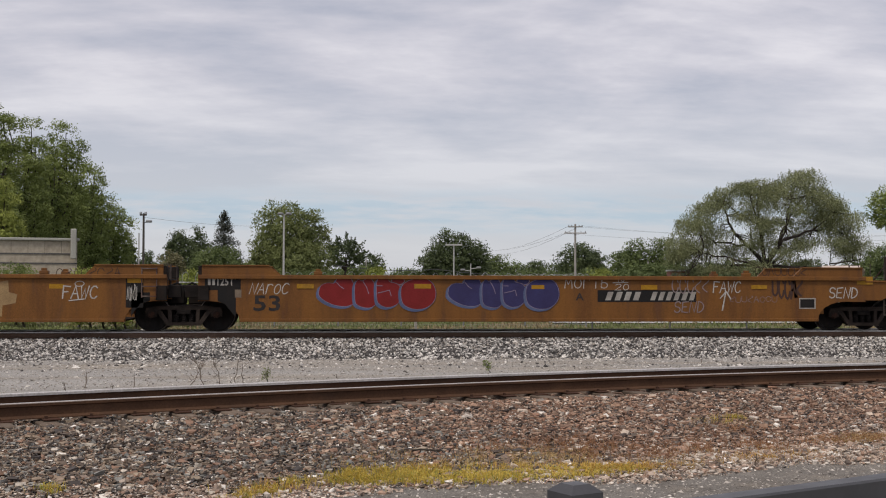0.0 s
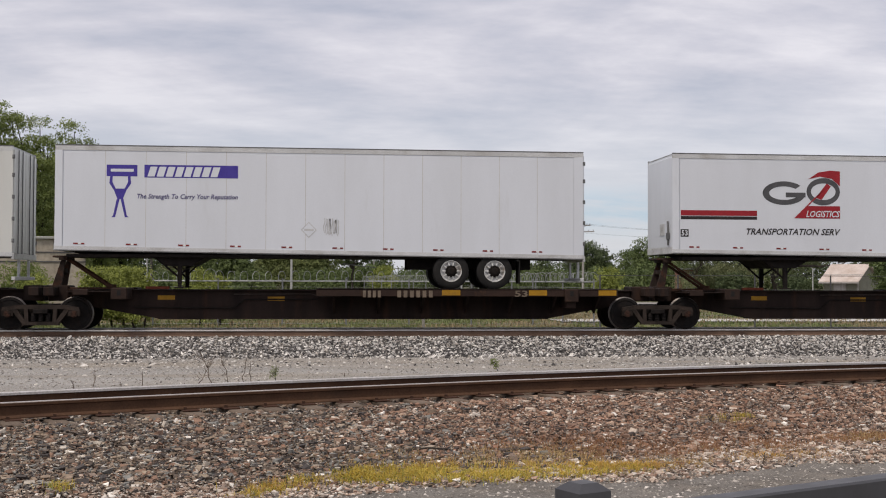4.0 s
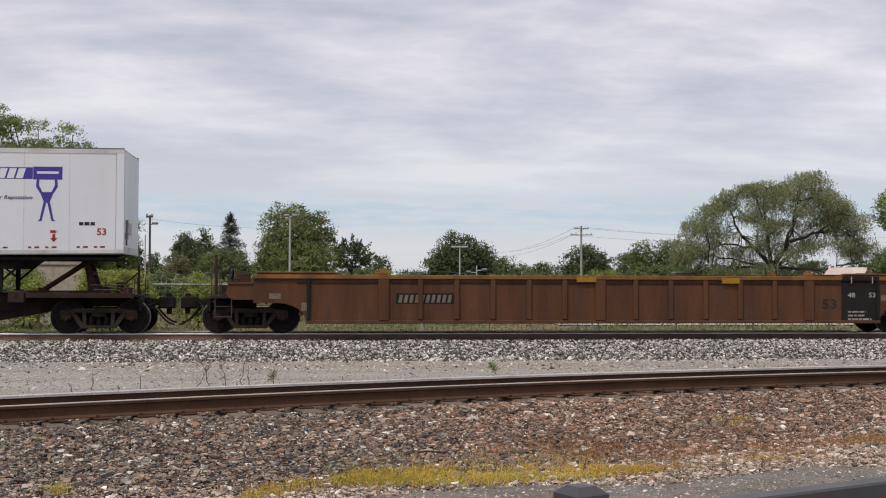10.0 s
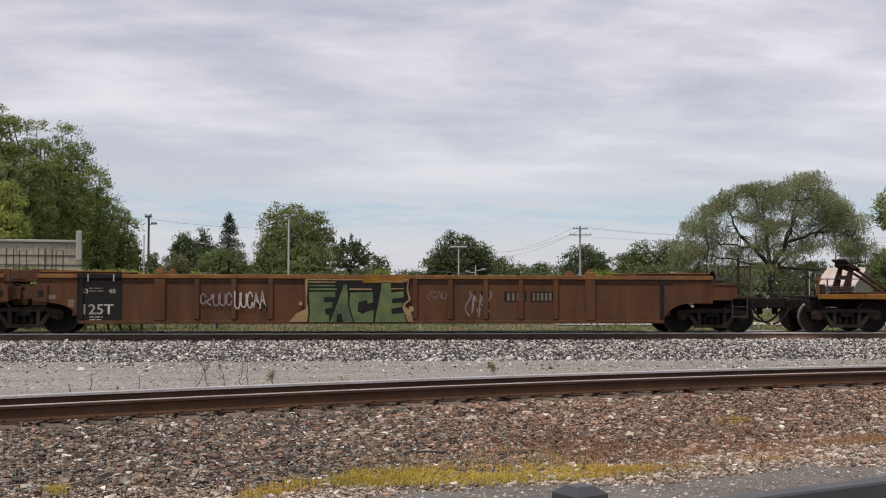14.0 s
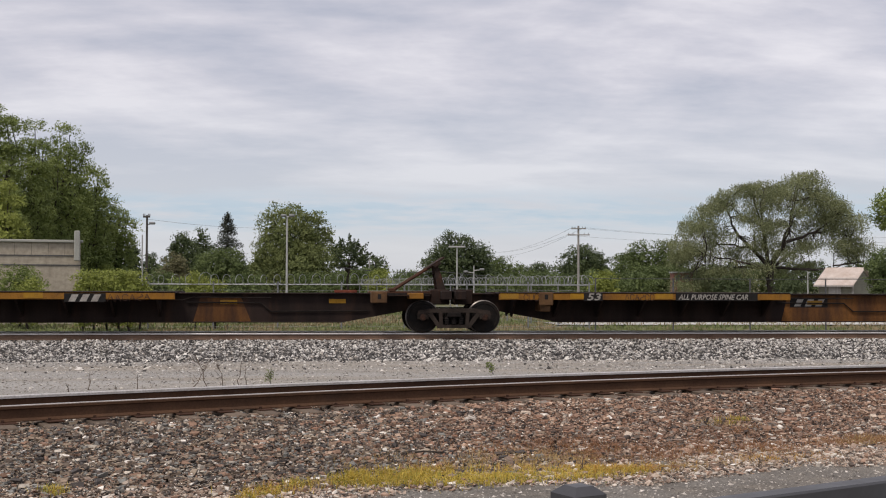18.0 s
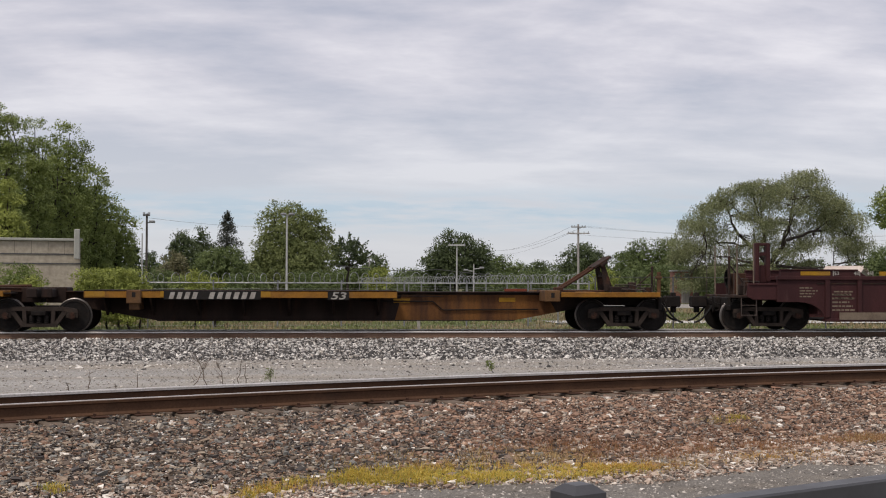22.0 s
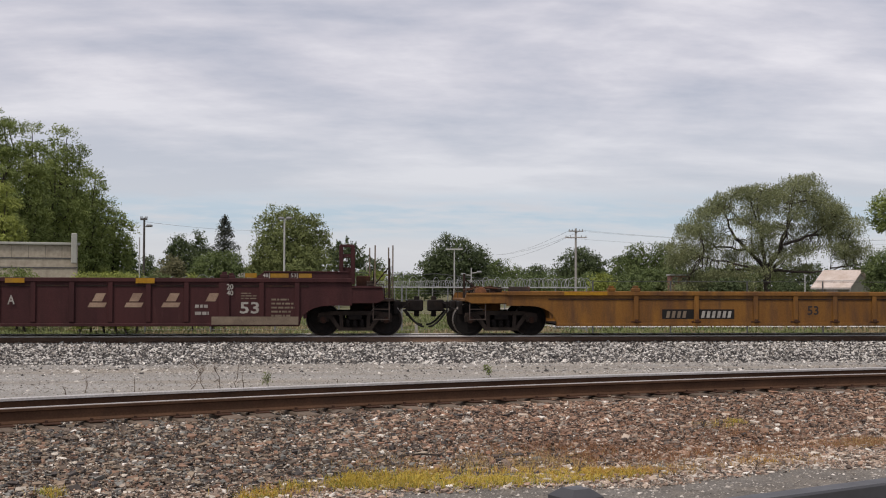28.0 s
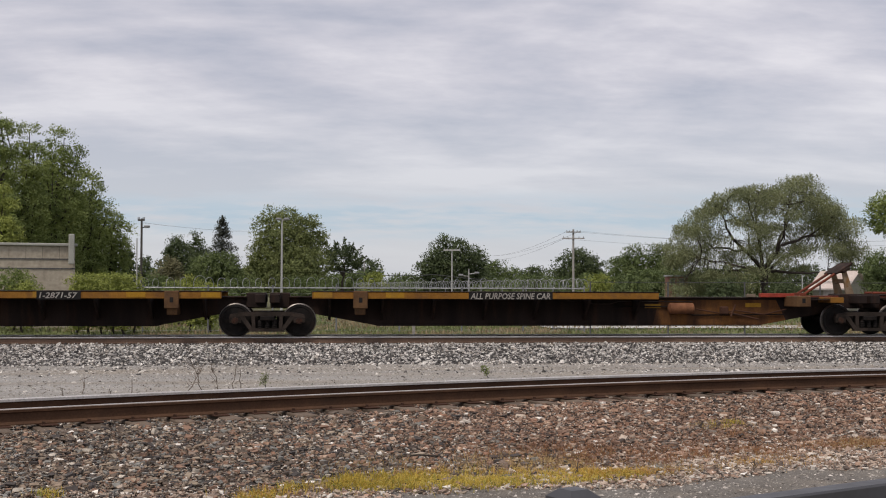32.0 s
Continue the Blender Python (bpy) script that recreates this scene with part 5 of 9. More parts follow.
for i in range(10):
    c_, s_ = math.cos(i * 0.628), math.sin(i * 0.628)
    rb.tube((0.16 * c_, -0.125, 0.16 * s_), (0.265 * c_, -0.095, 0.265 * s_), 0.022, 6)
RIM = rb.mesh("rim", M["rim"], smooth=True)
hb = Build().lathe([(-0.17, 0.05), (-0.165, 0.085), (-0.13, 0.10), (-0.12, 0.155), (-0.08, 0.175)], 18)
for i in range(10):
    hb.tube((0.14 * math.cos(i * 0.628), -0.15, 0.14 * math.sin(i * 0.628)), (0.14 * math.cos(i * 0.628), -0.12, 0.14 * math.sin(i * 0.628)), 0.014, 6)
HUB = hb.mesh("hub", M["iron"], smooth=True)


def trailer(label, u0, L, nose, skin, axle=12.35, gear=3.6, tapes=(9, 3), panels=13, red_front=False, rake=(5.11, 5.09)):
    """A dry van trailer riding on a spine car. nose: 'L' or 'R'. Origin at its low-u end; s runs from nose to tail."""
    ob = car("semi_trailer", label, "trailer", u0, "trailers on the train")
    X = (lambda s: s) if nose == "L" else (lambda s: L - s)
    zb = lambda s: 2.20 - 0.19 * s / L
    zt = lambda s: rake[0] + (rake[1] - rake[0]) * s / L
    W = 1.295

    def slab(s0, s1, a, b_, y0, y1, name, mat, parent=ob, lab=""):
        """A piece between two heights, given as fractions of the wall plus metres."""
        pts_ = [(X(s0), a(s0)), (X(s1), a(s1)), (X(s1), b_(s1)), (X(s0), b_(s0))]
        return part(name, Build().plate(pts_, y0, y1), mat, parent, lab)

    body = slab(0.02, L - 0.02, lambda s: zb(s) + 0.05, lambda s: zt(s) - 0.03, -W + 0.02, W - 0.02, "body", skin)
    for s_ in (-1, 1):
        y0, y1 = sorted((s_ * (W - 0.02), s_ * (W - 0.004)))
        step = (L - 0.5) / panels
        for i in range(panels):
            slab(0.22 + i * step + 0.004, 0.22 + (i + 1) * step - 0.004, lambda s: zb(s) + 0.13, lambda s: zt(s) - 0.14, y0, y1, "side_panel", skin, body)
            if i:
                yb_ = sorted((s_ * (W - 0.006), s_ * (W - 0.0022)))
                # a thin, slightly darker line beside each rib
                slab(0.22 + i * step + 0.024, 0.22 + i * step + 0.040, lambda s: zb(s) + 0.13, lambda s: zt(s) - 0.14, *sorted((s_ * (W - 0.006), s_ * (W - 0.0034))), "seam_gap", M["seam"], body)
                slab(0.22 + i * step - 0.024, 0.22 + i * step + 0.024, lambda s: zb(s) + 0.13, lambda s: zt(s) - 0.14, yb_[0], yb_[1], "seam_rib", skin, body)
        yo0, yo1 = sorted((s_ * (W - 0.03), s_ * (W + 0.008)))
        slab(0.0, L, lambda s: zb(s) + 0.03, lambda s: zb(s) + 0.13, yo0, yo1, "bottom_rail", M["rail_dirty"])
        slab(0.0, L, lambda s: zb(s), lambda s: zb(s) + 0.03, yo0, yo1, "bottom_lip", M["alu_dark"])
        slab(0.0, L, lambda s: zt(s) - 0.14, lambda s: zt(s) - 0.02, yo0, yo1, "top_rail", M["rail_dirty"])
        slab(0.0, L, lambda s: zt(s) - 0.02, lambda s: zt(s) + 0.015, yo0, yo1, "roof_edge", M["alu_dark"])
        slab(0.0, 0.04, lambda s: zb(s) + 0.13, lambda s: zt(s) - 0.14, yo0, yo1, "corner_post", skin)
        slab(0.04, 0.20, lambda s: zb(s) + 0.13, lambda s: zt(s) - 0.14, yo0, yo1, "corner_strip", M["red"] if red_front else skin)
        slab(L - 0.28, L, lambda s: zb(s) + 0.13, lambda s: zt(s) - 0.14, yo0, yo1, "corner_post", skin)
        n, per = tapes
        for i in range(n):
            for j in range(per - (i + 1) % 2 if per > 2 else per):
                s0 = 0.5 + (L - 2.0) * i / (n - 1) + 0.46 * j
                yr = sorted((s_ * (W - 0.003), s_ * (W + 0.002)))
                for q0, q1, mt in ((0.0, 0.13, "tape_red"), (0.13, 0.21, "tape_white"), (0.21, 0.30, "tape_red")):
                    slab(s0 + q0, s0 + q1, lambda s: zb(s) + 0.18, lambda s: zb(s) + 0.225, yr[0], yr[1], "reflective_tape", M[mt])
    part("roof", Build().plate([(X(0.02), zt(0) - 0.04), (X(L - 0.02), zt(L) - 0.04), (X(L - 0.02), zt(L) - 0.005), (X(0.02), zt(0) - 0.005)], -W + 0.03, W - 0.03), M["alu"], ob)
    part("front_wall", Build().box(*sorted((X(-0.012), X(0.02))), -W + 0.03, W - 0.03, zb(0) + 0.2, zt(0) - 0.1, 0.01), skin, ob)
    part("front_sill", Build().box(*sorted((X(-0.02), X(0.05))), -W, W, zb(0), zb(0) + 0.2, 0.01), M["rail_dirty"], ob)
    part("hose_panel", Build().box(*sorted((X(-0.06), X(-0.012))), -1.10, -0.82, zb(0) + 0.42, zb(0) + 0.62, 0.015).box(*sorted((X(-0.05), X(-0.012))), -1.0, -0.9, zb(0) + 0.25, zb(0) + 0.42).tube((X(-0.05), -1.05, zb(0) + 0.55), (X(-0.05), -0.98, zb(0) + 0.95), 0.03), M["alu_dark"], ob, "air hose couplings")
    part("placard_holder", Build().box(*sorted((X(-0.03), X(-0.012))), -0.55, -0.1, zb(0) + 0.55, zb(0) + 0.9, 0.006), M["rail_dirty"], ob)
    for y in (-0.64, 0.64):
        dr = part("rear_door", Build().box(*sorted((X(L - 0.02), X(L + 0.03))), y - 0.615, y + 0.615, zb(L) + 0.12, zt(L) - 0.1, 0.01), skin, ob)
        for yy in (y - 0.22, y + 0.22):
            part("lock_rod", Build().tube((X(L + 0.05), yy, zb(L) + 0.1), (X(L + 0.05), yy, zt(L) - 0.08), 0.016, 6), M["alu_dark"], dr)
        for zz in (0.4, 1.0, 1.6, 2.2, 2.7):
            ye = -W if y < 0 else W
            part("hinge", Build().box(*sorted((X(L - 0.02), X(L + 0.05))), ye - 0.02, ye + 0.02, zb(L) + zz, zb(L) + zz + 0.11, 0.008), M["alu_dark"], dr)
    part("rear_sill", Build().box(*sorted((X(L - 0.03), X(L + 0.05))), -W, W, zb(L) - 0.06, zb(L) + 0.11, 0.01), M["alu"], ob)
    bp = part("underride_guard", Build().box(*sorted((X(L - 0.05), X(L + 0.05))), -1.15, 1.15, 1.38, 1.48, 0.01).box(*sorted((X(L - 0.03), X(L + 0.03))), -0.6, -0.5, 1.48, 1.95).box(*sorted((X(L - 0.03), X(L + 0.03))), 0.5, 0.6, 1.48, 1.95), M["rail_dirty"], ob)
    part("under_frame", Build().box(*sorted((X(0.3), X(L - 0.3))), -1.2, 1.2, zb(L) + 0.02, zb(L) + 0.10), M["iron"], ob)
    part("kingpin_plate", Build().plate([(X(0.3), zb(0.3)), (X(2.6), zb(2.6)), (X(2.2), zb(2.2) - 0.12), (X(0.7), zb(0.7) - 0.12)], -0.6, 0.6), M["iron"], ob)
    for y in (-0.95, 0.95):
        leg = part("landing_leg", Build().box(X(gear) - 0.06, X(gear) + 0.06, y - 0.06, y + 0.06, 1.30, 2.12, 0.01).box(X(gear) - 0.05, X(gear) + 0.05, y - 0.05, y + 0.05, 1.21, 1.32).box(X(gear) - 0.13, X(gear) + 0.13, y - 0.13, y + 0.13, 1.175, 1.21, 0.008), M["iron"], ob, "landing gear leg")
        part("brace", Build().tube((X(gear - 0.75), y, 2.1), (X(gear), y, 1.45), 0.03).tube((X(gear + 0.6), y * 0.4, 2.1), (X(gear), y, 1.55), 0.025), M["iron"], leg)
    part("gear_mount", Build().plate([(X(gear - 1.0), zb(gear - 1.0) + 0.02), (X(gear + 0.95), zb(gear + 0.95) + 0.02), (X(gear + 0.30), zb(gear) - 0.36), (X(gear - 0.35), zb(gear) - 0.36)], -1.02, 1.02), M["iron"], ob)
    sub = part("axle_slider", Build().box(*sorted((X(axle - 1.2), X(axle + 2.4))), -0.55, -0.42, 1.72, 2.02, 0.01).box(*sorted((X(axle - 1.2), X(axle + 2.4))), 0.42, 0.55, 1.72, 2.02, 0.01), M["iron"], ob)
    for a_ in (axle, axle + 1.245):
        part("axle", Build().tube((X(a_), -1.1, 1.67), (X(a_), 1.1, 1.67), 0.065, 10), M["iron"], sub)
        for y in (-1.12, -0.80, 0.80, 1.12):
            w = part("tyre", TYRE, None, ob)
            w.matrix_basis = pose(X(a_), y, 1.672, 0, 0, 0 if y < 0 else 180)
            if abs(y) > 1:
                r = part("rim", RIM, None, w, "white steel rim")
                part("hub", HUB, None, w)
    for y in (-0.97, 0.97):
        part("mud_flap", Build().box(*sorted((X(axle + 1.95), X(axle + 1.975))), y - 0.32, y + 0.32, 1.32, 1.98, 0.004).tube((X(axle + 1.9), y - 0.35, 1.98), (X(axle + 1.9), y + 0.35, 1.98), 0.03), M["rubber"], ob)
    return ob, X, zb, zt


# articulated orange wells, fore part of what passes
w1a = well_unit("faded orange container well car covered in spray paint", -23.0, 19.43, M["orange"], 1.59, 0.24, 2.1, ribs=False, joint_mat=M["iron"], own=(False, False), wheels=(0.483, 0.483), gh=(0.2, 0.3))
w1b = well_unit("faded orange container well car with red and blue spray paint", -3.57, 19.78, M["orange"], 1.59, 0.24, 2.1, ribs=False, joint_mat=M["iron"], ends=("joint", "end"), wheels=(0.483, 0.457), fascia=(0.55, 0.90, 1.50))
# dark spine cars that carry trailers
S1 = (20.4, 37.05, 54.45, 72.0, 89.65, 106.15)
s1 = []
for i in range(5):
    s1.append(spine_unit("dark brown spine car platform with yellow reflectors" + (" carrying a trailer" if i != 3 else ", empty"), S1[i], S1[i + 1] - S1[i], "R" if i == 4 else "L", 0.0 if i == 3 else 2.06, M["spine"], M["deck_brn"],
                         ends=("end" if i == 0 else "joint", "end" if i == 4 else "joint"), own=(i == 0, True)))
W2 = (110.3, 130.1, 149.87, 169.34)
w2 = []
for i in range(3):
    w2.append(well_unit("rusty brown ribbed container well car", W2[i], W2[i + 1] - W2[i], M["brown"], 1.65, 0.05, 2.4, chord=M["tan_top"], outer=False, gh=((0.08, 0.08), (0.08, 0.7), (0.7, 0.08))[i], ends=("end" if i == 0 else "joint", "end" if i == 2 else "joint"), own=(i == 0, True), wheels=(0.457 if i == 0 else 0.483, 0.457 if i == 2 else 0.483)))
S2 = (173.45, 190.35, 208.0, 225.4, 243.05, 259.5)
s2 = []
for i in range(5):
    s2.append(spine_unit("weathered yellow and brown spine car platform, empty", S2[i], S2[i + 1] - S2[i], "L" if i == 0 else "R", 2.02 if i in (0, 1, 4) else 0.0, M["spine"], M["deck_yel"],
                         ends=("end" if i == 0 else "joint", "end" if i == 4 else "joint"), own=(i == 0, True)))
W3 = (263.85, 283.34, 302.9, 322.42)
w3 = []
for i in range(3):
    w3.append(well_unit("dark maroon ribbed container well car with white lettering", W3[i], W3[i + 1] - W3[i], M["maroon"], 1.62, 0.16, 2.6, ends=("end" if i == 0 else "joint", "end" if i == 2 else "joint"), own=(i == 0, True), wheels=(0.457 if i == 0 else 0.483, 0.457 if i == 2 else 0.483), guides=True, gh=(0.6, 0.6), fascia=(0.75, 0.93, 1.42), wide_at=3.62))
w4 = well_unit("yellow ribbed container well car", 326.6, 19.6, M["yellow_car"], 1.27, 0.0, rib=1.19, wide_at=3.85, own_ribs=(3.85, 5.63, 7.40, 8.60), ends=("end", "end"), eh=0.32, fascia=(1.05, 0.93, 1.24))
S3 = (350.4, 368.4, 386.1, 403.6)
s3 = []
for i in range(3):
    s3.append(spine_unit("weathered orange and black spine car platform with a red hitch", S3[i], S3[i + 1] - S3[i], "R" if i == 1 else "L", (2.02, 2.02, 0.0)[i], M["spine"], M["deck_yel"], M["hitch_or"],
                         ends=("end" if i == 0 else "joint", "joint"), own=(i == 0, True), rise=0.12, reach=(11.15, 11.2, 9.85)[i]))

t1, X1, zb1, zt1 = trailer("cream dry van trailer with a red front corner post", 19.95, 16.38, "L", M["tr_cream"], axle=12.5, gear=3.65, red_front=True, rake=(5.16, 5.06))
t2, X2, zb2, zt2 = trailer("white dry van trailer with a violet banner on its side", 37.45, 14.76, "L", M["tr_white"], axle=10.95, gear=3.35, tapes=(10, 1))
t3, X3, zb3, zt3 = trailer("white dry van trailer with red and black stripes", 54.83, 16.35, "L", M["tr_white"], axle=11.65, gear=3.5, tapes=(12, 1), panels=1)
t4, X4, zb4, zt4 = trailer("dirty white dry van trailer with a violet banner, facing back", 90.58, 16.26, "R", M["tr_white"], axle=12.75, gear=3.35, tapes=(12, 2))


# ---- beyond the train ----
M.update(
    bark=material("grey_bark", (0.060, 0.050, 0.042), (0.036, 0.030, 0.026), 3, 0.95, stretch=(2, 2, 0.5), bump=0.5),
    pole_wood=material("weathered_pole", (0.36, 0.345, 0.325), (0.26, 0.245, 0.23), 2, 0.9, stretch=(3, 3, 0.3)),
    pole_dark=material("dark_creosoted_pole", (0.085, 0.078, 0.072), (0.055, 0.05, 0.046), 2, 0.9, stretch=(3, 3, 0.3)),
    pole_metal=material("pale_lamp_pole", (0.46, 0.46, 0.45), (0.38, 0.38, 0.37), 2, 0.5, metal=0.2),
    galv=material("galvanised_steel", (0.27, 0.275, 0.28), (0.20, 0.205, 0.21), 4, 0.5, metal=0.5),
    razor=material("bright_razor_wire", (0.36, 0.37, 0.38), (0.26, 0.27, 0.28), 4, 0.5, metal=0.3, bump=0.0),
    wire=material("dark_cable", (0.10, 0.10, 0.105), None, 3, 0.7, bump=0.0),
    block_joint=material("block_joint_shade", (0.20, 0.18, 0.145), None, 3, 0.9, bump=0.0),
    block=material("beige_block_wall", (0.40, 0.355, 0.285), (0.34, 0.30, 0.24), 0.6, 0.9, fine=5),
    roof_pale=material("pale_tin_roof", (0.56, 0.49, 0.45), (0.44, 0.36, 0.31), 1.2, 0.8),
    siding=material("pale_siding", (0.40, 0.40, 0.37), (0.32, 0.32, 0.29), 0.6, 0.85),
    shed_wall=material("olive_grey_boards", (0.20, 0.20, 0.155), (0.15, 0.15, 0.115), 0.8, 0.9),
)


def leaf_material(name, a, b_):
    m = bpy.data.materials.new(name)
    m.use_nodes = True
    n, l = m.node_tree.nodes, m.node_tree.links
    p = n["Principled BSDF"]
    p.inputs["Roughness"].default_value = 0.6
    p.inputs["Specular IOR Level"].default_value = 0.25
    x = n.new("ShaderNodeMix"); x.data_type = "RGBA"
    x.inputs[6].default_value, x.inputs[7].default_value = (*a, 1), (*b_, 1)
    tc = n.new("ShaderNodeTexCoord")
    t = n.new("ShaderNodeTexNoise"); t.inputs["Scale"].default_value = 0.45
    l.new(tc.outputs["Object"], t.inputs["Vector"])
    r = n.new("ShaderNodeMath"); r.operation = "MULTIPLY_ADD"; r.inputs[1].default_value = 0.32
    l.new(n.new("ShaderNodeNewGeometry").outputs["Random Per Island"], r.inputs[0])
    g = n.new("ShaderNodeMapRange"); g.inputs[1].default_value, g.inputs[2].default_value, g.inputs[3].default_value, g.inputs[4].default_value = 0.32, 0.68, 0.0, 0.7
    l.new(t.outputs["Fac"], g.inputs[0]); l.new(g.outputs[0], r.inputs[2])
    l.new(r.outputs[0], x.inputs[0]); l.new(x.outputs[2], p.inputs["Base Color"])
    tr = n.new("ShaderNodeBsdfTranslucent"); l.new(x.outputs[2], tr.inputs["Color"])
    ms = n.new("ShaderNodeMixShader"); ms.inputs[0].default_value = 0.22
    l.new(p.outputs[0], ms.inputs[1]); l.new(tr.outputs[0], ms.inputs[2])
    l.new(ms.outputs[0], n["Material Output"].inputs["Surface"])
    return m


LEAF = dict(
    mid=leaf_material("green_leaves", (0.070, 0.104, 0.029), (0.300, 0.352, 0.108)),
    far=leaf_material("hazy_green_leaves", (0.075, 0.106, 0.038), (0.158, 0.200, 0.072)),
    dark=leaf_material("dark_leaves", (0.052, 0.075, 0.034), (0.110, 0.140, 0.060)),
    willow=leaf_material("willow_leaves", (0.132, 0.152, 0.073), (0.262, 0.282, 0.140)),
    oldgreen=leaf_material("olive_green_leaves", (0.105, 0.132, 0.046), (0.232, 0.262, 0.098)),
    olive=leaf_material("dull_olive_leaves", (0.125, 0.118, 0.062), (0.215, 0.205, 0.110)),
    spruce=leaf_material("spruce_needles", (0.052, 0.062, 0.048), (0.105, 0.112, 0.090)),
    bright=leaf_material("bright_hedge_leaves", (0.180, 0.215, 0.045), (0.350, 0.385, 0.100)),
)


def leaf_mesh(name, centres, normals, size, mat, rng_, droop=0.0):
    """Small bent leaves, two triangles and a fold each."""
    n = len(centres)
    d = rng_.normal(0, 1, (n, 3))
    d[:, 2] -= droop
    d /= np.linalg.norm(d, axis=1)[:, None]
    nn = normals + rng_.normal(0, 0.35, (n, 3))
    w = np.cross(d, nn)
    w /= np.linalg.norm(w, axis=1)[:, None] + 1e-9
    up = np.cross(w, d)
    s = size * 0.85 * rng_.uniform(0.6, 1.35, n)[:, None]
    slim = 0.5 if droop < 1 else 0.42
    v = np.stack([centres - d * s, centres + w * s * slim + up * s * 0.12, centres + d * s, centres - w * s * slim + up * s * 0.12], 1).reshape(-1, 3)
    o = 4 * np.arange(n)[:, None]
    f = np.concatenate([o + np.array([0, 1, 2]), o + np.array([0, 2, 3])], 1).reshape(-1, 3)
    return raw_mesh(name, v, f, mat)


def limb(b, p, q, r0, r1, rng_, bend=0.12, n=4):
    pts_ = [Vector(p).lerp(Vector(q), i / n) for i in range(n + 1)]
    ln = (Vector(q) - Vector(p)).length
    for i in range(1, n):
        pts_[i] += Vector(rng_.normal(0, bend * ln / n, 3).tolist())
    b.path(pts_, r0, 7, r1)
    return pts_[-1]


def crown_mesh(rng_, clumps, n, size, mat, up=0.35, flat=0.85, droop=0.0, core=None):
    """Leaves gathered in sprays on the outer side of each clump; core = (centre, radii, share) fills the inside thinly."""
    c = np.array([q[0] for q in clumps])
    r = np.array([q[1] for q in clumps])
    out = np.array([q[2] for q in clumps])
    n_spray = max(30, n // 12)
    k = rng_.choice(len(c), n_spray, p=r ** 2 / (r ** 2).sum())
    d = rng_.normal(0, 1, (n_spray, 3))
    d /= np.linalg.norm(d, axis=1)[:, None]
    d = d + out[k] * 0.45 + np.array([0, 0, up])
    d /= np.linalg.norm(d, axis=1)[:, None]
    sc = c[k] + d * (r[k] * rng_.uniform(0.62, 1.06, n_spray))[:, None] * np.array([1, 1, flat])
    j = rng_.integers(0, n_spray, n)
    spread = size * 1.9 * rng_.uniform(0.6, 1.5, n_spray)
    p = sc[j] + rng_.uniform(-1.25, 1.25, (n, 3)) * spread[j][:, None] * np.array([1, 1, 0.65]) + d[j] * (spread[j] * rng_.uniform(-0.4, 0.8, n))[:, None]
    nrm = d[j] * 0.9 + np.array([0, 0, 0.35]) + rng_.normal(0, 0.25, (n, 3))
    sz = np.full(n, size)
    if core:
        m = int(n * core[2] * 0.4)
        sz = np.concatenate([sz, np.full(m, size * 2.3)])
        q = rng_.normal(0, 1, (m, 3))
        q /= np.linalg.norm(q, axis=1)[:, None]
        p = np.concatenate([p, core[0] + q * core[1] * (rng_.uniform(0, 1, m) ** 0.4)[:, None]])
        nrm = np.concatenate([nrm, q + rng_.normal(0, 0.5, q.shape)])
    p[:, 2] = np.maximum(p[:, 2], 0.05)
    return leaf_mesh("crown", p, nrm, sz[:, None], mat, rng_, droop)


def tree(name, label, x, y, height, width, leaf, size, seed, base=0.05, lumps=30, cover=5.0, core=0.35, lobe=0.2, category="tree", group="background trees", trunk_r=None, peak=1.0):
    """A broadleaf tree: trunk, limbs, and an uneven crown built up of many leafy clumps."""
    rng_ = np.random.default_rng(seed)
    ob = thing(name, label, category, group, pose(x, y, GZ))
    h0 = height * base
    tr_ = trunk_r or height * 0.02
    tb = Build()
    limb(tb, (0, 0, -0.1), (rng_.normal(0, 0.15), rng_.normal(0, 0.15), height * 0.72), tr_, tr_ * 0.3, rng_, 0.12, 5)
    rx, rz = width / 2, (height - h0) / 2
    zc = h0 + rz
    sh = rng_.uniform(0, 50, 3)
    clumps = []
    for i in range(lumps):
        e = 1 - 1.85 * (i + 0.5) / lumps
        a = 2.39996 * i + rng_.uniform(-0.3, 0.3)
        rr = (max(0, 1 - e * e) ** (0.5 * peak)) if e > 0 else 1 - 0.22 * e * e
        d = np.array([rr * math.cos(a), rr * math.sin(a), e])
        k = 0.84 + 0.34 * noise.noise((d[0] * 1.6 + sh[0], d[1] * 1.6 + sh[1], d[2] * 1.6 + sh[2])) + rng_.uniform(-0.09, 0.05)
        r = min(rx, rz) * lobe * rng_.uniform(0.75, 1.35)
        c = np.array([rx * d[0] * k * (1.06 - lobe), rx * d[1] * k * (1.06 - lobe), zc + rz * (d[2] * k * 0.98)])
        c[2] = min(c[2], height - r * 1.1)
        o = np.array([d[0], d[1], d[2] * 0.8])
        clumps.append((c, r, o / (np.linalg.norm(o) + 1e-6)))
        if e > -0.6 and i % 3 == 0 and category == "tree":
            limb(tb, (0, 0, h0 + height * 0.45 * rng_.uniform(0.1, 0.9)), tuple(c), tr_ * 0.32, 0.02, rng_, 0.15, 4)
    part("trunk", tb, M["bark"], ob, "grey-brown trunk and limbs")
    n = int(min(30000, cover * math.pi / 4 * width * (height - h0) / size ** 2))
    part("crown", crown_mesh(rng_, clumps, n, size, leaf, core=(np.array([0, 0, zc - rz * 0.05]), np.array([rx * 0.74, rx * 0.74, rz * 0.84]), core)), None, ob, "uneven leafy crown")
    return ob


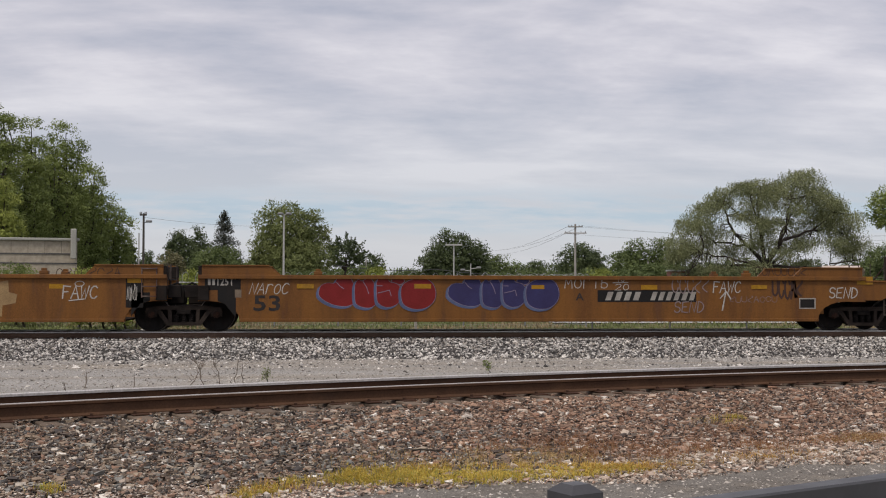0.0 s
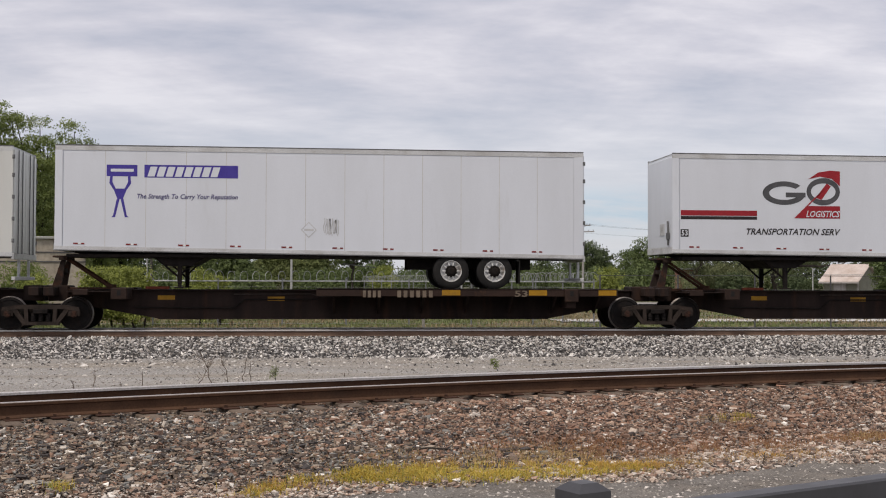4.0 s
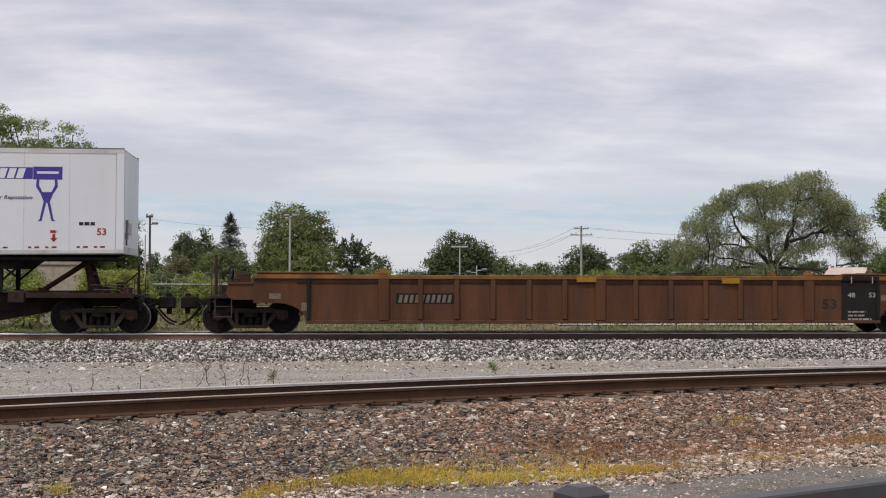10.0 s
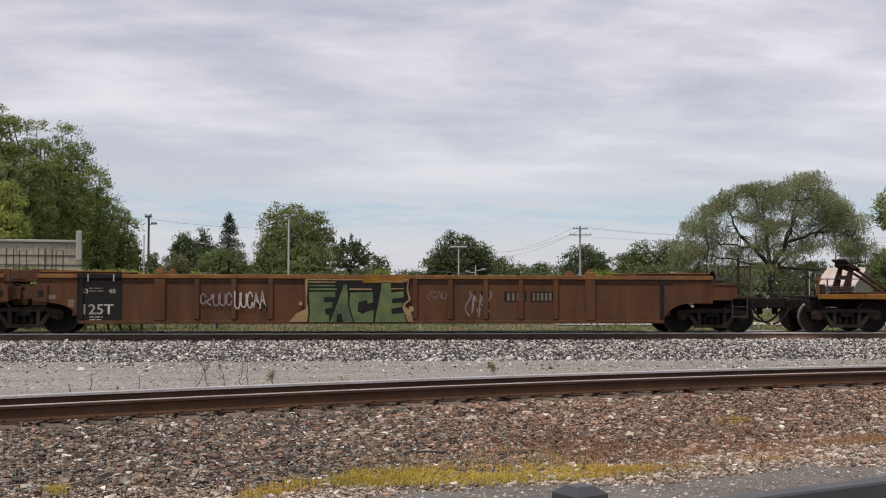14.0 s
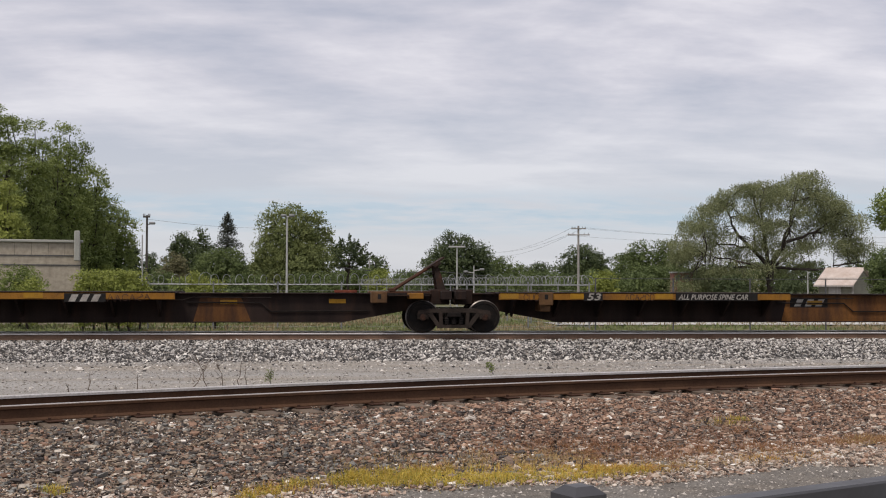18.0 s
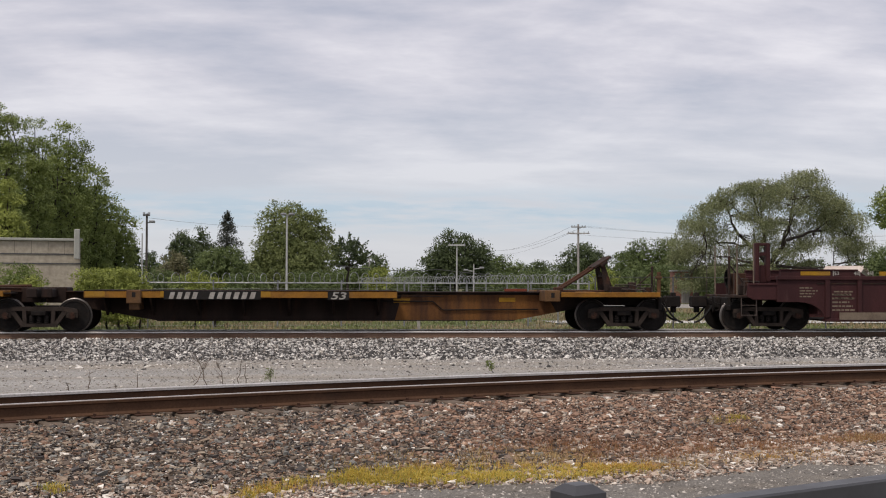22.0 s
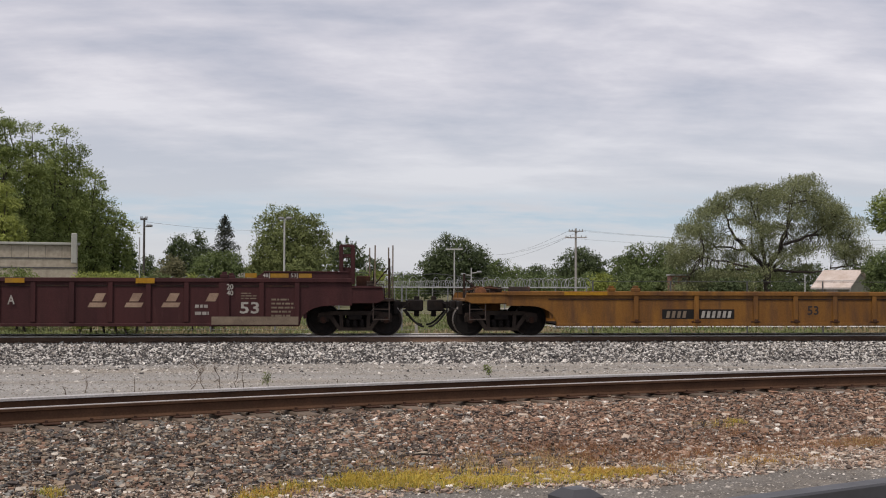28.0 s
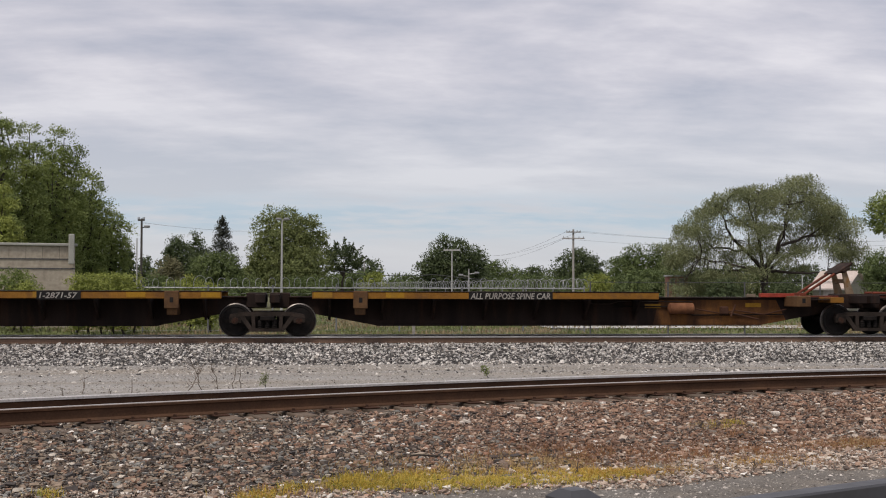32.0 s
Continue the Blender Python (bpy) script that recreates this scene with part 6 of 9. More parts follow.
def at_view(px_angle, dist):
    """A place on the ground at that bearing (degrees right of the far track's normal)."""
    a = radians(px_angle)
    return dist * math.sin(a), dist * math.cos(a)


def bearing(px):
    return 6.0 + math.degrees(math.atan((px - 784) / 2100))


def top_height(py, dist):
    return (503 - py) / 2100 * dist + 1.40 - GZ


def put_tree(name, label, px, py, wpx, dist, leaf, seed, **kw):
    x, y = at_view(bearing(px), dist)
    return tree(name, label, x, y, top_height(py, dist), wpx / 2100 * dist, leaf, dist * 0.00104, seed, **kw)


FAR_TREES = (
    # bearing of the middle, top, width, distance, leaf, clumps, clump size, filling
    (2, 196, 84, 62, "mid", 54, 0.36, 0.2), (-45, 200, 120, 64, "mid", 50, 0.40, 0.3), (52, 226, 90, 65, "mid", 50, 0.36, 0.2), (112, 229, 104, 68, "mid", 64, 0.34, 0.2), (100, 280, 130, 73, "dark", 50, 0.32, 0.4),
    (166, 300, 90, 71, "mid", 56, 0.34, 0.2), (155, 330, 110, 75, "dark", 40, 0.34, 0.45), (212, 370, 76, 73, "mid", 46, 0.36, 0.3), (14, 330, 70, 60, "bright", 36, 0.34, 0.3), (70, 340, 130, 92, "dark", 40, 0.30, 0.5), (240, 428, 34, 95, "dark", 20, 0.34, 0.4),
    (270, 452, 40, 160, "dark", 22, 0.3, 0.4), (326, 410, 64, 135, "dark", 34, 0.30, 0.4), (360, 408, 46, 138, "dark", 28, 0.32, 0.4), (392, 438, 122, 118, "far", 50, 0.26, 0.5), (312, 450, 60, 116, "olive", 26, 0.28, 0.4), (448, 462, 60, 118, "far", 26, 0.28, 0.4),
    (512, 357, 132, 112, "oldgreen", 90, 0.22, 0.5), (562, 374, 76, 113, "oldgreen", 46, 0.28, 0.22), (535, 430, 120, 110, "oldgreen", 60, 0.24, 0.5), (470, 430, 50, 111, "oldgreen", 30, 0.3, 0.4),
    (668, 451, 54, 170, "dark", 26, 0.3, 0.35), (640, 474, 110, 150, "far", 40, 0.3, 0.4), (676, 476, 50, 120, "bright", 22, 0.32, 0.4), (726, 478, 80, 185, "far", 30, 0.3, 0.4),
    (808, 408, 96, 150, "dark", 80, 0.22, 0.55), (852, 428, 62, 152, "dark", 46, 0.26, 0.5), (776, 440, 60, 149, "dark", 40, 0.26, 0.5), (886, 451, 56, 188, "far", 30, 0.3, 0.4), (918, 466, 60, 195, "far", 26, 0.3, 0.4),
    (960, 462, 58, 190, "dark", 34, 0.28, 0.5), (1036, 432, 92, 172, "dark", 60, 0.25, 0.5), (1000, 466, 60, 175, "dark", 26, 0.3, 0.4), (1064, 448, 46, 171, "dark", 26, 0.3, 0.4), (1072, 478, 60, 120, "bright", 26, 0.3, 0.4),
    (1136, 427, 62, 152, "far", 44, 0.30, 0.35), (1176, 425, 62, 153, "far", 44, 0.30, 0.4), (1108, 446, 60, 163, "far", 30, 0.3, 0.4), (1204, 446, 54, 150, "far", 30, 0.3, 0.4), (1150, 470, 110, 140, "far", 40, 0.3, 0.4),
    (1568, 436, 70, 96, "far", 34, 0.3, 0.4), (1604, 338, 130, 78, "mid", 50, 0.36, 0.3),
)
KIND = {"olive": "dull brown-green shrubby tree in the distance", "bright": "bright green young tree behind the yard", "far": "hazy green deciduous tree in the distance", "oldgreen": "full green willow-like tree behind the yard", "mid": "leafy green deciduous tree behind the yard", "dark": "dark green round-headed tree in the distance"}
for i, (px, py, wpx, dist, leaf, lumps, lobe, core) in enumerate(FAR_TREES):
    put_tree("tree", KIND[leaf], px, py, wpx, dist, LEAF[leaf], 40 + i, base=0.6 if py == 338 else 0.04, lumps=lumps, lobe=lobe, core=core, cover=3.9 if leaf == "mid" else 3.8, peak=0.62 if leaf == "mid" else 1.0)


def spiky_tree(px, py, wpx, dist, seed):
    """A dark tree whose leaves stand in stiff plumes that point outwards."""
    rng_ = np.random.default_rng(seed)
    x, y = at_view(bearing(px), dist)
    H, rx = top_height(py, dist), wpx / 2100 * dist / 2
    ob = thing("tree", "dark tree with stiff plume-like leaf sprays", "tree", "background trees", pose(x, y, GZ))
    tb = Build()
    limb(tb, (0, 0, -0.1), (0, 0, H * 0.6), 0.16, 0.08, rng_, 0.1, 4)
    cs = []
    for i in range(130):
        e, a = rng_.uniform(-0.7, 1.0), rng_.uniform(0, 6.283)
        d = np.array([math.cos(a) * math.sqrt(1 - e * e), math.sin(a) * math.sqrt(1 - e * e), e * 0.8 + 0.35])
        p = np.array([0, 0, H * 0.55]) + d * np.array([rx, rx, H * 0.33]) * rng_.uniform(0.45, 0.8)
        ln = rx * rng_.uniform(0.3, 0.5)
        t = rng_.uniform(0, 1, 46)
        cs.append(p + d * (t * ln)[:, None] + rng_.normal(0, 1, (46, 3)) * (0.16 * (1.1 - t))[:, None])
        if i % 9 == 0:
            limb(tb, (0, 0, H * 0.4), tuple(p), 0.05, 0.015, rng_, 0.1, 3)
    part("trunk", tb, M["bark"], ob)
    cs = np.concatenate(cs)
    part("crown", leaf_mesh("crown", cs, rng_.normal(0, 1, cs.shape), 0.15, LEAF["dark"], rng_), None, ob, "crown of stiff leaf plumes")


spiky_tree(620, 412, 72, 135, 61)


def big_willow(px, py, dist, seed):
    """The old willow: several dark stems from one foot, long arching limbs, soft veils of hanging leaves with gaps between."""
    rng_ = np.random.default_rng(seed)
    x, y = at_view(bearing(px), dist)
    ob = thing("tree", "large old willow with dark spreading limbs and thin foliage", "tree", "background trees", pose(x, y, GZ))
    k = dist / 2100
    P = lambda dx, up, dy=0.0: Vector((dx * k * (0.86 if dx < 0 else 0.97), dy, (up * 0.95 + 12) * k))
    tb = Build()
    foot = limb(tb, (0, 0, -0.1), P(-4, 52), 0.42, 0.36, rng_, 0.06, 3)
    nodes = []

    def bough(a, b, c, r):
        """A limb from a by b to c."""
        m_ = limb(tb, a, b, r * 0.8, r * 0.5, rng_, 0.10, 4)
        limb(tb, m_, c, r * 0.5, 0.03, rng_, 0.12, 5)
        nodes.extend(m_.lerp(c, q / 6) for q in range(7))
        return m_

    a1 = bough(foot, P(-18, 128), P(-40, 190), 0.27)
    bough(foot, P(-70, 112), P(-100, 160, -1), 0.26)
    bough(a1, P(-24, 160), P(-8, 198, 1), 0.16)
    bough(a1, P(-50, 150, 2), P(-76, 176, 2), 0.15)
    bough(P(-48, 92, 0), P(-104, 96, 1), P(-142, 122, 1), 0.15)
    bough(foot, P(-90, 66, -2), P(-150, 76, -2), 0.16)
    bough(foot, P(-60, 56, 2), P(-118, 50, 2), 0.12)
    bough(foot, P(34, 130), P(52, 212), 0.24)
    bough(P(34, 130), P(62, 170, 1), P(84, 190, 1), 0.15)
    bough(P(20, 100, -1), P(72, 118, -1), P(110, 150, -1), 0.2)
    bough(P(72, 118, -1), P(112, 120), P(150, 108), 0.15)
    bough(foot, P(50, 82, 2), P(96, 92, 2), 0.18)
    bough(foot, P(62, 50, -2), P(128, 62, -2), 0.19)
    bough(P(96, 58, -2), P(136, 62, -1), P(160, 66, -1), 0.10)
    bough(foot, P(10, 118, -3), P(14, 170, -3), 0.18)
    bough(foot, P(-10, 90, 3), P(-4, 140, 4), 0.16)
    cs = []
    for i in range(275):
        # the crown's outline: a peak right of the middle, a low skirt on one side, open air under the other
        dx = -162 + 320 * ((i * 0.618) % 1)
        hi = float(np.interp(dx, (-164, -140, -112, -70, -20, 18, 34, 56, 74, 92, 118, 150, 170), (98, 138, 170, 196, 203, 202, 220, 236, 220, 196, 170, 136, 102)))
        lo = float(np.interp(dx, (-164, -100, -40, 30, 80, 120, 170), (18, 18, 34, 46, 56, 70, 84)))
        r = rng_.uniform(0.75, 1.45)
        up = hi - r / k * 0.35 - (hi - lo - r / k * 0.35) * rng_.uniform(0, 1) * (0.12 if i % 4 == 0 else 1.0)
        tip = Vector((dx * k, rng_.uniform(-1, 1) * 4.2 * math.sqrt(max(0.1, 1 - (dx / 170) ** 2)), up * k + 0.6))
        near = min(nodes, key=lambda q: (q - tip).length)
        limb(tb, near, tip, 0.05, 0.014, rng_, 0.2, 4)
        strands = int(35 * r * r)
        d = rng_.normal(0, 1, (strands, 3))
        d /= np.linalg.norm(d, axis=1)[:, None]
        d[:, 2] = np.abs(d[:, 2]) * 0.7 - 0.1
        c = np.array(tip)[None] + d * (r * rng_.uniform(0.1, 1.0, strands) ** 0.6)[:, None] * np.array([1.25, 1.1, 0.55])
        ln = r * rng_.uniform(0.3, 1.1, strands)
        for h in range(8):
            q = c.copy()
            q[:, 2] -= ln * (h / 7) ** 0.9
            q[:, :2] += rng_.normal(0, 0.06 + 0.015 * h, (strands, 2)) + d[:, :2] * (0.10 * r * h / 7)
            cs.append(q)
    part("trunk", tb, M["bark"], ob, "dark forked trunk and limbs")
    cs = np.concatenate(cs)
    cs = cs[cs[:, 2] > 0.9]
    part("crown", leaf_mesh("crown", cs, rng_.normal(0, 0.5, cs.shape) + np.array([0, 0, 0.8]), 0.105, LEAF["willow"], rng_, 1.2), None, ob, "soft veils of narrow leaves")


big_willow(1370, 300, 117, 77)

# a spruce with a sharp top
sx, sy = at_view(bearing(405), 142)
spruce = thing("spruce_tree", "dark narrow spruce with a pointed top", "tree", "background trees", pose(sx, sy, GZ))
sh = top_height(378, 142)
part("trunk", Build().tube((0, 0, -0.1), (0, 0, sh * 0.98), 0.2, 7, 0.03), M["bark"], spruce)
rng_ = np.random.default_rng(31)
cs, nr = [], []
for i in range(24):
    f = (i + rng_.uniform(-0.3, 0.3)) / 24 if i else 0.0
    reach = 4.7 * (1 - f) ** 0.95 * rng_.uniform(0.8, 1.1) + 0.12
    for a in rng_.uniform(0, 6.283, 12 - int(6 * f)):
        ln = reach * rng_.uniform(0.7, 1.08)
        t = rng_.uniform(0.05, 1, 40)
        cs.append(np.stack([np.cos(a) * t * ln + rng_.normal(0, 0.13, 40), np.sin(a) * t * ln + rng_.normal(0, 0.13, 40), sh * (0.10 + 0.88 * f) - 0.30 * t * ln + 0.2 * t * t * ln + rng_.normal(0, 0.17, 40)], 1))
        nr.append(np.tile((0.3 * math.cos(a), 0.3 * math.sin(a), 1.0), (40, 1)))
cs.append(np.stack([rng_.normal(0, 0.06, 60), rng_.normal(0, 0.06, 60), sh * rng_.uniform(0.9, 1.0, 60)], 1))
nr.append(np.tile((0, 0.5, 1.0), (60, 1)))
part("crown", leaf_mesh("crown", np.concatenate(cs), np.concatenate(nr), 0.14, LEAF["spruce"], rng_), None, spruce, "tiers of drooping needle boughs")

# bushes and the bright hedge
BUSHES = ((150, 480, 40, 48.6, "bright"), (195, 478, 60, 49.4, "bright"), (236, 480, 60, 48.8, "bright"), (348, 482, 60, 50.6, "bright"), (385, 490, 50, 50.6, "bright"), (38, 470, 110, 53, "mid"), (55, 492, 70, 52, "bright"), (172, 478, 70, 49, "bright"), (215, 476, 80, 49, "bright"), (252, 482, 50, 49, "bright"), (330, 489, 70, 60, "mid"), (362, 495, 40, 59, "bright"),
          (290, 480, 80, 100, "far"), (440, 485, 120, 104, "far"), (560, 482, 120, 106, "far"), (700, 486, 140, 130, "far"), (900, 484, 130, 140, "far"), (1010, 484, 120, 140, "far"), (1120, 480, 130, 130, "far"), (1230, 478, 110, 125, "far"), (620, 474, 150, 150, "far"), (760, 484, 150, 160, "dark"), (860, 476, 120, 165, "dark"), (960, 478, 130, 160, "far"), (1070, 474, 130, 155, "far"), (1180, 468, 120, 140, "far"), (400, 474, 140, 125, "far"), (300, 472, 90, 120, "far"), (1560, 478, 70, 150, "far"), (1300, 485, 90, 112, "dark"), (1400, 492, 70, 112, "dark"), (1290, 462, 110, 138, "dark"), (1350, 458, 120, 140, "far"), (1425, 460, 120, 142, "dark"), (1535, 456, 110, 136, "dark"), (1240, 466, 90, 136, "far"))
for i, (px, py, wpx, dist, leaf) in enumerate(BUSHES):
    put_tree("bush", {"mid": "leafy green bush behind the yard fence", "far": "distant green shrubs behind the yard", "dark": "dark green undergrowth below the willow", "bright": "bright yellow-green bush by the yard wall"}[leaf], px, py, wpx, dist, LEAF[leaf], 90 + i, base=0.01, lumps=26, lobe=0.34, core=0.4, cover=2.8, category="bush", group="bushes", trunk_r=0.05)

# low block building
bx, by = at_view(bearing(146), 57)
bld = thing("block_building", "beige flat-roofed block building with a white flue", "building", at=pose(bx, by, GZ, 0, 0, 14))
zt_ = top_height(435, 57)
wl_ = part("wall", Build().box(-6, 0, 0, 6, 0, zt_, 0.02), M["block"], bld)
for zz in (top_height(457, 57), top_height(473, 57)):
    part("band", Build().box(-6, 0.02, -0.03, 0, zz - 0.025, zz + 0.025), M["wire"], wl_)
part("roof_edge", Build().box(-6.1, 0.1, -0.12, 6, zt_, zt_ + 0.12, 0.02), M["siding"], bld)
for i in range(8):
    part("panel_joint", Build().box(-0.7 - 0.72 * i, -0.68 - 0.72 * i, -0.006, 0, top_height(456, 57), zt_ - 0.02), M["block_joint"], wl_)
part("flue", Build().box(-0.30, -0.05, -0.42, -0.12, top_height(462, 57) - 0.1, top_height(415, 57), 0.03), M["siding"], bld, "white square flue")
part("lamp", Build().box(-3.4, -3.3, -0.3, 0, 1.1, 1.2).box(-3.45, -3.25, -0.35, -0.2, 0.8, 1.1, 0.03), M["galv"], bld)

# shed with a pale roof
hx, hy = at_view(bearing(1500), 106)
shed = thing("shed", "small shed with a pale weathered gable roof", "building", at=pose(hx, hy, GZ, 0, 0, -50))
part("wall", Build().box(-1.5, 1.5, -1.9, 1.9, 0, 1.98, 0.02), M["shed_wall"], shed)
for x0 in (-1.5, 1.42):
    part("gable", Build().add([(x, y, z) for x in (x0, x0 + 0.08) for y, z in ((-1.9, 1.98), (1.9, 1.98), (0, 3.2))], [(0, 1, 2), (5, 4, 3), (0, 3, 4, 1), (1, 4, 5, 2), (2, 5, 3, 0)]), M["shed_wall"], shed)
for s in (-1, 1):
    part("roof_slope", Build().add([(x, s * y, z + o) for x in (-1.75, 1.75) for o in (0, 0.07) for y, z in ((2.3, 1.86), (0, 3.33))], [(0, 1, 3, 2), (4, 6, 7, 5), (0, 4, 5, 1), (2, 3, 7, 6), (0, 2, 6, 4), (1, 5, 7, 3)]), M["roof_pale"], shed)
    part("fascia", Build().box(-1.76, 1.76, min(s * 2.28, s * 2.33), max(s * 2.28, s * 2.33), 1.76, 1.87, 0.01), M["pole_wood"], shed)
part("roof_seam", Build().add([(x, y, z) for x in (-1.72, 1.72) for y, z in ((-1.5, 2.45), (-1.44, 2.49), (-1.44, 2.515), (-1.5, 2.475))], [(0, 1, 2, 3), (7, 6, 5, 4), (0, 4, 5, 1), (1, 5, 6, 2), (2, 6, 7, 3), (3, 7, 4, 0)]), M["pole_wood"], shed)
part("corner_trim", Build().box(1.44, 1.56, -1.96, -1.85, 0, 1.98), M["white_mark"], shed)
part("door", Build().box(-0.6, 0.5, -1.95, -1.9, 0, 1.8, 0.01), M["pole_wood"], shed)

# a small brick hut half hidden by the willow
qx, qy = at_view(bearing(1212), 116)
M["far_brick"] = material("weathered_red_brick", (0.29, 0.145, 0.115), (0.22, 0.105, 0.085), 3.0, 0.9)
hut = thing("brick_hut", "small red brick hut with white window frames", "building", at=pose(qx, qy, GZ, 0, 0, -8))
hz = top_height(483, 116)
hut_wall = part("wall", Build().box(-0.95, 0.95, 0, 1.8, 0, hz, 0.02), M["far_brick"], hut)
part("roof", Build().box(-1.05, 1.05, -0.1, 1.9, hz, hz + 0.14, 0.02), M["pole_metal"], hut, "flat grey roof slab")
for x in (-0.5, 0.4):
    w_ = part("window_frame", Build().box(x - 0.24, x + 0.24, -0.03, 0.0, hz - 0.78, hz - 0.74).box(x - 0.24, x + 0.24, -0.03, 0, hz - 0.20, hz - 0.16).box(x - 0.24, x - 0.20, -0.03, 0, hz - 0.74, hz - 0.20).box(x + 0.20, x + 0.24, -0.03, 0, hz - 0.74, hz - 0.20), M["siding"], hut_wall)
    part("pane", Build().box(x - 0.2, x + 0.2, -0.012, -0.002, hz - 0.74, hz - 0.2), M["alu_dark"], hut_wall)
part("door", Build().box(-0.15, 0.15 + 0.5, -0.03, 0, 0, hz - 0.95, 0.01), M["pole_wood"], hut)


def pole(name, label, px, py, dist, r, mat, arms=(), lamps=()):
    x, y = at_view(bearing(px), dist)
    ob = thing(name, label, "pole", "poles behind the yard", pose(x, y, GZ, 0, 0, -6))
    h = top_height(py, dist)
    part("shaft", Build().tube((0, 0, -0.1), (0, 0, h), r, 10, r * 0.72), mat, ob)
    k = dist / 2100
    for w, apy in arms:
        z = top_height(apy, dist)
        ar = part("crossarm", Build().box(-w * k / 2, w * k / 2, -0.06 - r, -r, z - 0.06, z + 0.06, 0.01), mat, ob)
        for s in (-0.45, -0.25, 0.25, 0.45):
            part("insulator", Build().tube((s * w * k, -0.03 - r, z + 0.06), (s * w * k, -0.03 - r, z + 0.22), 0.045, 7, 0.03), M["galv"], ar)
    for dx, lpy in lamps:
        z = top_height(lpy, dist)
        ln = part("lamp_arm", Build().tube((0, 0, z), (dx * k, 0, z + 0.05), 0.035, 6), mat, ob)
        part("lamp_head", Build().box(dx * k - 0.2, dx * k + 0.2, -0.2, 0.2, z, z + 0.18, 0.05), M["galv"], ln)
    return Vector((x, y, GZ + h))


pc = pole("utility_pole", "tall weathered utility pole with two crossarms", 1027, 400, 130, 0.15, M["pole_wood"], arms=((26, 405), (39, 416)))
pa = pole("utility_pole", "dark wooden utility pole with a street lamp", 263, 386, 90, 0.10, M["pole_dark"], arms=((12, 389),), lamps=((9, 402),))
pole("flag_pole", "thin white pole beside the yard", 255, 420, 66, 0.045, M["pole_metal"])
pole("lamp_post", "pale steel lamp post with a twin head", 511, 386, 86, 0.085, M["pole_metal"], lamps=((-6, 386), (8, 386)))
pole("lamp_post", "pale steel lamp post with a flat tee head", 812, 437, 100, 0.075, M["pole_metal"], arms=((30, 437),))
pole("lamp_post", "short lamp post with two floodlights", 842, 470, 98, 0.06, M["pole_metal"], lamps=((-14, 483), (14, 479)))
pole("utility_pole", "thin distant wooden pole", 1156, 466, 150, 0.10, M["pole_wood"])
pole("utility_pole", "thin distant pole with a lamp", 1168, 462, 152, 0.08, M["pole_wood"], lamps=((-8, 470),))
pole("lamp_post", "slim white post beside the willow", 1433, 480, 88, 0.055, M["pole_metal"])
pole("utility_pole", "thin distant wooden pole", 657, 458, 160, 0.10, M["pole_wood"])


def cable(p, q, sag, r, label="thin dark overhead cable strung between poles"):
    p, q = Vector(p), Vector(q)
    pts_ = [p.lerp(q, i / 12) - Vector((0, 0, sag * 4 * (i / 12) * (1 - i / 12))) for i in range(13)]
    ob = new("overhead_cable", Build().path(pts_, r, 4).mesh("overhead_cable", M["wire"]))
    tagged(ob, label, "cable", "overhead cables")


def sky_point(px, py, dist):
    x, y = at_view(bearing(px), dist)
    return Vector((x, y, GZ + top_height(py, dist)))


for dz, dx in ((0.0, -0.7), (0.0, 0.7), (-0.85, -1.1)):
    cable(pc + Vector((dx, -0.2, dz - 0.2)), sky_point(870, 446 + dz * -8, 240), 0.9, 0.013)
    cable(pc + Vector((dx, -0.2, dz - 0.2)), sky_point(1640, 422 + dz * -8, 140), 0.7, 0.011)
cable(pa + Vector((0, 0, -0.3)), sky_point(560, 400, 150), 0.5, 0.012)
cable(sky_point(560, 466, 130), sky_point(780, 480, 140), 0.5, 0.05, "thick cable strung between distant poles")
cable(sky_point(780, 480, 140), sky_point(1250, 472, 150), 1.2, 0.05, "thick cable strung between distant poles")

# security fence with coils of razor wire
fy = 50.0
fxa, fxb = fy * math.tan(radians(bearing(150))), fy * math.tan(radians(bearing(1046)))
sf = thing("security_fence", "chain-link yard fence topped with coils of razor wire", "fence", at=pose(0, fy, GZ))
n = 9
for i in range(n):
    x = fxa + (fxb - fxa) * i / (n - 1)
    part("post", Build().tube((x, 0, -0.1), (x, 0, 1.98), 0.035, 8), M["galv"], sf)
for z in (1.86, 1.62, 0.95, 0.1):
    part("rail" if z > 1.8 else "wire", Build().tube((fxa, 0, z), (fxb, 0, z), 0.022 if z > 1.8 else 0.005, 5), M["razor"] if z > 1.8 else M["galv"], sf)
rngf = np.random.default_rng(8)


def coil(x0, x1, z, r, pitch, y, seed):
    turns = (x1 - x0) / pitch
    m_ = int(turns * 14)
    rr = np.random.default_rng(seed)
    wob = rr.normal(0, 0.25, int(turns) + 2)
    pts_ = []
    for i in range(m_ + 1):
        a = 2 * math.pi * i / 14
        j = min(int(i / 14), len(wob) - 2)
        f = (i / 14) % 1
        w = wob[j] * (1 - f) + wob[j + 1] * f
        pts_.append((x0 + pitch * i / 14 + w * 0.22 + (0.75 + 0.3 * w) * r * math.cos(a), y + 0.6 * r * math.cos(a), z + r * (1 + 0.35 * w) * max(-0.12, math.sin(a))))
    return Build().path(pts_, 0.010, 4)


part("razor_coil", coil(fxa, fxb, 1.93, 0.36, 0.52, 0, 3), M["razor"], sf, "coil of razor wire")
# the fence turns at its corner and runs back into the yard
bxe, bye = at_view(bearing(640), 104)
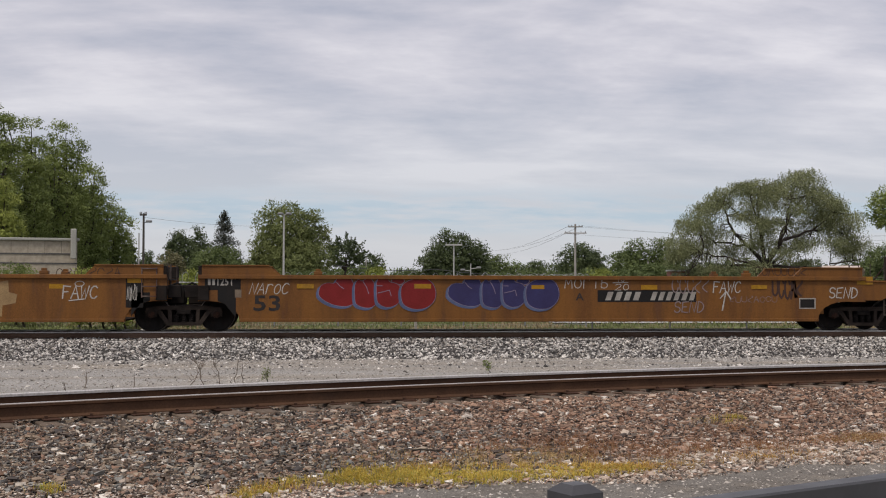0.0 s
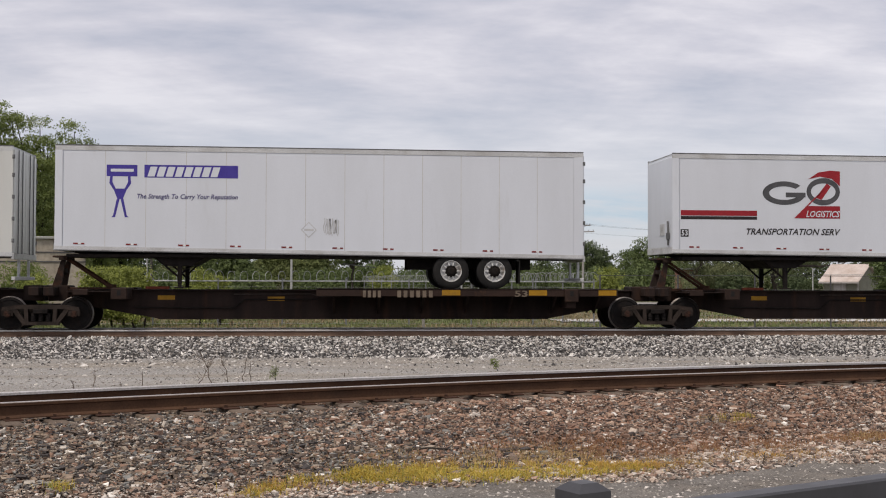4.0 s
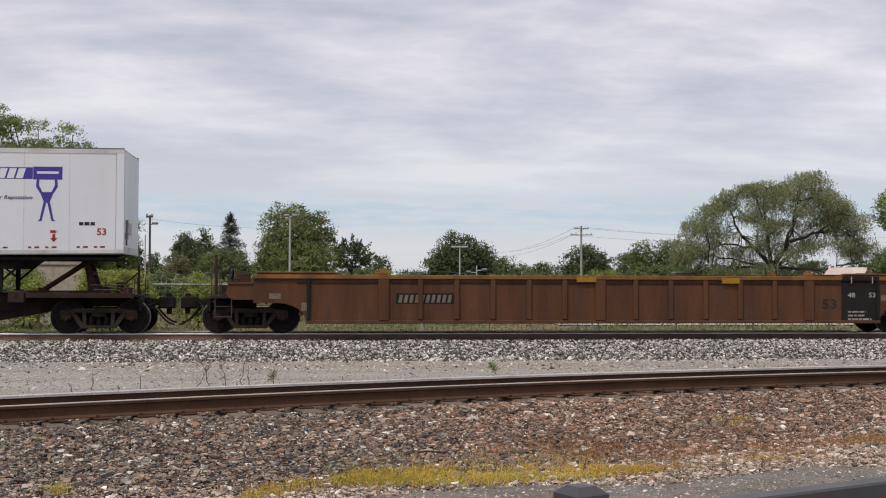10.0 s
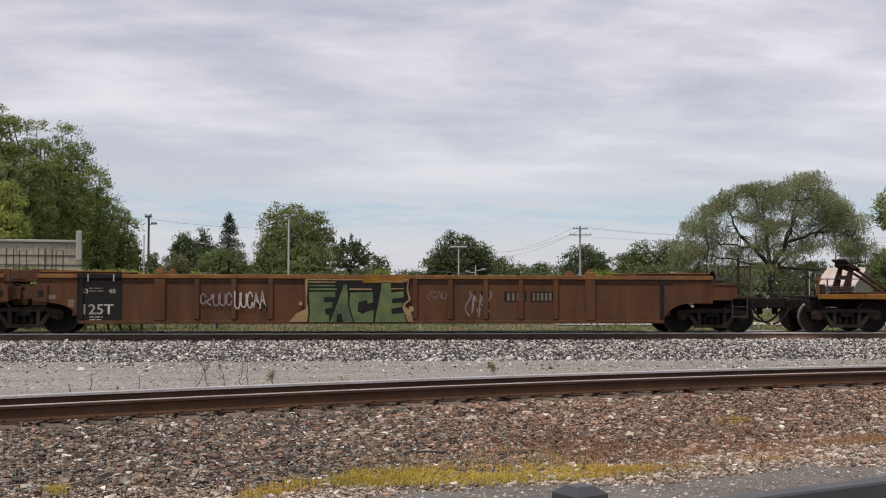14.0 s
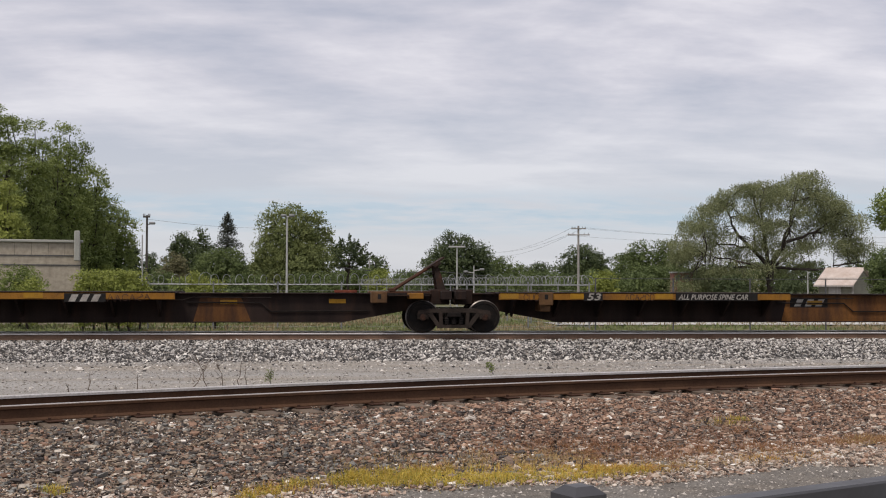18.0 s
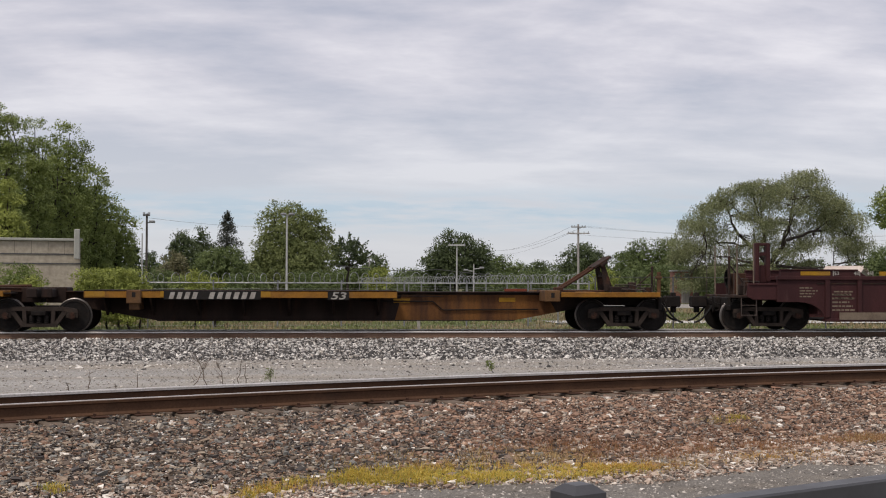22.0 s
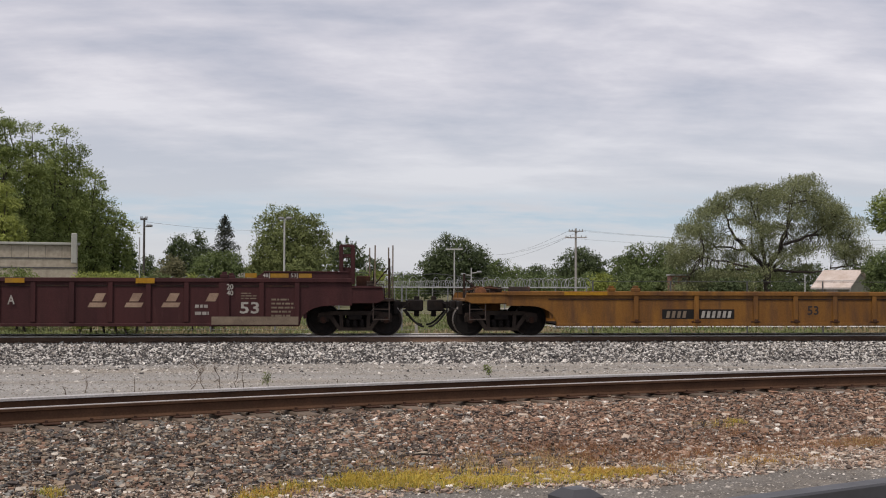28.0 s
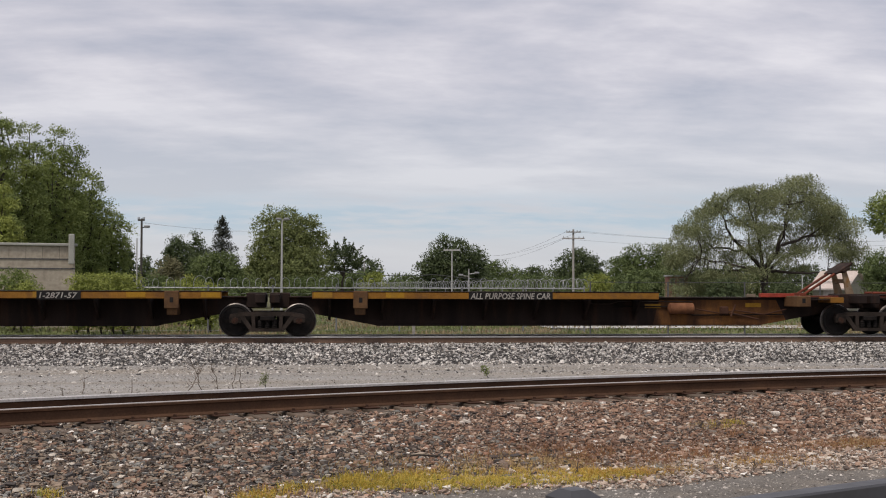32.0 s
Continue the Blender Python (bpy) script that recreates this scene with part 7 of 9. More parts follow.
sb_ = thing("security_fence", "chain-link yard fence with razor wire running back from the corner", "fence", at=pose(fxb, fy, GZ, 0, 0, math.degrees(math.atan2(bye - fy, bxe - fxb))))
ln_ = math.hypot(bxe - fxb, bye - fy)
for i in range(15):
    part("post", Build().tube((ln_ * i / 14, 0, -0.1), (ln_ * i / 14, 0, 1.98), 0.035, 8), M["galv"], sb_)
for z in (1.86, 1.62, 0.95, 0.1):
    part("rail" if z > 1.8 else "wire", Build().tube((0, 0, z), (ln_, 0, z), 0.03 if z > 1.8 else 0.006, 5), M["razor"] if z > 1.8 else M["galv"], sb_)
part("razor_coil", coil(0, ln_, 1.93, 0.36, 0.60, 0, 4), M["razor"], sb_, "coil of razor wire")

# plain chain-link fence along the right part
lf = thing("chain_fence", "low chain-link fence with thin dark posts", "fence", at=pose(0, 44.0, GZ))
x = 44.0 * math.tan(radians(bearing(1057)))
x_end = 44.0 * math.tan(radians(bearing(1750)))
xs_ = []
while x < x_end:
    xs_.append(x)
    x += 3.02
for x in xs_:
    part("post", Build().tube((x, 0, -0.1), (x, 0, 2.14), 0.03, 7), M["wire"], lf)
part("rail", Build().tube((xs_[0], 0, 2.12), (xs_[-1], 0, 2.12), 0.011, 5), M["wire"], lf)
for z in (0.1, 0.6, 1.1, 1.6):
    part("wire", Build().tube((xs_[0], 0, z), (xs_[-1], 0, z), 0.004, 4), M["galv"], lf)

# far lane and yard
setting("far_lot", grid_sheet([16 + 4 * i for i in range(14)], [88, 92, 98, 104], lambda x, y: GZ + 0.02), M["gravel"], "pale concrete lot beyond the lane")
setting("far_lane", grid_sheet([11 + 4 * i for i in range(30)], [53.6, 55, 57.2], lambda x, y: GZ + 0.05), M["road"], "pale concrete lane behind the tracks")
mk = thing("marker_post", "short white marker post with an orange foot", "post", at=pose(40.2 * math.tan(radians(bearing(745))), 40.2, GZ))
part("shaft", Build().box(-0.05, 0.05, -0.03, 0.03, 0, 0.62, 0.01), M["white_mark"], mk)
part("foot", Build().box(-0.055, 0.055, -0.035, 0.035, 0, 0.12, 0.008), M["hitch_or"], mk)


# ---- plants on the ground ----
M["straw"] = leaf_material("dry_straw_grass", (0.34, 0.235, 0.10), (0.52, 0.38, 0.18))
M["yellow_grass"] = leaf_material("yellow_green_grass", (0.41, 0.295, 0.042), (0.63, 0.475, 0.10))
M["fresh_grass"] = leaf_material("fresh_green_grass", (0.20, 0.235, 0.045), (0.36, 0.38, 0.10))
M["gold_grass"] = leaf_material("withering_golden_grass", (0.40, 0.225, 0.050), (0.58, 0.36, 0.10))
M["weed_red"] = leaf_material("reddish_dry_weed", (0.24, 0.115, 0.060), (0.37, 0.20, 0.10))
M["field_grass"] = leaf_material("field_grass", (0.100, 0.135, 0.045), (0.225, 0.245, 0.100))
M["tan_grass"] = leaf_material("tan_tall_grass", (0.21, 0.165, 0.095), (0.34, 0.27, 0.155))


def blades(name, label, roots, height, width, mat, seed, lean=0.45):
    """Thin bent blades: three triangles each."""
    r_ = np.random.default_rng(seed)
    n = len(roots)
    h = height * r_.uniform(0.45, 1.25, n)
    a = r_.uniform(0, 6.283, n)
    l_ = np.abs(r_.normal(0, lean, n))
    d = np.stack([np.cos(a), np.sin(a), a * 0], 1)
    s = np.stack([-np.sin(a), np.cos(a), a * 0], 1) * (width * r_.uniform(0.6, 1.3, n))[:, None]
    up = np.array([0, 0, 1.0])
    mid = roots + up * (h * 0.6)[:, None] + d * (h * l_ * 0.35)[:, None]
    tip = roots + up * (h * (1 - 0.25 * l_))[:, None] + d * (h * l_)[:, None]
    v = np.stack([roots - s, roots + s, mid + s * 0.7, mid - s * 0.7, tip], 1).reshape(-1, 3)
    o = 5 * np.arange(n)[:, None]
    f = np.concatenate([o + np.array(q) for q in ((0, 1, 2), (0, 2, 3), (3, 2, 4))], 1).reshape(-1, 3)
    return tagged(new(name, raw_mesh(name, v, f, mat)), label, "grass", kind="stuff")


rg = np.random.default_rng(12)


def spot(px, py):
    """A place on the low ground by its bearing and depression."""
    d = (1.40 - GZ) * 2100 / (py - 503)
    a = radians(bearing(px))
    return d * math.sin(a) / math.cos(a - radians(6)), d * math.cos(a) / math.cos(a - radians(6))


def patches(n, spots, gaps=0.25):
    """Grass roots in uneven patches: (bearing, depression, half length, half depth, share)."""
    out, w = [], np.array([q[4] for q in spots])
    w = w / w.sum()
    while len(out) < n:
        px, py, rx, ry, _ = spots[rg.choice(len(spots), p=w)]
        x0, y0 = spot(px, py)
        x, y = x0 + rg.normal(0, 0.5) * rx, y0 + rg.normal(0, 0.5) * ry
        y += 0.22 * (x - x0)
        if 0.9 * noise.noise((x * 2.0, y * 2.0, 2.0)) + 0.9 * noise.noise((x * 6.5, y * 6.5, 7.0)) < rg.uniform(-0.5, gaps):
            continue
        out.append((x, y, bed_height(x, y) - 0.012))
    return np.array(out)


GREEN = ((655, 853, 0.36, 0.34, 2.0), (720, 851, 0.5, 0.36, 3.2), (790, 849, 0.5, 0.36, 3.4), (860, 846, 0.5, 0.38, 3.0), (930, 843, 0.45, 0.34, 2.0), (1030, 839, 0.36, 0.34, 2.6), (1095, 836, 0.36, 0.30, 1.6), (470, 878, 0.36, 0.25, 1.2), (525, 864, 0.2, 0.14, 0.35), (98, 885, 0.12, 0.14, 0.35), (1298, 762, 0.22, 0.16, 0.25))
STRAW = ((700, 830, 0.7, 0.4, 1.0), (860, 824, 0.9, 0.5, 1.6), (1000, 816, 0.8, 0.6, 2.0), (1090, 832, 0.6, 0.4, 2.4), (1180, 826, 0.7, 0.4, 2.2), (1260, 820, 0.8, 0.4, 1.8), (1340, 808, 0.8, 0.5, 1.4), (1430, 806, 0.9, 0.5, 1.6), (1530, 782, 0.6, 0.30, 2.4), (1290, 765, 0.5, 0.3, 0.5), (560, 862, 0.5, 0.25, 0.5))
RUST = ((900, 806, 0.7, 0.5, 1.0), (1020, 800, 0.5, 0.5, 1.8), (1085, 808, 0.5, 0.5, 2.0), (1150, 810, 0.7, 0.5, 1.0), (1260, 798, 0.8, 0.5, 2.0), (1340, 796, 0.7, 0.45, 2.0), (1410, 804, 0.7, 0.4, 1.4), (1520, 782, 0.7, 0.28, 3.0), (760, 826, 0.8, 0.4, 0.6), (1320, 774, 0.6, 0.3, 0.8))
GOLD = ((1080, 833, 0.45, 0.34, 2.4), (1030, 835, 0.4, 0.34, 1.6), (1150, 831, 0.5, 0.3, 1.2), (900, 838, 0.6, 0.36, 1.0), (760, 843, 0.7, 0.36, 1.0), (480, 874, 0.4, 0.25, 0.6), (1370, 812, 0.6, 0.3, 0.6))
blades("grass_strip", "yellow-green grass along the foot of the ballast", patches(10500, GREEN, 0.7), 0.085, 0.0036, M["yellow_grass"], 1, 1.15)
blades("green_strip", "fresh green grass blades among the yellow ones", patches(3600, GREEN, 0.7), 0.075, 0.0036, M["fresh_grass"], 14, 1.0)
blades("straw_strip", "dry straw grass along the foot of the ballast", patches(12000, STRAW, 0.45), 0.055, 0.003, M["straw"], 2, 1.2)
blades("red_weeds", "reddish dry weeds in the ballast", patches(9500, RUST, 0.45), 0.06, 0.003, M["weed_red"], 5, 0.9)
blades("golden_grass", "withering golden grass at the edge of the green strip", patches(4200, GOLD, 0.6), 0.085, 0.0034, M["gold_grass"], 19, 1.1)

# sparse tall grass behind the far track
n = 30000
gx_ = rg.uniform(-18, 30, n)
gy_ = 38.2 + 20.0 * rg.beta(1.0, 1.6, n)
keep = np.array([noise.noise((x * 0.25, y * 0.35, 4.0)) > -0.18 + 0.02 * max(0.0, x) for x, y in zip(gx_, gy_)])
blades("field_grass", "rough green grass behind the tracks", np.stack([gx_, gy_, gx_ * 0 + GZ - 0.02], 1)[keep], 0.13, 0.020, M["field_grass"], 6, 0.9)
keep2 = np.array([noise.noise((x * 0.3, y * 0.3, 14.0)) > 0.14 for x, y in zip(gx_, gy_)])
blades("tan_grass", "dry tan grass behind the tracks", (np.stack([gx_, gy_, gx_ * 0 + GZ - 0.02], 1) + rg.normal(0, 0.1, (n, 3)) * np.array([1, 1, 0]))[keep2], 0.15, 0.014, M["tan_grass"], 7, 0.9)


nw = 26000
wx_ = rg.uniform(-22, 44, nw)
wy_ = rg.uniform(46, 82, nw)
wk = np.array([noise.noise((x * 0.18, y * 0.10, 24.0)) > -0.12 for x, y in zip(wx_, wy_)])
wk &= ~((wy_ > 53.0) & (wy_ < 57.6) & (wx_ > 10))
wr = np.stack([wx_, wy_, wx_ * 0 + GZ - 0.02], 1)
blades("far_weeds", "patchy green weeds across the far yard", wr[wk], 0.19, 0.035, M["field_grass"], 8, 0.7)
blades("far_straw", "patchy dry grass across the far yard", wr[~wk], 0.19, 0.03, M["tan_grass"], 9, 0.7)


def weed(px, py, height, seed, twigs=5, mat="weed_red", leaf=None, lean=0.25, label="thin dry brown weed stalk"):
    """A single stalk with side twigs on the gravel."""
    r_ = np.random.default_rng(seed)
    a = radians(bearing(px))
    d = (1.40 - GZ) * 2100 / (py - 503)
    x, y = d * math.sin(a), d * math.cos(a)
    ob = thing("weed", label, "plant", "weeds on the gravel", pose(x, y, GZ))
    b = Build()
    top = Vector((r_.normal(0, lean) * height, 0, height))
    limb(b, (0, 0, -0.02), top, 0.009, 0.004, r_, 0.15, 4)
    ends = []
    for i in range(twigs):
        p = Vector((0, 0, 0)).lerp(top, r_.uniform(0.2, 0.95))
        q = p + Vector((r_.normal(0, 0.22), r_.normal(0, 0.15), r_.uniform(0.05, 0.28))) * height
        limb(b, p, q, 0.0045, 0.002, r_, 0.2, 3)
        ends.append(q)
    part("stalk", b, M["tie"] if not leaf else M["bark"], ob)
    if leaf:
        c = np.array([list(e) for e in ends for _ in range(14)]) + r_.normal(0, 0.05 * height + 0.02, (14 * len(ends), 3))
        part("leaves", leaf_mesh("leaves", c, r_.normal(0, 1, c.shape), 0.026, LEAF["mid"] if leaf == "g" else LEAF["willow"], r_), None, ob)
    return ob


weed(248, 686, 0.28, 1, 0, lean=0.05, label="short broken dark stake in the gravel")
weed(163, 684, 0.30, 2, 4)
weed(428, 680, 0.45, 3, 2, lean=0.06, label="dark bare stalk in the gravel")
weed(441, 680, 0.36, 4, 2, lean=0.06, label="dark bare stalk in the gravel")
weed(375, 685, 0.62, 5, 12, lean=0.5, label="bare dry branching weed on the gravel")
weed(345, 683, 0.45, 6, 9, lean=0.6, label="bare dry branching weed on the gravel")
weed(400, 683, 0.5, 16, 8, lean=0.4, label="bare dry branching weed on the gravel")
weed(484, 680, 0.22, 7, 9, leaf="y", label="small yellowing weed on the gravel")
weed(878, 662, 0.2, 8, 10, leaf="g", label="small green leafy weed on the gravel")
weed(212, 688, 0.12, 9, 6)
weed(130, 690, 0.14, 10, 6)
weed(606, 672, 0.07, 11, 3)
weed(1250, 640, 0.08, 12, 3)
weed(1030, 835, 0.16, 13, 7, lean=0.1, label="reddish dry weed at the foot of the ballast")
weed(1345, 818, 0.14, 14, 7, lean=0.1, label="reddish dry weed at the foot of the ballast")
wx, wy = 1.15, 12.65
stick = tagged(new("stick", Build().path([(wx - 0.22, wy, -0.40), (wx, wy + 0.03, -0.385), (wx + 0.24, wy + 0.0, -0.40)], 0.011, 6).mesh("stick", M["bark"])), "dark fallen stick lying on the ballast", "stick")


# ---- markings ----
M.update(
    spray_white=material("white_spray_paint", (0.46, 0.445, 0.42), (0.34, 0.315, 0.285), 4, 0.6, bump=0.0),
    spray_grey=material("grey_spray_paint", (0.24, 0.20, 0.205), (0.17, 0.13, 0.13), 4, 0.6, bump=0.0),
    spray_dark=material("dark_spray_paint", (0.045, 0.026, 0.022), (0.06, 0.034, 0.026), 4, 0.6, bump=0.0),
    spray_cream=material("cream_spray_paint", (0.31, 0.215, 0.105), (0.23, 0.15, 0.075), 3, 0.6, bump=0.0),
    spray_red=material("red_spray_paint", (0.185, 0.016, 0.017), (0.15, 0.014, 0.014), 2, 0.55, bump=0.0),
    spray_purple=material("violet_spray_paint", (0.036, 0.034, 0.105), (0.032, 0.028, 0.085), 2, 0.55, bump=0.0),
    spray_blue=material("blue_spray_paint", (0.095, 0.120, 0.215), (0.070, 0.088, 0.16), 2, 0.55, bump=0.0),
    spray_pale=material("pale_outline_paint", (0.24, 0.19, 0.26), (0.18, 0.14, 0.19), 2, 0.55, bump=0.0),
    spray_green=material("green_spray_paint", (0.125, 0.160, 0.060), (0.055, 0.088, 0.050), 1.6, 0.6, bump=0.0),
    grey_mark=material("dark_grey_vinyl", (0.09, 0.09, 0.095), None, 3, 0.5, bump=0.0),
    grey_purple=material("violet_grey_vinyl", (0.10, 0.09, 0.20), None, 3, 0.5, bump=0.0),
    smudge=material("grey_smudge", (0.40, 0.40, 0.40), (0.52, 0.52, 0.52), 5, 0.7, bump=0.0),
)


def flat_shape(ob, name, outline, y, mat, parent=None):
    """A thin film of paint or vinyl in the side's plane."""
    return part(name, Build().plate(outline, y, y + 0.002), mat, parent or ob)


def panel(ob, name, x0, x1, z0, z1, y, mat):
    return flat_shape(ob, name, [(x0, z0), (x1, z0), (x1, z1), (x0, z1)], y, mat)


def sill_patch(ob, x0, x1, z1, L, mat):
    """The tapered centre sill's orange where open; platform shade is in its dark colour."""
    knots = [(0.55, 0.78), (1.15, 0.66), (3.1, 0.305), (L - 3.1, 0.305), (L - 1.15, 0.66), (L - 0.55, 0.78)]
    low = lambda x: float(np.interp(x, [k[0] for k in knots], [k[1] for k in knots]))
    xs_ = [x0] + [k[0] for k in knots if x0 < k[0] < x1] + [x1]
    flat_shape(ob, "repainted_sill", [(x, low(x)) for x in xs_] + [(x1 - 0.3, z1), (x0 + 0.2, z1)], -0.362, mat)


def lettering(ob, words, x0, x1, z0, z1, y, mat, shear=0):
    cu = bpy.data.curves.new("lettering", "FONT")
    cu.body, cu.shear, cu.offset = words, shear, 0.018
    cu.resolution_u = 2
    tmp = new("lettering_form", cu)
    me = bpy.data.meshes.new_from_object(tmp)
    bpy.data.objects.remove(tmp)
    co = np.empty(len(me.vertices) * 3)
    me.vertices.foreach_get("co", co)
    co = co.reshape(-1, 3)
    lo, hi = co.min(0), co.max(0)
    co2 = np.stack([x0 + (co[:, 0] - lo[0]) / (hi[0] - lo[0]) * (x1 - x0), np.full(len(co), y), z0 + (co[:, 1] - lo[1]) / (hi[1] - lo[1]) * (z1 - z0)], 1)
    me.vertices.foreach_set("co", co2.ravel())
    me.materials.clear()
    me.materials.append(mat)
    me.update()
    return part("lettering", me, None, ob)


def char_bars(ob, x0, x1, z0, z1, y, n, mat, shear=0.0, fill=0.6):
    """Plain slanted bars in place of characters."""
    w, s = (x1 - x0) / n, shear * (z1 - z0) / 2
    for i in range(n):
        a, c = x0 + w * (i + (1 - fill) / 2), x0 + w * (i + (1 + fill) / 2)
        part("mark", Build().plate([(a - s, z0), (c - s, z0), (c + s, z1), (a + s, z1)], y, y + 0.002), mat, ob)


def small_print(ob, x0, x1, z0, z1, y, n, mat):
    b, r_ = Build(), random.Random(int(x0 * 100) + n)
    h = (z1 - z0) / (2 * n - 1)
    for i in range(n):
        x, zz = x0, z1 - h * (2 * i + 1)
        end = x0 + (x1 - x0) * r_.uniform(0.6, 1.0)
        while x < end:
            w = r_.uniform(0.06, 0.2)
            b.plate([(x, zz), (min(x + w, end), zz), (min(x + w, end), zz + h * 0.9), (x, zz + h * 0.9)], y, y + 0.002)
            x += w + 0.03
    return part("small_print", b, mat, ob)


def stroke(b, pts_, w, y):
    """A ribbon of even width along the points, in the side's plane."""
    n, left, right = len(pts_), [], []
    for i, (px, pz) in enumerate(pts_):
        d0 = Vector(pts_[i]) - Vector(pts_[i - 1]) if i else Vector(pts_[1]) - Vector(pts_[0])
        d1 = Vector(pts_[i + 1]) - Vector(pts_[i]) if i < n - 1 else d0
        d0, d1 = d0.normalized(), d1.normalized()
        m_ = (d0 + d1).normalized() if (d0 + d1).length > 0.3 else d0
        k = w / 2 / max(0.55, m_.dot(d1))
        ex = m_ * (-w * 0.3 if i == 0 else w * 0.3 if i == n - 1 else 0.0)
        left.append((px - m_.y * k + ex.x, y, pz + m_.x * k + ex.y))
        right.append((px + m_.y * k + ex.x, y, pz - m_.x * k + ex.y))
    b.add(left + right, [(i, n + i, n + i + 1, i + 1) for i in range(n - 1)])


def curve(cx_, cz, rx, rz, a0, a1, n=9):
    return [(cx_ + rx * math.cos(radians(a0 + (a1 - a0) * i / n)), cz + rz * math.sin(radians(a0 + (a1 - a0) * i / n))) for i in range(n + 1)]


# letters as spray-can strokes in a unit box
GLYPH = {
    "F": [[(0.1, 0), (0.05, 1), (0.95, 0.95)], [(0.05, 0.52), (0.7, 0.55)]], "A": [[(0, 0), (0.45, 1), (0.95, 0)], [(0.15, 0.38), (0.8, 0.38)]],
    "W": [[(0, 1), (0.22, 0.05), (0.5, 0.75), (0.72, 0), (1, 1)]], "C": [curve(0.55, 0.5, 0.5, 0.5, 45, 320)], "N": [[(0, 0), (0.1, 1), (0.75, 0), (0.95, 1)]],
    "R": [[(0.1, 0), (0.1, 0.9)], [(0.1, 0.6)] + curve(0.5, 0.65, 0.4, 0.25, 150, 30)], "O": [curve(0.5, 0.45, 0.45, 0.45, 60, 430, 12)], "S": [curve(0.5, 0.75, 0.42, 0.25, 20, 250) + curve(0.5, 0.25, 0.42, 0.25, 90, -160)],
    "E": [[(0.9, 1), (0.05, 0.95), (0.05, 0.05), (0.9, 0)], [(0.05, 0.5), (0.7, 0.52)]], "D": [[(0.05, 0), (0.05, 1)] + curve(0.1, 0.5, 0.8, 0.5, 90, -90)], "L": [[(0.1, 1), (0.05, 0), (0.85, 0.05)]],
    "M": [[(0, 0), (0.1, 0.9), (0.42, 0.35), (0.8, 0.95), (0.95, 0)]], "I": [[(0.5, 0), (0.5, 0.62)], [(0.46, 0.85), (0.54, 0.9)]], "B": [[(0.1, 1), (0.1, 0.02)] + curve(0.4, 0.28, 0.45, 0.27, 210, 510, 10)],
    "1": [[(0.35, 0.8), (0.55, 1), (0.55, 0)]], "0": [curve(0.5, 0.5, 0.4, 0.5, 90, 450, 12)], "2": [curve(0.5, 0.72, 0.4, 0.28, 160, -30) + [(0.08, 0), (0.95, 0)]], "4": [[(0.3, 1), (0.2, 0.5), (0.85, 0.52)], [(0.7, 0.8), (0.65, 0.2)]], "5": [[(1, 0.95), (0.3, 0.95), (0.25, 0.6)] + curve(0.5, 0.3, 0.45, 0.32, 120, -150)], ".": [[(0.4, 0.02), (0.5, 0.06)]],
}


def tag(ob, words, x0, x1, z0, z1, y, mat, w, slant=0.12, rise=0.0):
    """Hand-sprayed letters."""
    b, cell = Build(), (x1 - x0) / len(words)
    for i, ch in enumerate(words):
        for j, line in enumerate(GLYPH.get(ch, [])):
            stroke(b, [(x0 + cell * (i + 0.06 + 0.86 * u) + slant * v * (z1 - z0), z0 + (z1 - z0) * v + rise * i) for u, v in line], w, y - 0.0011 * ((i + j) % 3))
    return part("spray_tag", b, mat, ob)


def scribble(ob, x0, x1, z0, z1, y, n, mat, w, seed):
    """Loose spray-can strokes, no letters."""
    r_, b = random.Random(seed), Build()
    cell = (x1 - x0) / n
    for i in range(n):
        cx_ = x0 + cell * (i + 0.5)
        kind = r_.choice("zous")
        h = (z1 - z0) * r_.uniform(0.75, 1.0)
        zl = z0 + (z1 - z0 - h) * r_.random()
        q = cell * 0.42
        if kind == "o":
            pts_ = [(cx_ + q * math.cos(a), zl + h / 2 + h / 2 * math.sin(a)) for a in [0.4 + 0.62 * j for j in range(10)]]
        elif kind == "u":
            pts_ = [(cx_ - q, zl + h)] + [(cx_ - q * math.cos(a), zl + h * 0.3 - h * 0.3 * math.sin(a)) for a in [0.5 * j for j in range(7)]] + [(cx_ + q, zl + h * 0.9)]
        elif kind == "z":
            pts_ = [(cx_ - q, zl), (cx_ - q * 0.1, zl + h), (cx_ + q, zl + h * 0.05)] + ([(cx_ + q * 0.2, zl + h * 0.5), (cx_ - q * 0.6, zl + h * 0.4)] if r_.random() < 0.5 else [])
        else:
            pts_ = [(cx_ + q * math.sin(a * 1.1 + 0.6), zl + h - h * a / 5.6) for a in [0.7 * j for j in range(9)]]
        stroke(b, pts_, w, y - 0.0012 * (i % 3))
    return part("spray_tag", b, mat, ob)


def oval(cx_, cz, rx, rz, n=26, bump_=0.0):
    return [(cx_ + rx * (1 + bump_ * math.sin(2 * a + 1)) * math.cos(a), cz + rz * math.sin(a)) for a in [2 * math.pi * i / n for i in range(n)]]


def smooth_loop(pts_, n=5):
    """A closed curve through the points."""
    out, k = [], len(pts_)
    for i in range(k):
        p0, p1, p2, p3 = (Vector(pts_[(i + d) % k]) for d in (-1, 0, 1, 2))
        for j in range(n):
            t = j / n
            q = 0.5 * (2 * p1 + (p2 - p0) * t + (2 * p0 - 5 * p1 + 4 * p2 - p3) * t * t + (3 * p1 - p0 - 3 * p2 + p3) * t ** 3)
            out.append((q.x, q.y))
    return out


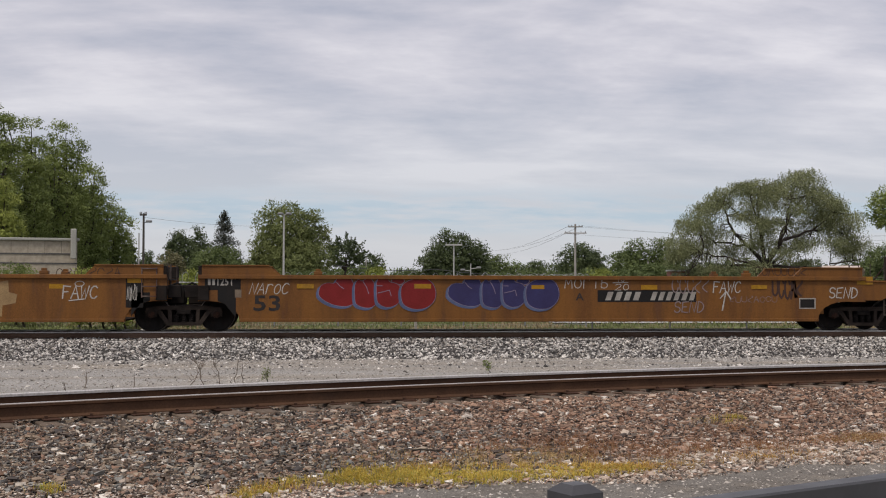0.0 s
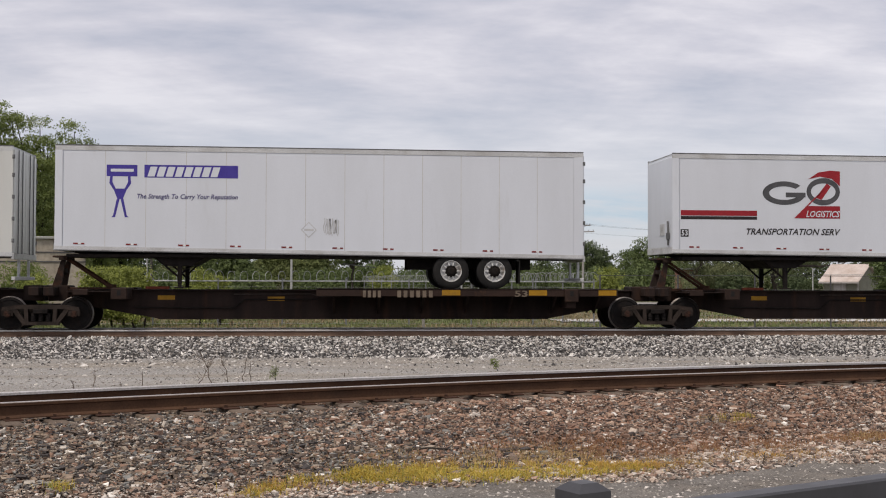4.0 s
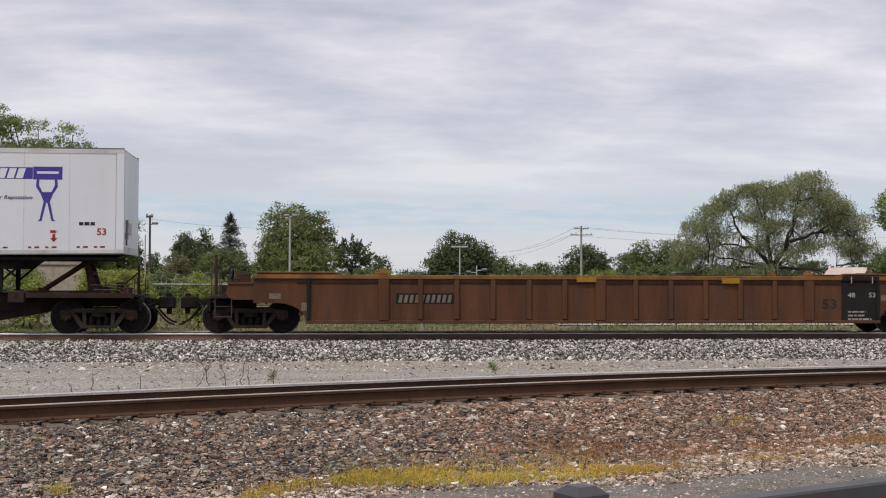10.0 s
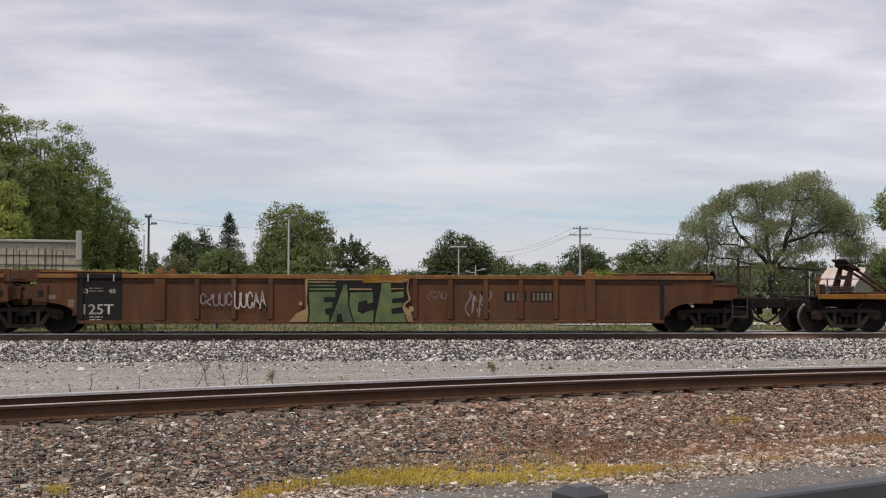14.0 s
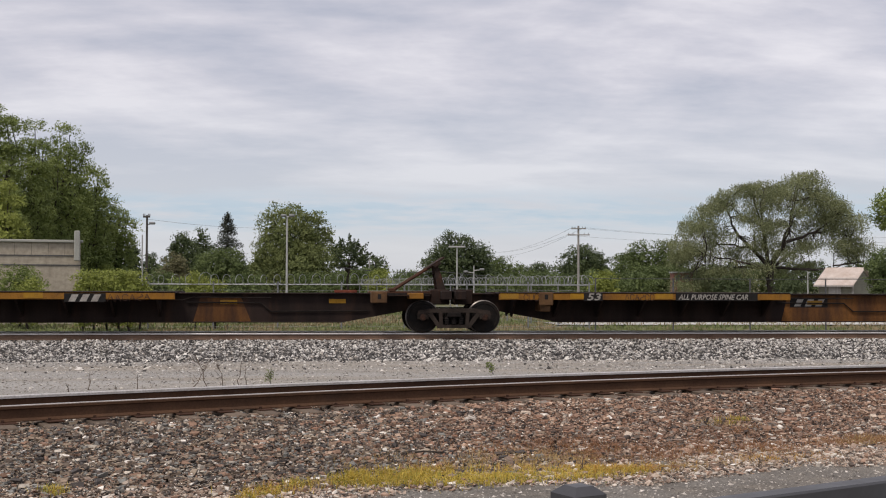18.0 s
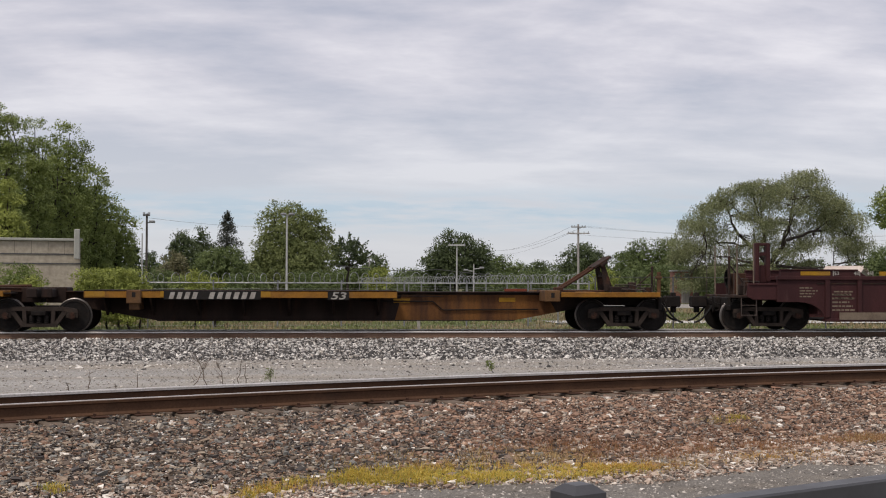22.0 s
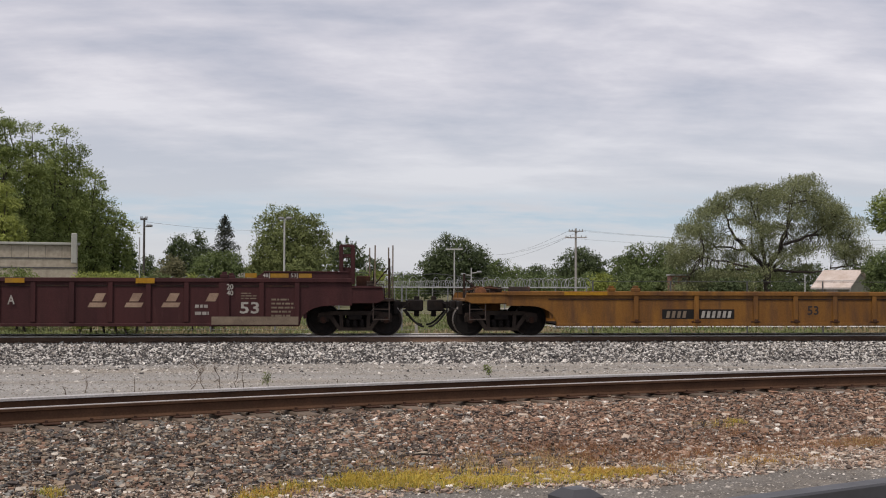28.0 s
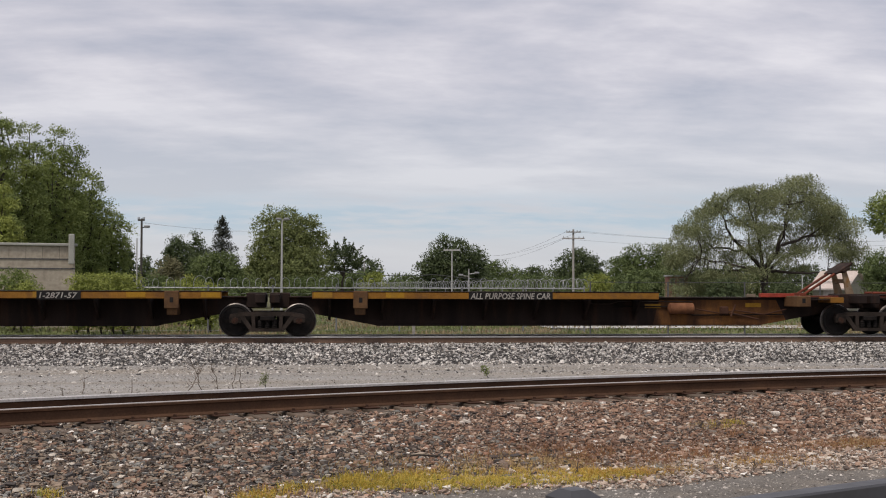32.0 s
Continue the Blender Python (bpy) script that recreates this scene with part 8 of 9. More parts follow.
# four swollen letters, in metres from the piece's low corner
BUBBLES = (
    [(0.02, 0.46), (0.08, 0.66), (0.26, 0.74), (0.46, 0.74), (0.54, 0.86), (0.71, 0.94), (0.91, 0.87), (1.03, 0.66), (1.08, 0.41), (1.02, 0.18), (0.82, 0.08), (0.51, 0.10), (0.23, 0.21), (0.06, 0.34)],
    [(1.03, 0.69), (1.12, 0.84), (1.22, 0.80), (1.30, 0.83), (1.42, 0.88), (1.54, 0.80), (1.65, 0.52), (1.64, 0.18), (1.47, 0.04), (1.22, 0.06), (1.06, 0.16), (1.02, 0.40)],
    [(1.64, 0.78), (1.76, 0.91), (1.93, 0.88), (2.02, 0.78), (2.22, 0.72), (2.33, 0.58), (2.35, 0.35), (2.21, 0.13), (1.92, 0.05), (1.68, 0.18), (1.63, 0.46)],
    [(2.34, 0.64), (2.52, 0.80), (2.89, 0.89), (3.18, 0.78), (3.31, 0.52), (3.27, 0.24), (3.04, 0.04), (2.70, 0.0), (2.41, 0.12), (2.32, 0.35)],
)
INNER = ([(0.72, 0.58), (0.62, 0.64), (0.52, 0.76)], [(1.26, 0.78), (1.36, 0.62), (1.42, 0.44)], [(1.68, 0.46), (1.86, 0.50), (2.00, 0.54), (2.05, 0.38)], [(1.62, 0.66), (1.80, 0.66)])


def bubble_piece(ob, x, z, wide, y, fill):
    """A two-tone bubble-letter piece: blue shade, pale outline and filling."""
    at = lambda pts_, dx=0.0, dz=0.0: [(x + wide * u + dx, z + v + dz) for u, v in pts_]
    dot = flat_shape(ob, "spray_lobe", oval(x + wide * 2.24, z + 0.80, 0.19, 0.12), y + 0.0015, M["spray_pale"])
    flat_shape(ob, "lobe_fill", oval(x + wide * 2.24, z + 0.80, 0.17, 0.10), y + 0.0005, fill, dot)
    for i, pts_ in enumerate(BUBBLES):
        yy = y - 0.0032 * i
        loop = smooth_loop(at(pts_))
        cx_, cz = sum(p for p, _ in loop) / len(loop), sum(q for _, q in loop) / len(loop)
        grow = lambda g, dx=0.0, dz=0.0: [(p + dx + (p - cx_) / math.hypot(p - cx_, q - cz) * g, q + dz + (q - cz) / math.hypot(p - cx_, q - cz) * g) for p, q in loop]
        edge = flat_shape(ob, "spray_lobe", grow(0.0), yy - 0.0008, M["spray_pale"])
        flat_shape(ob, "lobe_edge", grow(0.012), yy + 0.0008, M["spray_dark"], edge)
        flat_shape(ob, "lobe_shade", grow(0.006, -0.06, -0.055), yy, M["spray_blue"], edge)
        flat_shape(ob, "lobe_fill", grow(-0.013), yy - 0.0016, fill, edge)
    b = Build()
    for line in INNER:
        stroke(b, at(line), 0.018, y - 0.015)
    part("inner_strokes", b, M["spray_pale"], ob)


BLOCKS = (
    [(0.06, 1.18), (0.82, 1.18), (0.82, 1.03), (0.50, 1.03), (0.50, 0.89), (0.74, 0.89), (0.74, 0.74), (0.53, 0.70), (0.53, 0.55), (0.65, 0.52), (0.65, 0.32), (0.06, 0.32), (0.10, 0.58)],
    [(0.65, 0.32), (0.92, 1.01), (1.04, 1.39), (1.14, 1.39), (1.18, 0.81), (1.33, 0.32), (1.04, 0.32), (0.98, 0.57), (0.86, 0.55), (0.83, 0.32)],
    [(1.21, 1.16), (1.86, 1.18), (1.88, 0.89), (1.72, 0.85), (1.69, 0.95), (1.45, 0.89), (1.42, 0.63), (1.57, 0.55), (1.72, 0.63), (1.89, 0.66), (1.88, 0.32), (1.33, 0.32), (1.18, 0.81)],
    [(1.89, 0.32), (2.10, 1.45), (2.34, 1.45), (2.37, 1.16), (2.72, 1.20), (2.73, 1.03), (2.40, 0.98), (2.38, 0.86), (2.69, 0.88), (2.67, 0.75), (2.37, 0.70), (2.38, 0.55), (2.75, 0.58), (2.81, 0.32)],
)


def green_piece(ob, x):
    """Blocky green letters on a dark ground, with a cream edge and pale bars above."""
    at = lambda pts_: [(x + u, v) for u, v in pts_]
    rim = flat_shape(ob, "spray_shape", at([(-0.46, 0.34), (-0.27, 0.57), (0.0, 0.70), (-0.03, 1.54), (0.60, 1.60), (0.60, 1.53), (2.87, 1.55), (2.84, 1.30), (2.92, 0.95), (2.74, 0.80), (2.92, 0.62), (3.00, 0.34)]), -1.5035, M["spray_cream"])
    flat_shape(ob, "piece_ground", at([(0.05, 0.34), (0.08, 0.62), (0.02, 0.92), (0.05, 1.50), (2.84, 1.50), (2.80, 1.26), (2.86, 0.96), (2.66, 0.80), (2.84, 0.34)]), -1.5065, M["black"], rim)
    for i, pts_ in enumerate(BLOCKS):
        cu, cv = sum(p for p, _ in pts_) / len(pts_), sum(q for _, q in pts_) / len(pts_)
        flat_shape(ob, "piece_edge", at([(cu + (u - cu) * 1.07, max(0.31, cv + (v - cv) * 1.05)) for u, v in pts_]), -1.5085 - 0.003 * i, M["black"], rim)
        flat_shape(ob, "piece_letter", at([(cu + (u - cu) * 0.96, cv + (v - cv) * 0.98) for u, v in pts_]), -1.510 - 0.003 * i, M["spray_green"], rim)
    for i, (a, b_, z0, z1) in enumerate(((0.08, 0.85, 1.22, 1.28), (0.08, 0.80, 1.33, 1.37), (0.06, 0.82, 1.43, 1.46), (1.20, 1.82, 1.23, 1.27), (2.36, 2.72, 1.25, 1.28), (1.95, 2.82, 1.46, 1.49))):
        flat_shape(ob, "piece_bar", at([(a, z0), (b_, z0), (b_, z1), (a, z1)]), -1.5215, M["spray_green"] if i in (0, 1) else M["spray_cream"], rim)


def emblem(ob, x0, x1, z0, z1, y, mat):
    """The carrier's emblem as plain wedges and bars."""
    xm, h, w = (x0 + x1) / 2, z1 - z0, (x1 - x0) / 2
    e_ = flat_shape(ob, "emblem", [(xm - w * 0.62, z1 - h * 0.30), (xm + w * 0.62, z1 - h * 0.30), (xm + w * 0.24, z0 + h * 0.44), (xm - w * 0.24, z0 + h * 0.44)], y, mat)
    for d in (-1, 1):
        flat_shape(ob, "emblem_bar", [(xm + d * w * 0.92, z1), (xm + d * w * 0.68, z1), (xm + d * w * 0.70, z1 - h * 0.14), (xm + d * w * 0.40, z1 - h * 0.30), (xm + d * w * 0.62, z1 - h * 0.32), (xm + d * w * 0.98, z1 - h * 0.17)], y - 0.0006, mat, e_)
        flat_shape(ob, "emblem_foot", [(xm + d * w * 0.04, z0 + h * 0.45), (xm + d * w * 0.30, z0 + h * 0.45), (xm + d * w * 0.62, z0 + h * 0.04), (xm + d * w * 0.80, z0), (xm + d * w * 0.44, z0)], y - 0.0006, mat, e_)


def diamond(ob, x0, x1, z0, z1, y):
    xm, zm = (x0 + x1) / 2, (z0 + z1) / 2
    d_ = flat_shape(ob, "placard", [(xm, z0), (x1, zm), (xm, z1), (x0, zm)], y, M["smudge"])
    k = 0.86
    flat_shape(ob, "placard_face", [(xm, zm + (z0 - zm) * k), (xm + (x1 - xm) * k, zm), (xm, zm + (z1 - zm) * k), (xm + (x0 - xm) * k, zm)], y - 0.002, M["tr_white"], d_)
    flat_shape(ob, "placard_stripe", [(xm - (xm - x0) * 0.6, zm - 0.03), (xm + (x1 - xm) * 0.6, zm - 0.03), (xm + (x1 - xm) * 0.6, zm + 0.03), (xm - (xm - x0) * 0.6, zm + 0.03)], y - 0.004, M["smudge"], d_)


def arrow(ob, x0, x1, z0, z1, y, mat):
    xm, zm = (x0 + x1) / 2, (z0 + z1) / 2
    flat_shape(ob, "arrow_mark", [(xm, z0), (x1, zm), (xm + 0.04, zm), (xm + 0.04, z1), (xm - 0.04, z1), (xm - 0.04, zm), (x0, zm)], y, mat)


def ring_emblem(ob, ax0, ax1, az0, az1, bx0, bx1, bz0, bz1, y):
    """Two heavy rings, one open, with a red swoosh between."""
    cx_, cz, rx, rz = (ax0 + ax1) / 2, (az0 + az1) / 2, (ax1 - ax0) / 2, (az1 - az0) / 2

    def ring(name, cx_, cz, rx, rz, a0, a1, mat, yy, t=0.62):
        n = 26
        an = [a0 + (a1 - a0) * i / n for i in range(n + 1)]
        b = Build()
        for p, q in zip(an[:-1], an[1:]):
            b.plate([(cx_ + rx * math.cos(p), cz + rz * math.sin(p)), (cx_ + rx * math.cos(q), cz + rz * math.sin(q)), (cx_ + rx * t * 1.12 * math.cos(q), cz + rz * t * 0.92 * math.sin(q)), (cx_ + rx * t * 1.12 * math.cos(p), cz + rz * t * 0.92 * math.sin(p))], yy, yy + 0.002)
        return part(name, b, mat, ob)

    ring("emblem_ring", cx_, cz, rx, rz, radians(40), radians(345), M["grey_mark"], y)
    panel(ob, "emblem_bar", cx_ + 0.05, ax1, cz - 0.12, cz + 0.02, y - 0.001, M["grey_mark"])
    cx_, cz, rx, rz = (bx0 + bx1) / 2, (bz0 + bz1) / 2, (bx1 - bx0) / 2, (bz1 - bz0) / 2
    ring("emblem_ring", cx_, cz, rx, rz, 0, 2 * math.pi, M["grey_mark"], y, 0.66)
    flat_shape(ob, "emblem_swoosh", [(cx_ - rx * 1.75, cz - rz * 1.95), (bx1, cz - rz * 1.95), (bx1, cz - rz * 1.05), (cx_ - rx * 0.9, cz - rz * 1.05), (cx_ + rx * 0.1, cz + rz * 0.2), (cx_ - rx * 0.35, cz - rz * 0.25)], y - 0.003, M["red"])
    flat_shape(ob, "emblem_swoosh", [(cx_ - rx * 0.9, cz + rz * 0.9), (cx_ - rx * 0.3, cz + rz * 1.4), (cx_ + rx * 0.4, cz + rz * 1.55), (bx1, cz + rz * 1.5), (bx1, cz + rz * 0.4), (cx_ + rx * 0.5, cz + rz * 0.95), (cx_ - rx * 0.2, cz + rz * 1.1)], y - 0.003, M["red"])
    flat_shape(ob, "emblem_slash", [(cx_ - rx * 0.45, cz - rz * 0.45), (cx_ - rx * 0.1, cz - rz * 0.6), (cx_ + rx * 0.45, cz + rz * 0.4), (cx_ + rx * 0.2, cz + rz * 0.6)], y - 0.003, M["red"])


# open sill lengths, lighter in colour than the shaded rest
sill_patch(s2[1], 10.26, 11.89, 1.019, 17.65, M["spine_or"])
sill_patch(s3[0], 2.30, 6.89, 1.055, 18.0, M["spine_or"])
sill_patch(s3[1], 11.3, 15.4, 1.055, 17.7, M["spine_or"])
sill_patch(s2[3], 10.11, 12.36, 1.059, 17.65, M["spine_or"])
sill_patch(s2[4], 9.85, 14.61, 1.039, 16.45, M["spine_or"])
sill_patch(s2[2], 9.96, 15.18, 1.090, 17.4, M["spine_or"])
# orange wells
panel(w1a, "black_panel", 17.90, 18.37, 0.679, 1.577, -1.443, M["black"])
panel(w1a, "reflector", 17.94, 18.36, 1.360, 1.561, -1.447, M["reflect"])
panel(w1a, "reflector", 15.86, 16.25, 1.200, 1.323, -1.443, M["reflect"])
tag(w1a, "FAWC", 16.18, 17.15, 0.93, 1.27, -1.445, M["spray_white"], 0.035)
tag(w1a, "O", 16.50, 16.82, 1.26, 1.42, -1.449, M["spray_white"], 0.02)
flat_shape(w1a, "spray_stroke", [(16.38, 0.855), (16.80, 0.90), (16.80, 0.93), (16.38, 0.885)], -1.4505, M["spray_white"])
scribble(w1a, 17.93, 18.20, 0.864, 1.329, -1.449, 5, M["spray_white"], 0.016, 2)
scribble(w1a, 16.03, 17.79, 1.449, 1.773, -1.475, 8, M["spray_dark"], 0.02, 3)
flat_shape(w1a, "overpaint", [(13.98, 0.46), (14.62, 0.44), (14.64, 0.74), (14.98, 0.80), (15.02, 1.04), (14.80, 1.10), (14.78, 1.42), (14.45, 1.36), (14.40, 1.52), (13.98, 1.50)], -1.443, M["spray_cream"])
panel(w1b, "black_panel", 0.60, 1.58, 1.163, 1.601, -1.443, M["black"])
# these two black wedges paint the dark inside of the truck arches
flat_shape(w1a, "black_panel", [(18.05, 1.10), (18.55, 1.10), (18.55, 0.86), (18.30, 0.80), (18.12, 0.56), (18.05, 0.42)], -1.443, M["black"])
flat_shape(w1b, "black_panel", [(0.95, 1.165), (1.45, 1.165), (1.45, 0.42), (1.36, 0.52), (1.15, 0.78), (0.95, 0.86)], -1.443, M["black"])
char_bars(w1b, 0.66, 0.90, 1.303, 1.537, -1.4515, 2, M["white_mark"], 0.0)
lettering(w1b, "125T", 0.94, 1.40, 1.288, 1.523, -1.4515, M["white_mark"], 0)
scribble(w1b, 0.63, 1.57, 1.460, 1.601, -1.451, 6, M["spray_cream"], 0.02, 4)
panel(w1b, "placard", 1.42, 1.60, 0.961, 1.180, -1.447, M["dull_mark"])
tag(w1b, "NAROC", 1.80, 2.88, 1.06, 1.36, -1.445, M["spray_white"], 0.024, 0.25)
lettering(w1b, "53", 1.93, 2.67, 0.586, 1.025, -1.4475, M["dark_mark"], 0)
panel(w1b, "reflector", 3.12, 3.59, 1.215, 1.341, -1.459, M["reflect"])
panel(w1b, "reflector", 6.40, 6.87, 1.222, 1.350, -1.459, M["reflect"])
panel(w1b, "reflector", 9.74, 10.11, 1.214, 1.326, -1.459, M["reflect"])
panel(w1b, "reflector", 12.93, 13.41, 1.204, 1.334, -1.459, M["reflect"])
panel(w1b, "reflector", 16.21, 16.68, 1.228, 1.342, -1.459, M["reflect"])
panel(w1b, "reflector", 19.42, 19.91, 1.367, 1.599, -1.443, M["reflect"])
lettering(w1b, "A", 11.02, 11.26, 0.894, 1.103, -1.4475, M["dark_mark"], 0)
panel(w1b, "black_panel", 11.66, 14.57, 0.847, 1.188, -1.443, M["black"])
char_bars(w1b, 11.87, 12.95, 0.895, 1.138, -1.4515, 4, M["white_mark"], 0.35)
char_bars(w1b, 13.20, 14.57, 0.897, 1.141, -1.4515, 6, M["white_mark"], 0.35)
tag(w1b, "MORIB", 10.69, 12.00, 1.24, 1.54, -1.445, M["spray_white"], 0.024, 0.05)
tag(w1b, "10", 12.20, 12.46, 1.43, 1.57, -1.445, M["spray_white"], 0.018)
tag(w1b, "20", 12.14, 12.60, 1.19, 1.36, -1.445, M["spray_white"], 0.02)
flat_shape(w1b, "spray_stroke", [(12.10, 1.385), (12.56, 1.40), (12.56, 1.42), (12.10, 1.405)], -1.4495, M["spray_white"])
scribble(w1b, 13.83, 14.96, 1.093, 1.582, -1.453, 5, M["spray_grey"], 0.03, 8)
tag(w1b, "SEND", 13.88, 14.80, 0.55, 0.86, -1.453, M["spray_grey"], 0.03)
tag(w1b, "FAWC", 15.04, 15.90, 1.12, 1.44, -1.453, M["spray_white"], 0.03)
flat_shape(w1b, "spray_stroke", [(15.32, 0.60), (15.36, 0.60), (15.47, 1.16), (15.43, 1.16)], -1.4525, M["spray_white"])
flat_shape(w1b, "spray_stroke", [(15.26, 0.96), (15.29, 0.94), (15.46, 1.13), (15.44, 1.16)], -1.4535, M["spray_white"])
flat_shape(w1b, "spray_stroke", [(15.44, 1.16), (15.48, 1.16), (15.62, 0.93), (15.58, 0.92)], -1.4545, M["spray_white"])
scribble(w1b, 15.55, 17.00, 0.834, 1.030, -1.445, 8, M["spray_grey"], 0.012, 12)
scribble(w1b, 16.84, 17.77, 0.933, 1.591, -1.445, 5, M["spray_dark"], 0.06, 13)
tag(w1b, "SEND", 18.54, 19.45, 0.97, 1.27, -1.445, M["spray_white"], 0.032)
scribble(w1b, 16.31, 17.89, 1.607, 1.887, -1.475, 8, M["spray_dark"], 0.02, 15)
panel(w1b, "placard", 17.66, 18.16, 0.654, 0.967, -1.443, M["white_mark"])
panel(w1b, "placard", 17.69, 18.12, 0.687, 0.934, -1.446, M["black"])
bubble_piece(w1b, 3.70, 0.635, 1.0, -1.4450, M["spray_red"])
bubble_piece(w1b, 7.33, 0.640, 0.97, -1.4450, M["spray_purple"])
# brown wells
for ob_, spans in ((w2[0], ((17.08, 18.20),)), (w2[1], ((1.55, 2.73), (17.02, 18.10))), (w2[2], ((1.49, 2.69),))):
    for a, b_ in spans:
        panel(ob_, "black_panel", a, b_, 1.537, 1.648, -1.513, M["black"])
        for q in (0.25, 0.82):
            panel(ob_, "divider", a + (b_ - a) * q - 0.018, a + (b_ - a) * q + 0.018, 1.45, 1.648, -1.5165, M["white_mark"])
panel(w2[2], "placard", 0.70, 0.92, 0.96, 1.08, -1.443, M["dull_mark"])
panel(w2[0], "black_panel", 4.06, 5.70, 0.845, 1.141, -1.443, M["black"])
char_bars(w2[0], 4.11, 5.65, 0.876, 1.095, -1.4515, 10, M["dull_mark"], 0.2)
panel(w2[0], "placard", 0.53, 0.85, 0.979, 1.133, -1.443, M["dull_mark"])
panel(w2[0], "placard", 1.42, 1.57, 0.641, 0.872, -1.443, M["dull_mark"])
panel(w2[0], "reflector", 9.20, 9.77, 1.467, 1.625, -1.519, M["reflect"])
panel(w2[0], "black_panel", 17.08, 18.20, 0.321, 1.622, -1.451, M["black"])
lettering(w2[0], "48", 17.27, 17.49, 1.041, 1.182, -1.4595, M["white_mark"], 0)
lettering(w2[0], "53", 17.91, 18.11, 1.042, 1.184, -1.4595, M["white_mark"], 0)
small_print(w2[0], 17.27, 18.06, 0.384, 0.650, -1.4595, 3, M["white_mark"])
lettering(w2[0], "53", 16.50, 16.93, 0.712, 0.993, -1.4475, M["dark_mark"], 0)
panel(w2[0], "placard", 18.29, 18.61, 0.949, 1.106, -1.443, M["dull_mark"])
panel(w2[1], "black_panel", 1.55, 2.73, 0.303, 1.637, -1.451, M["black"])
lettering(w2[1], "53", 1.68, 1.85, 1.112, 1.239, -1.4595, M["white_mark"], 0)
lettering(w2[1], "48", 2.38, 2.57, 1.113, 1.240, -1.4595, M["white_mark"], 0)
lettering(w2[1], "125T", 1.73, 2.52, 0.541, 0.827, -1.4595, M["white_mark"], 0)
small_print(w2[1], 1.89, 2.36, 0.319, 0.493, -1.4595, 3, M["white_mark"])
small_print(w2[1], 1.88, 2.38, 1.160, 1.271, -1.4595, 2, M["dull_mark"])
panel(w2[1], "placard", 1.33, 1.49, 0.746, 0.952, -1.443, M["dull_mark"])
panel(w2[2], "black_panel", 1.49, 2.69, 0.301, 1.646, -1.451, M["black"])
lettering(w2[2], "53", 1.61, 1.79, 1.117, 1.245, -1.4595, M["white_mark"], 0)
lettering(w2[2], "48", 2.33, 2.52, 1.118, 1.246, -1.4595, M["white_mark"], 0)
lettering(w2[2], "125T", 1.66, 2.47, 0.541, 0.829, -1.4595, M["white_mark"], 0)
small_print(w2[2], 1.83, 2.31, 0.317, 0.493, -1.4595, 3, M["white_mark"])
small_print(w2[2], 1.82, 2.33, 1.165, 1.277, -1.4595, 2, M["dull_mark"])
panel(w2[2], "placard", 1.26, 1.42, 0.748, 0.956, -1.443, M["dull_mark"])
panel(w2[1], "black_panel", 17.02, 18.10, 0.320, 1.599, -1.451, M["black"])
lettering(w2[1], "48", 17.17, 17.38, 1.077, 1.219, -1.4595, M["white_mark"], 0)
lettering(w2[1], "53", 17.87, 18.07, 1.078, 1.221, -1.4595, M["white_mark"], 0)
small_print(w2[1], 17.22, 18.01, 0.367, 0.809, -1.4595, 4, M["white_mark"])
lettering(w2[1], "53", 16.39, 16.84, 0.698, 0.966, -1.4475, M["dark_mark"], 0)
panel(w2[1], "placard", 18.22, 18.41, 0.762, 0.968, -1.443, M["dull_mark"])
panel(w2[1], "reflector", 17.29, 17.92, 1.410, 1.567, -1.519, M["reflect"])
panel(w2[0], "reflector", 13.46, 13.99, 1.437, 1.592, -1.519, M["reflect"])
tag(w2[1], "L.F.D", 7.94, 8.56, 0.90, 1.20, -1.445, M["spray_cream"], 0.018, 0.0)
tag(w2[1], "45", 13.16, 13.58, 0.80, 1.25, -1.445, M["spray_white"], 0.02, 0.0)
scribble(w2[2], 4.80, 5.68, 0.785, 1.140, -1.507, 5, M["spray_grey"], 0.04, 22)
scribble(w2[2], 5.73, 6.59, 0.705, 1.190, -1.507, 5, M["spray_white"], 0.036, 23)
panel(w2[2], "reflector", 9.27, 10.41, 1.427, 1.624, -1.519, M["deck_yel"])
green_piece(w2[2], 7.70)
flat_shape(w2[2], "spray_shape", [(7.60, 0.85), (7.59, 0.81), (7.56, 0.79), (7.52, 0.80), (7.50, 0.83), (7.50, 0.87), (7.52, 0.90), (7.56, 0.91), (7.59, 0.89)], -1.508, M["spray_cream"])
flat_shape(w2[2], "spray_shape", [(10.71, 0.70), (10.69, 0.64), (10.64, 0.62), (10.59, 0.63), (10.56, 0.67), (10.56, 0.73), (10.59, 0.77), (10.65, 0.78), (10.69, 0.75)], -1.508, M["spray_cream"])
scribble(w2[2], 11.06, 11.64, 0.963, 1.214, -1.445, 4, M["spray_grey"], 0.015, 24)
scribble(w2[2], 12.15, 12.93, 0.462, 1.201, -1.445, 4, M["spray_grey"], 0.04, 25)
panel(w2[2], "black_panel", 13.28, 13.92, 0.903, 1.188, -1.443, M["black"])
panel(w2[2], "black_panel", 14.04, 14.83, 0.904, 1.189, -1.443, M["black"])
char_bars(w2[2], 13.33, 13.88, 0.935, 1.156, -1.4515, 4, M["dull_mark"], 0.0)
char_bars(w2[2], 14.07, 14.78, 0.936, 1.158, -1.4515, 6, M["dull_mark"], 0.0)
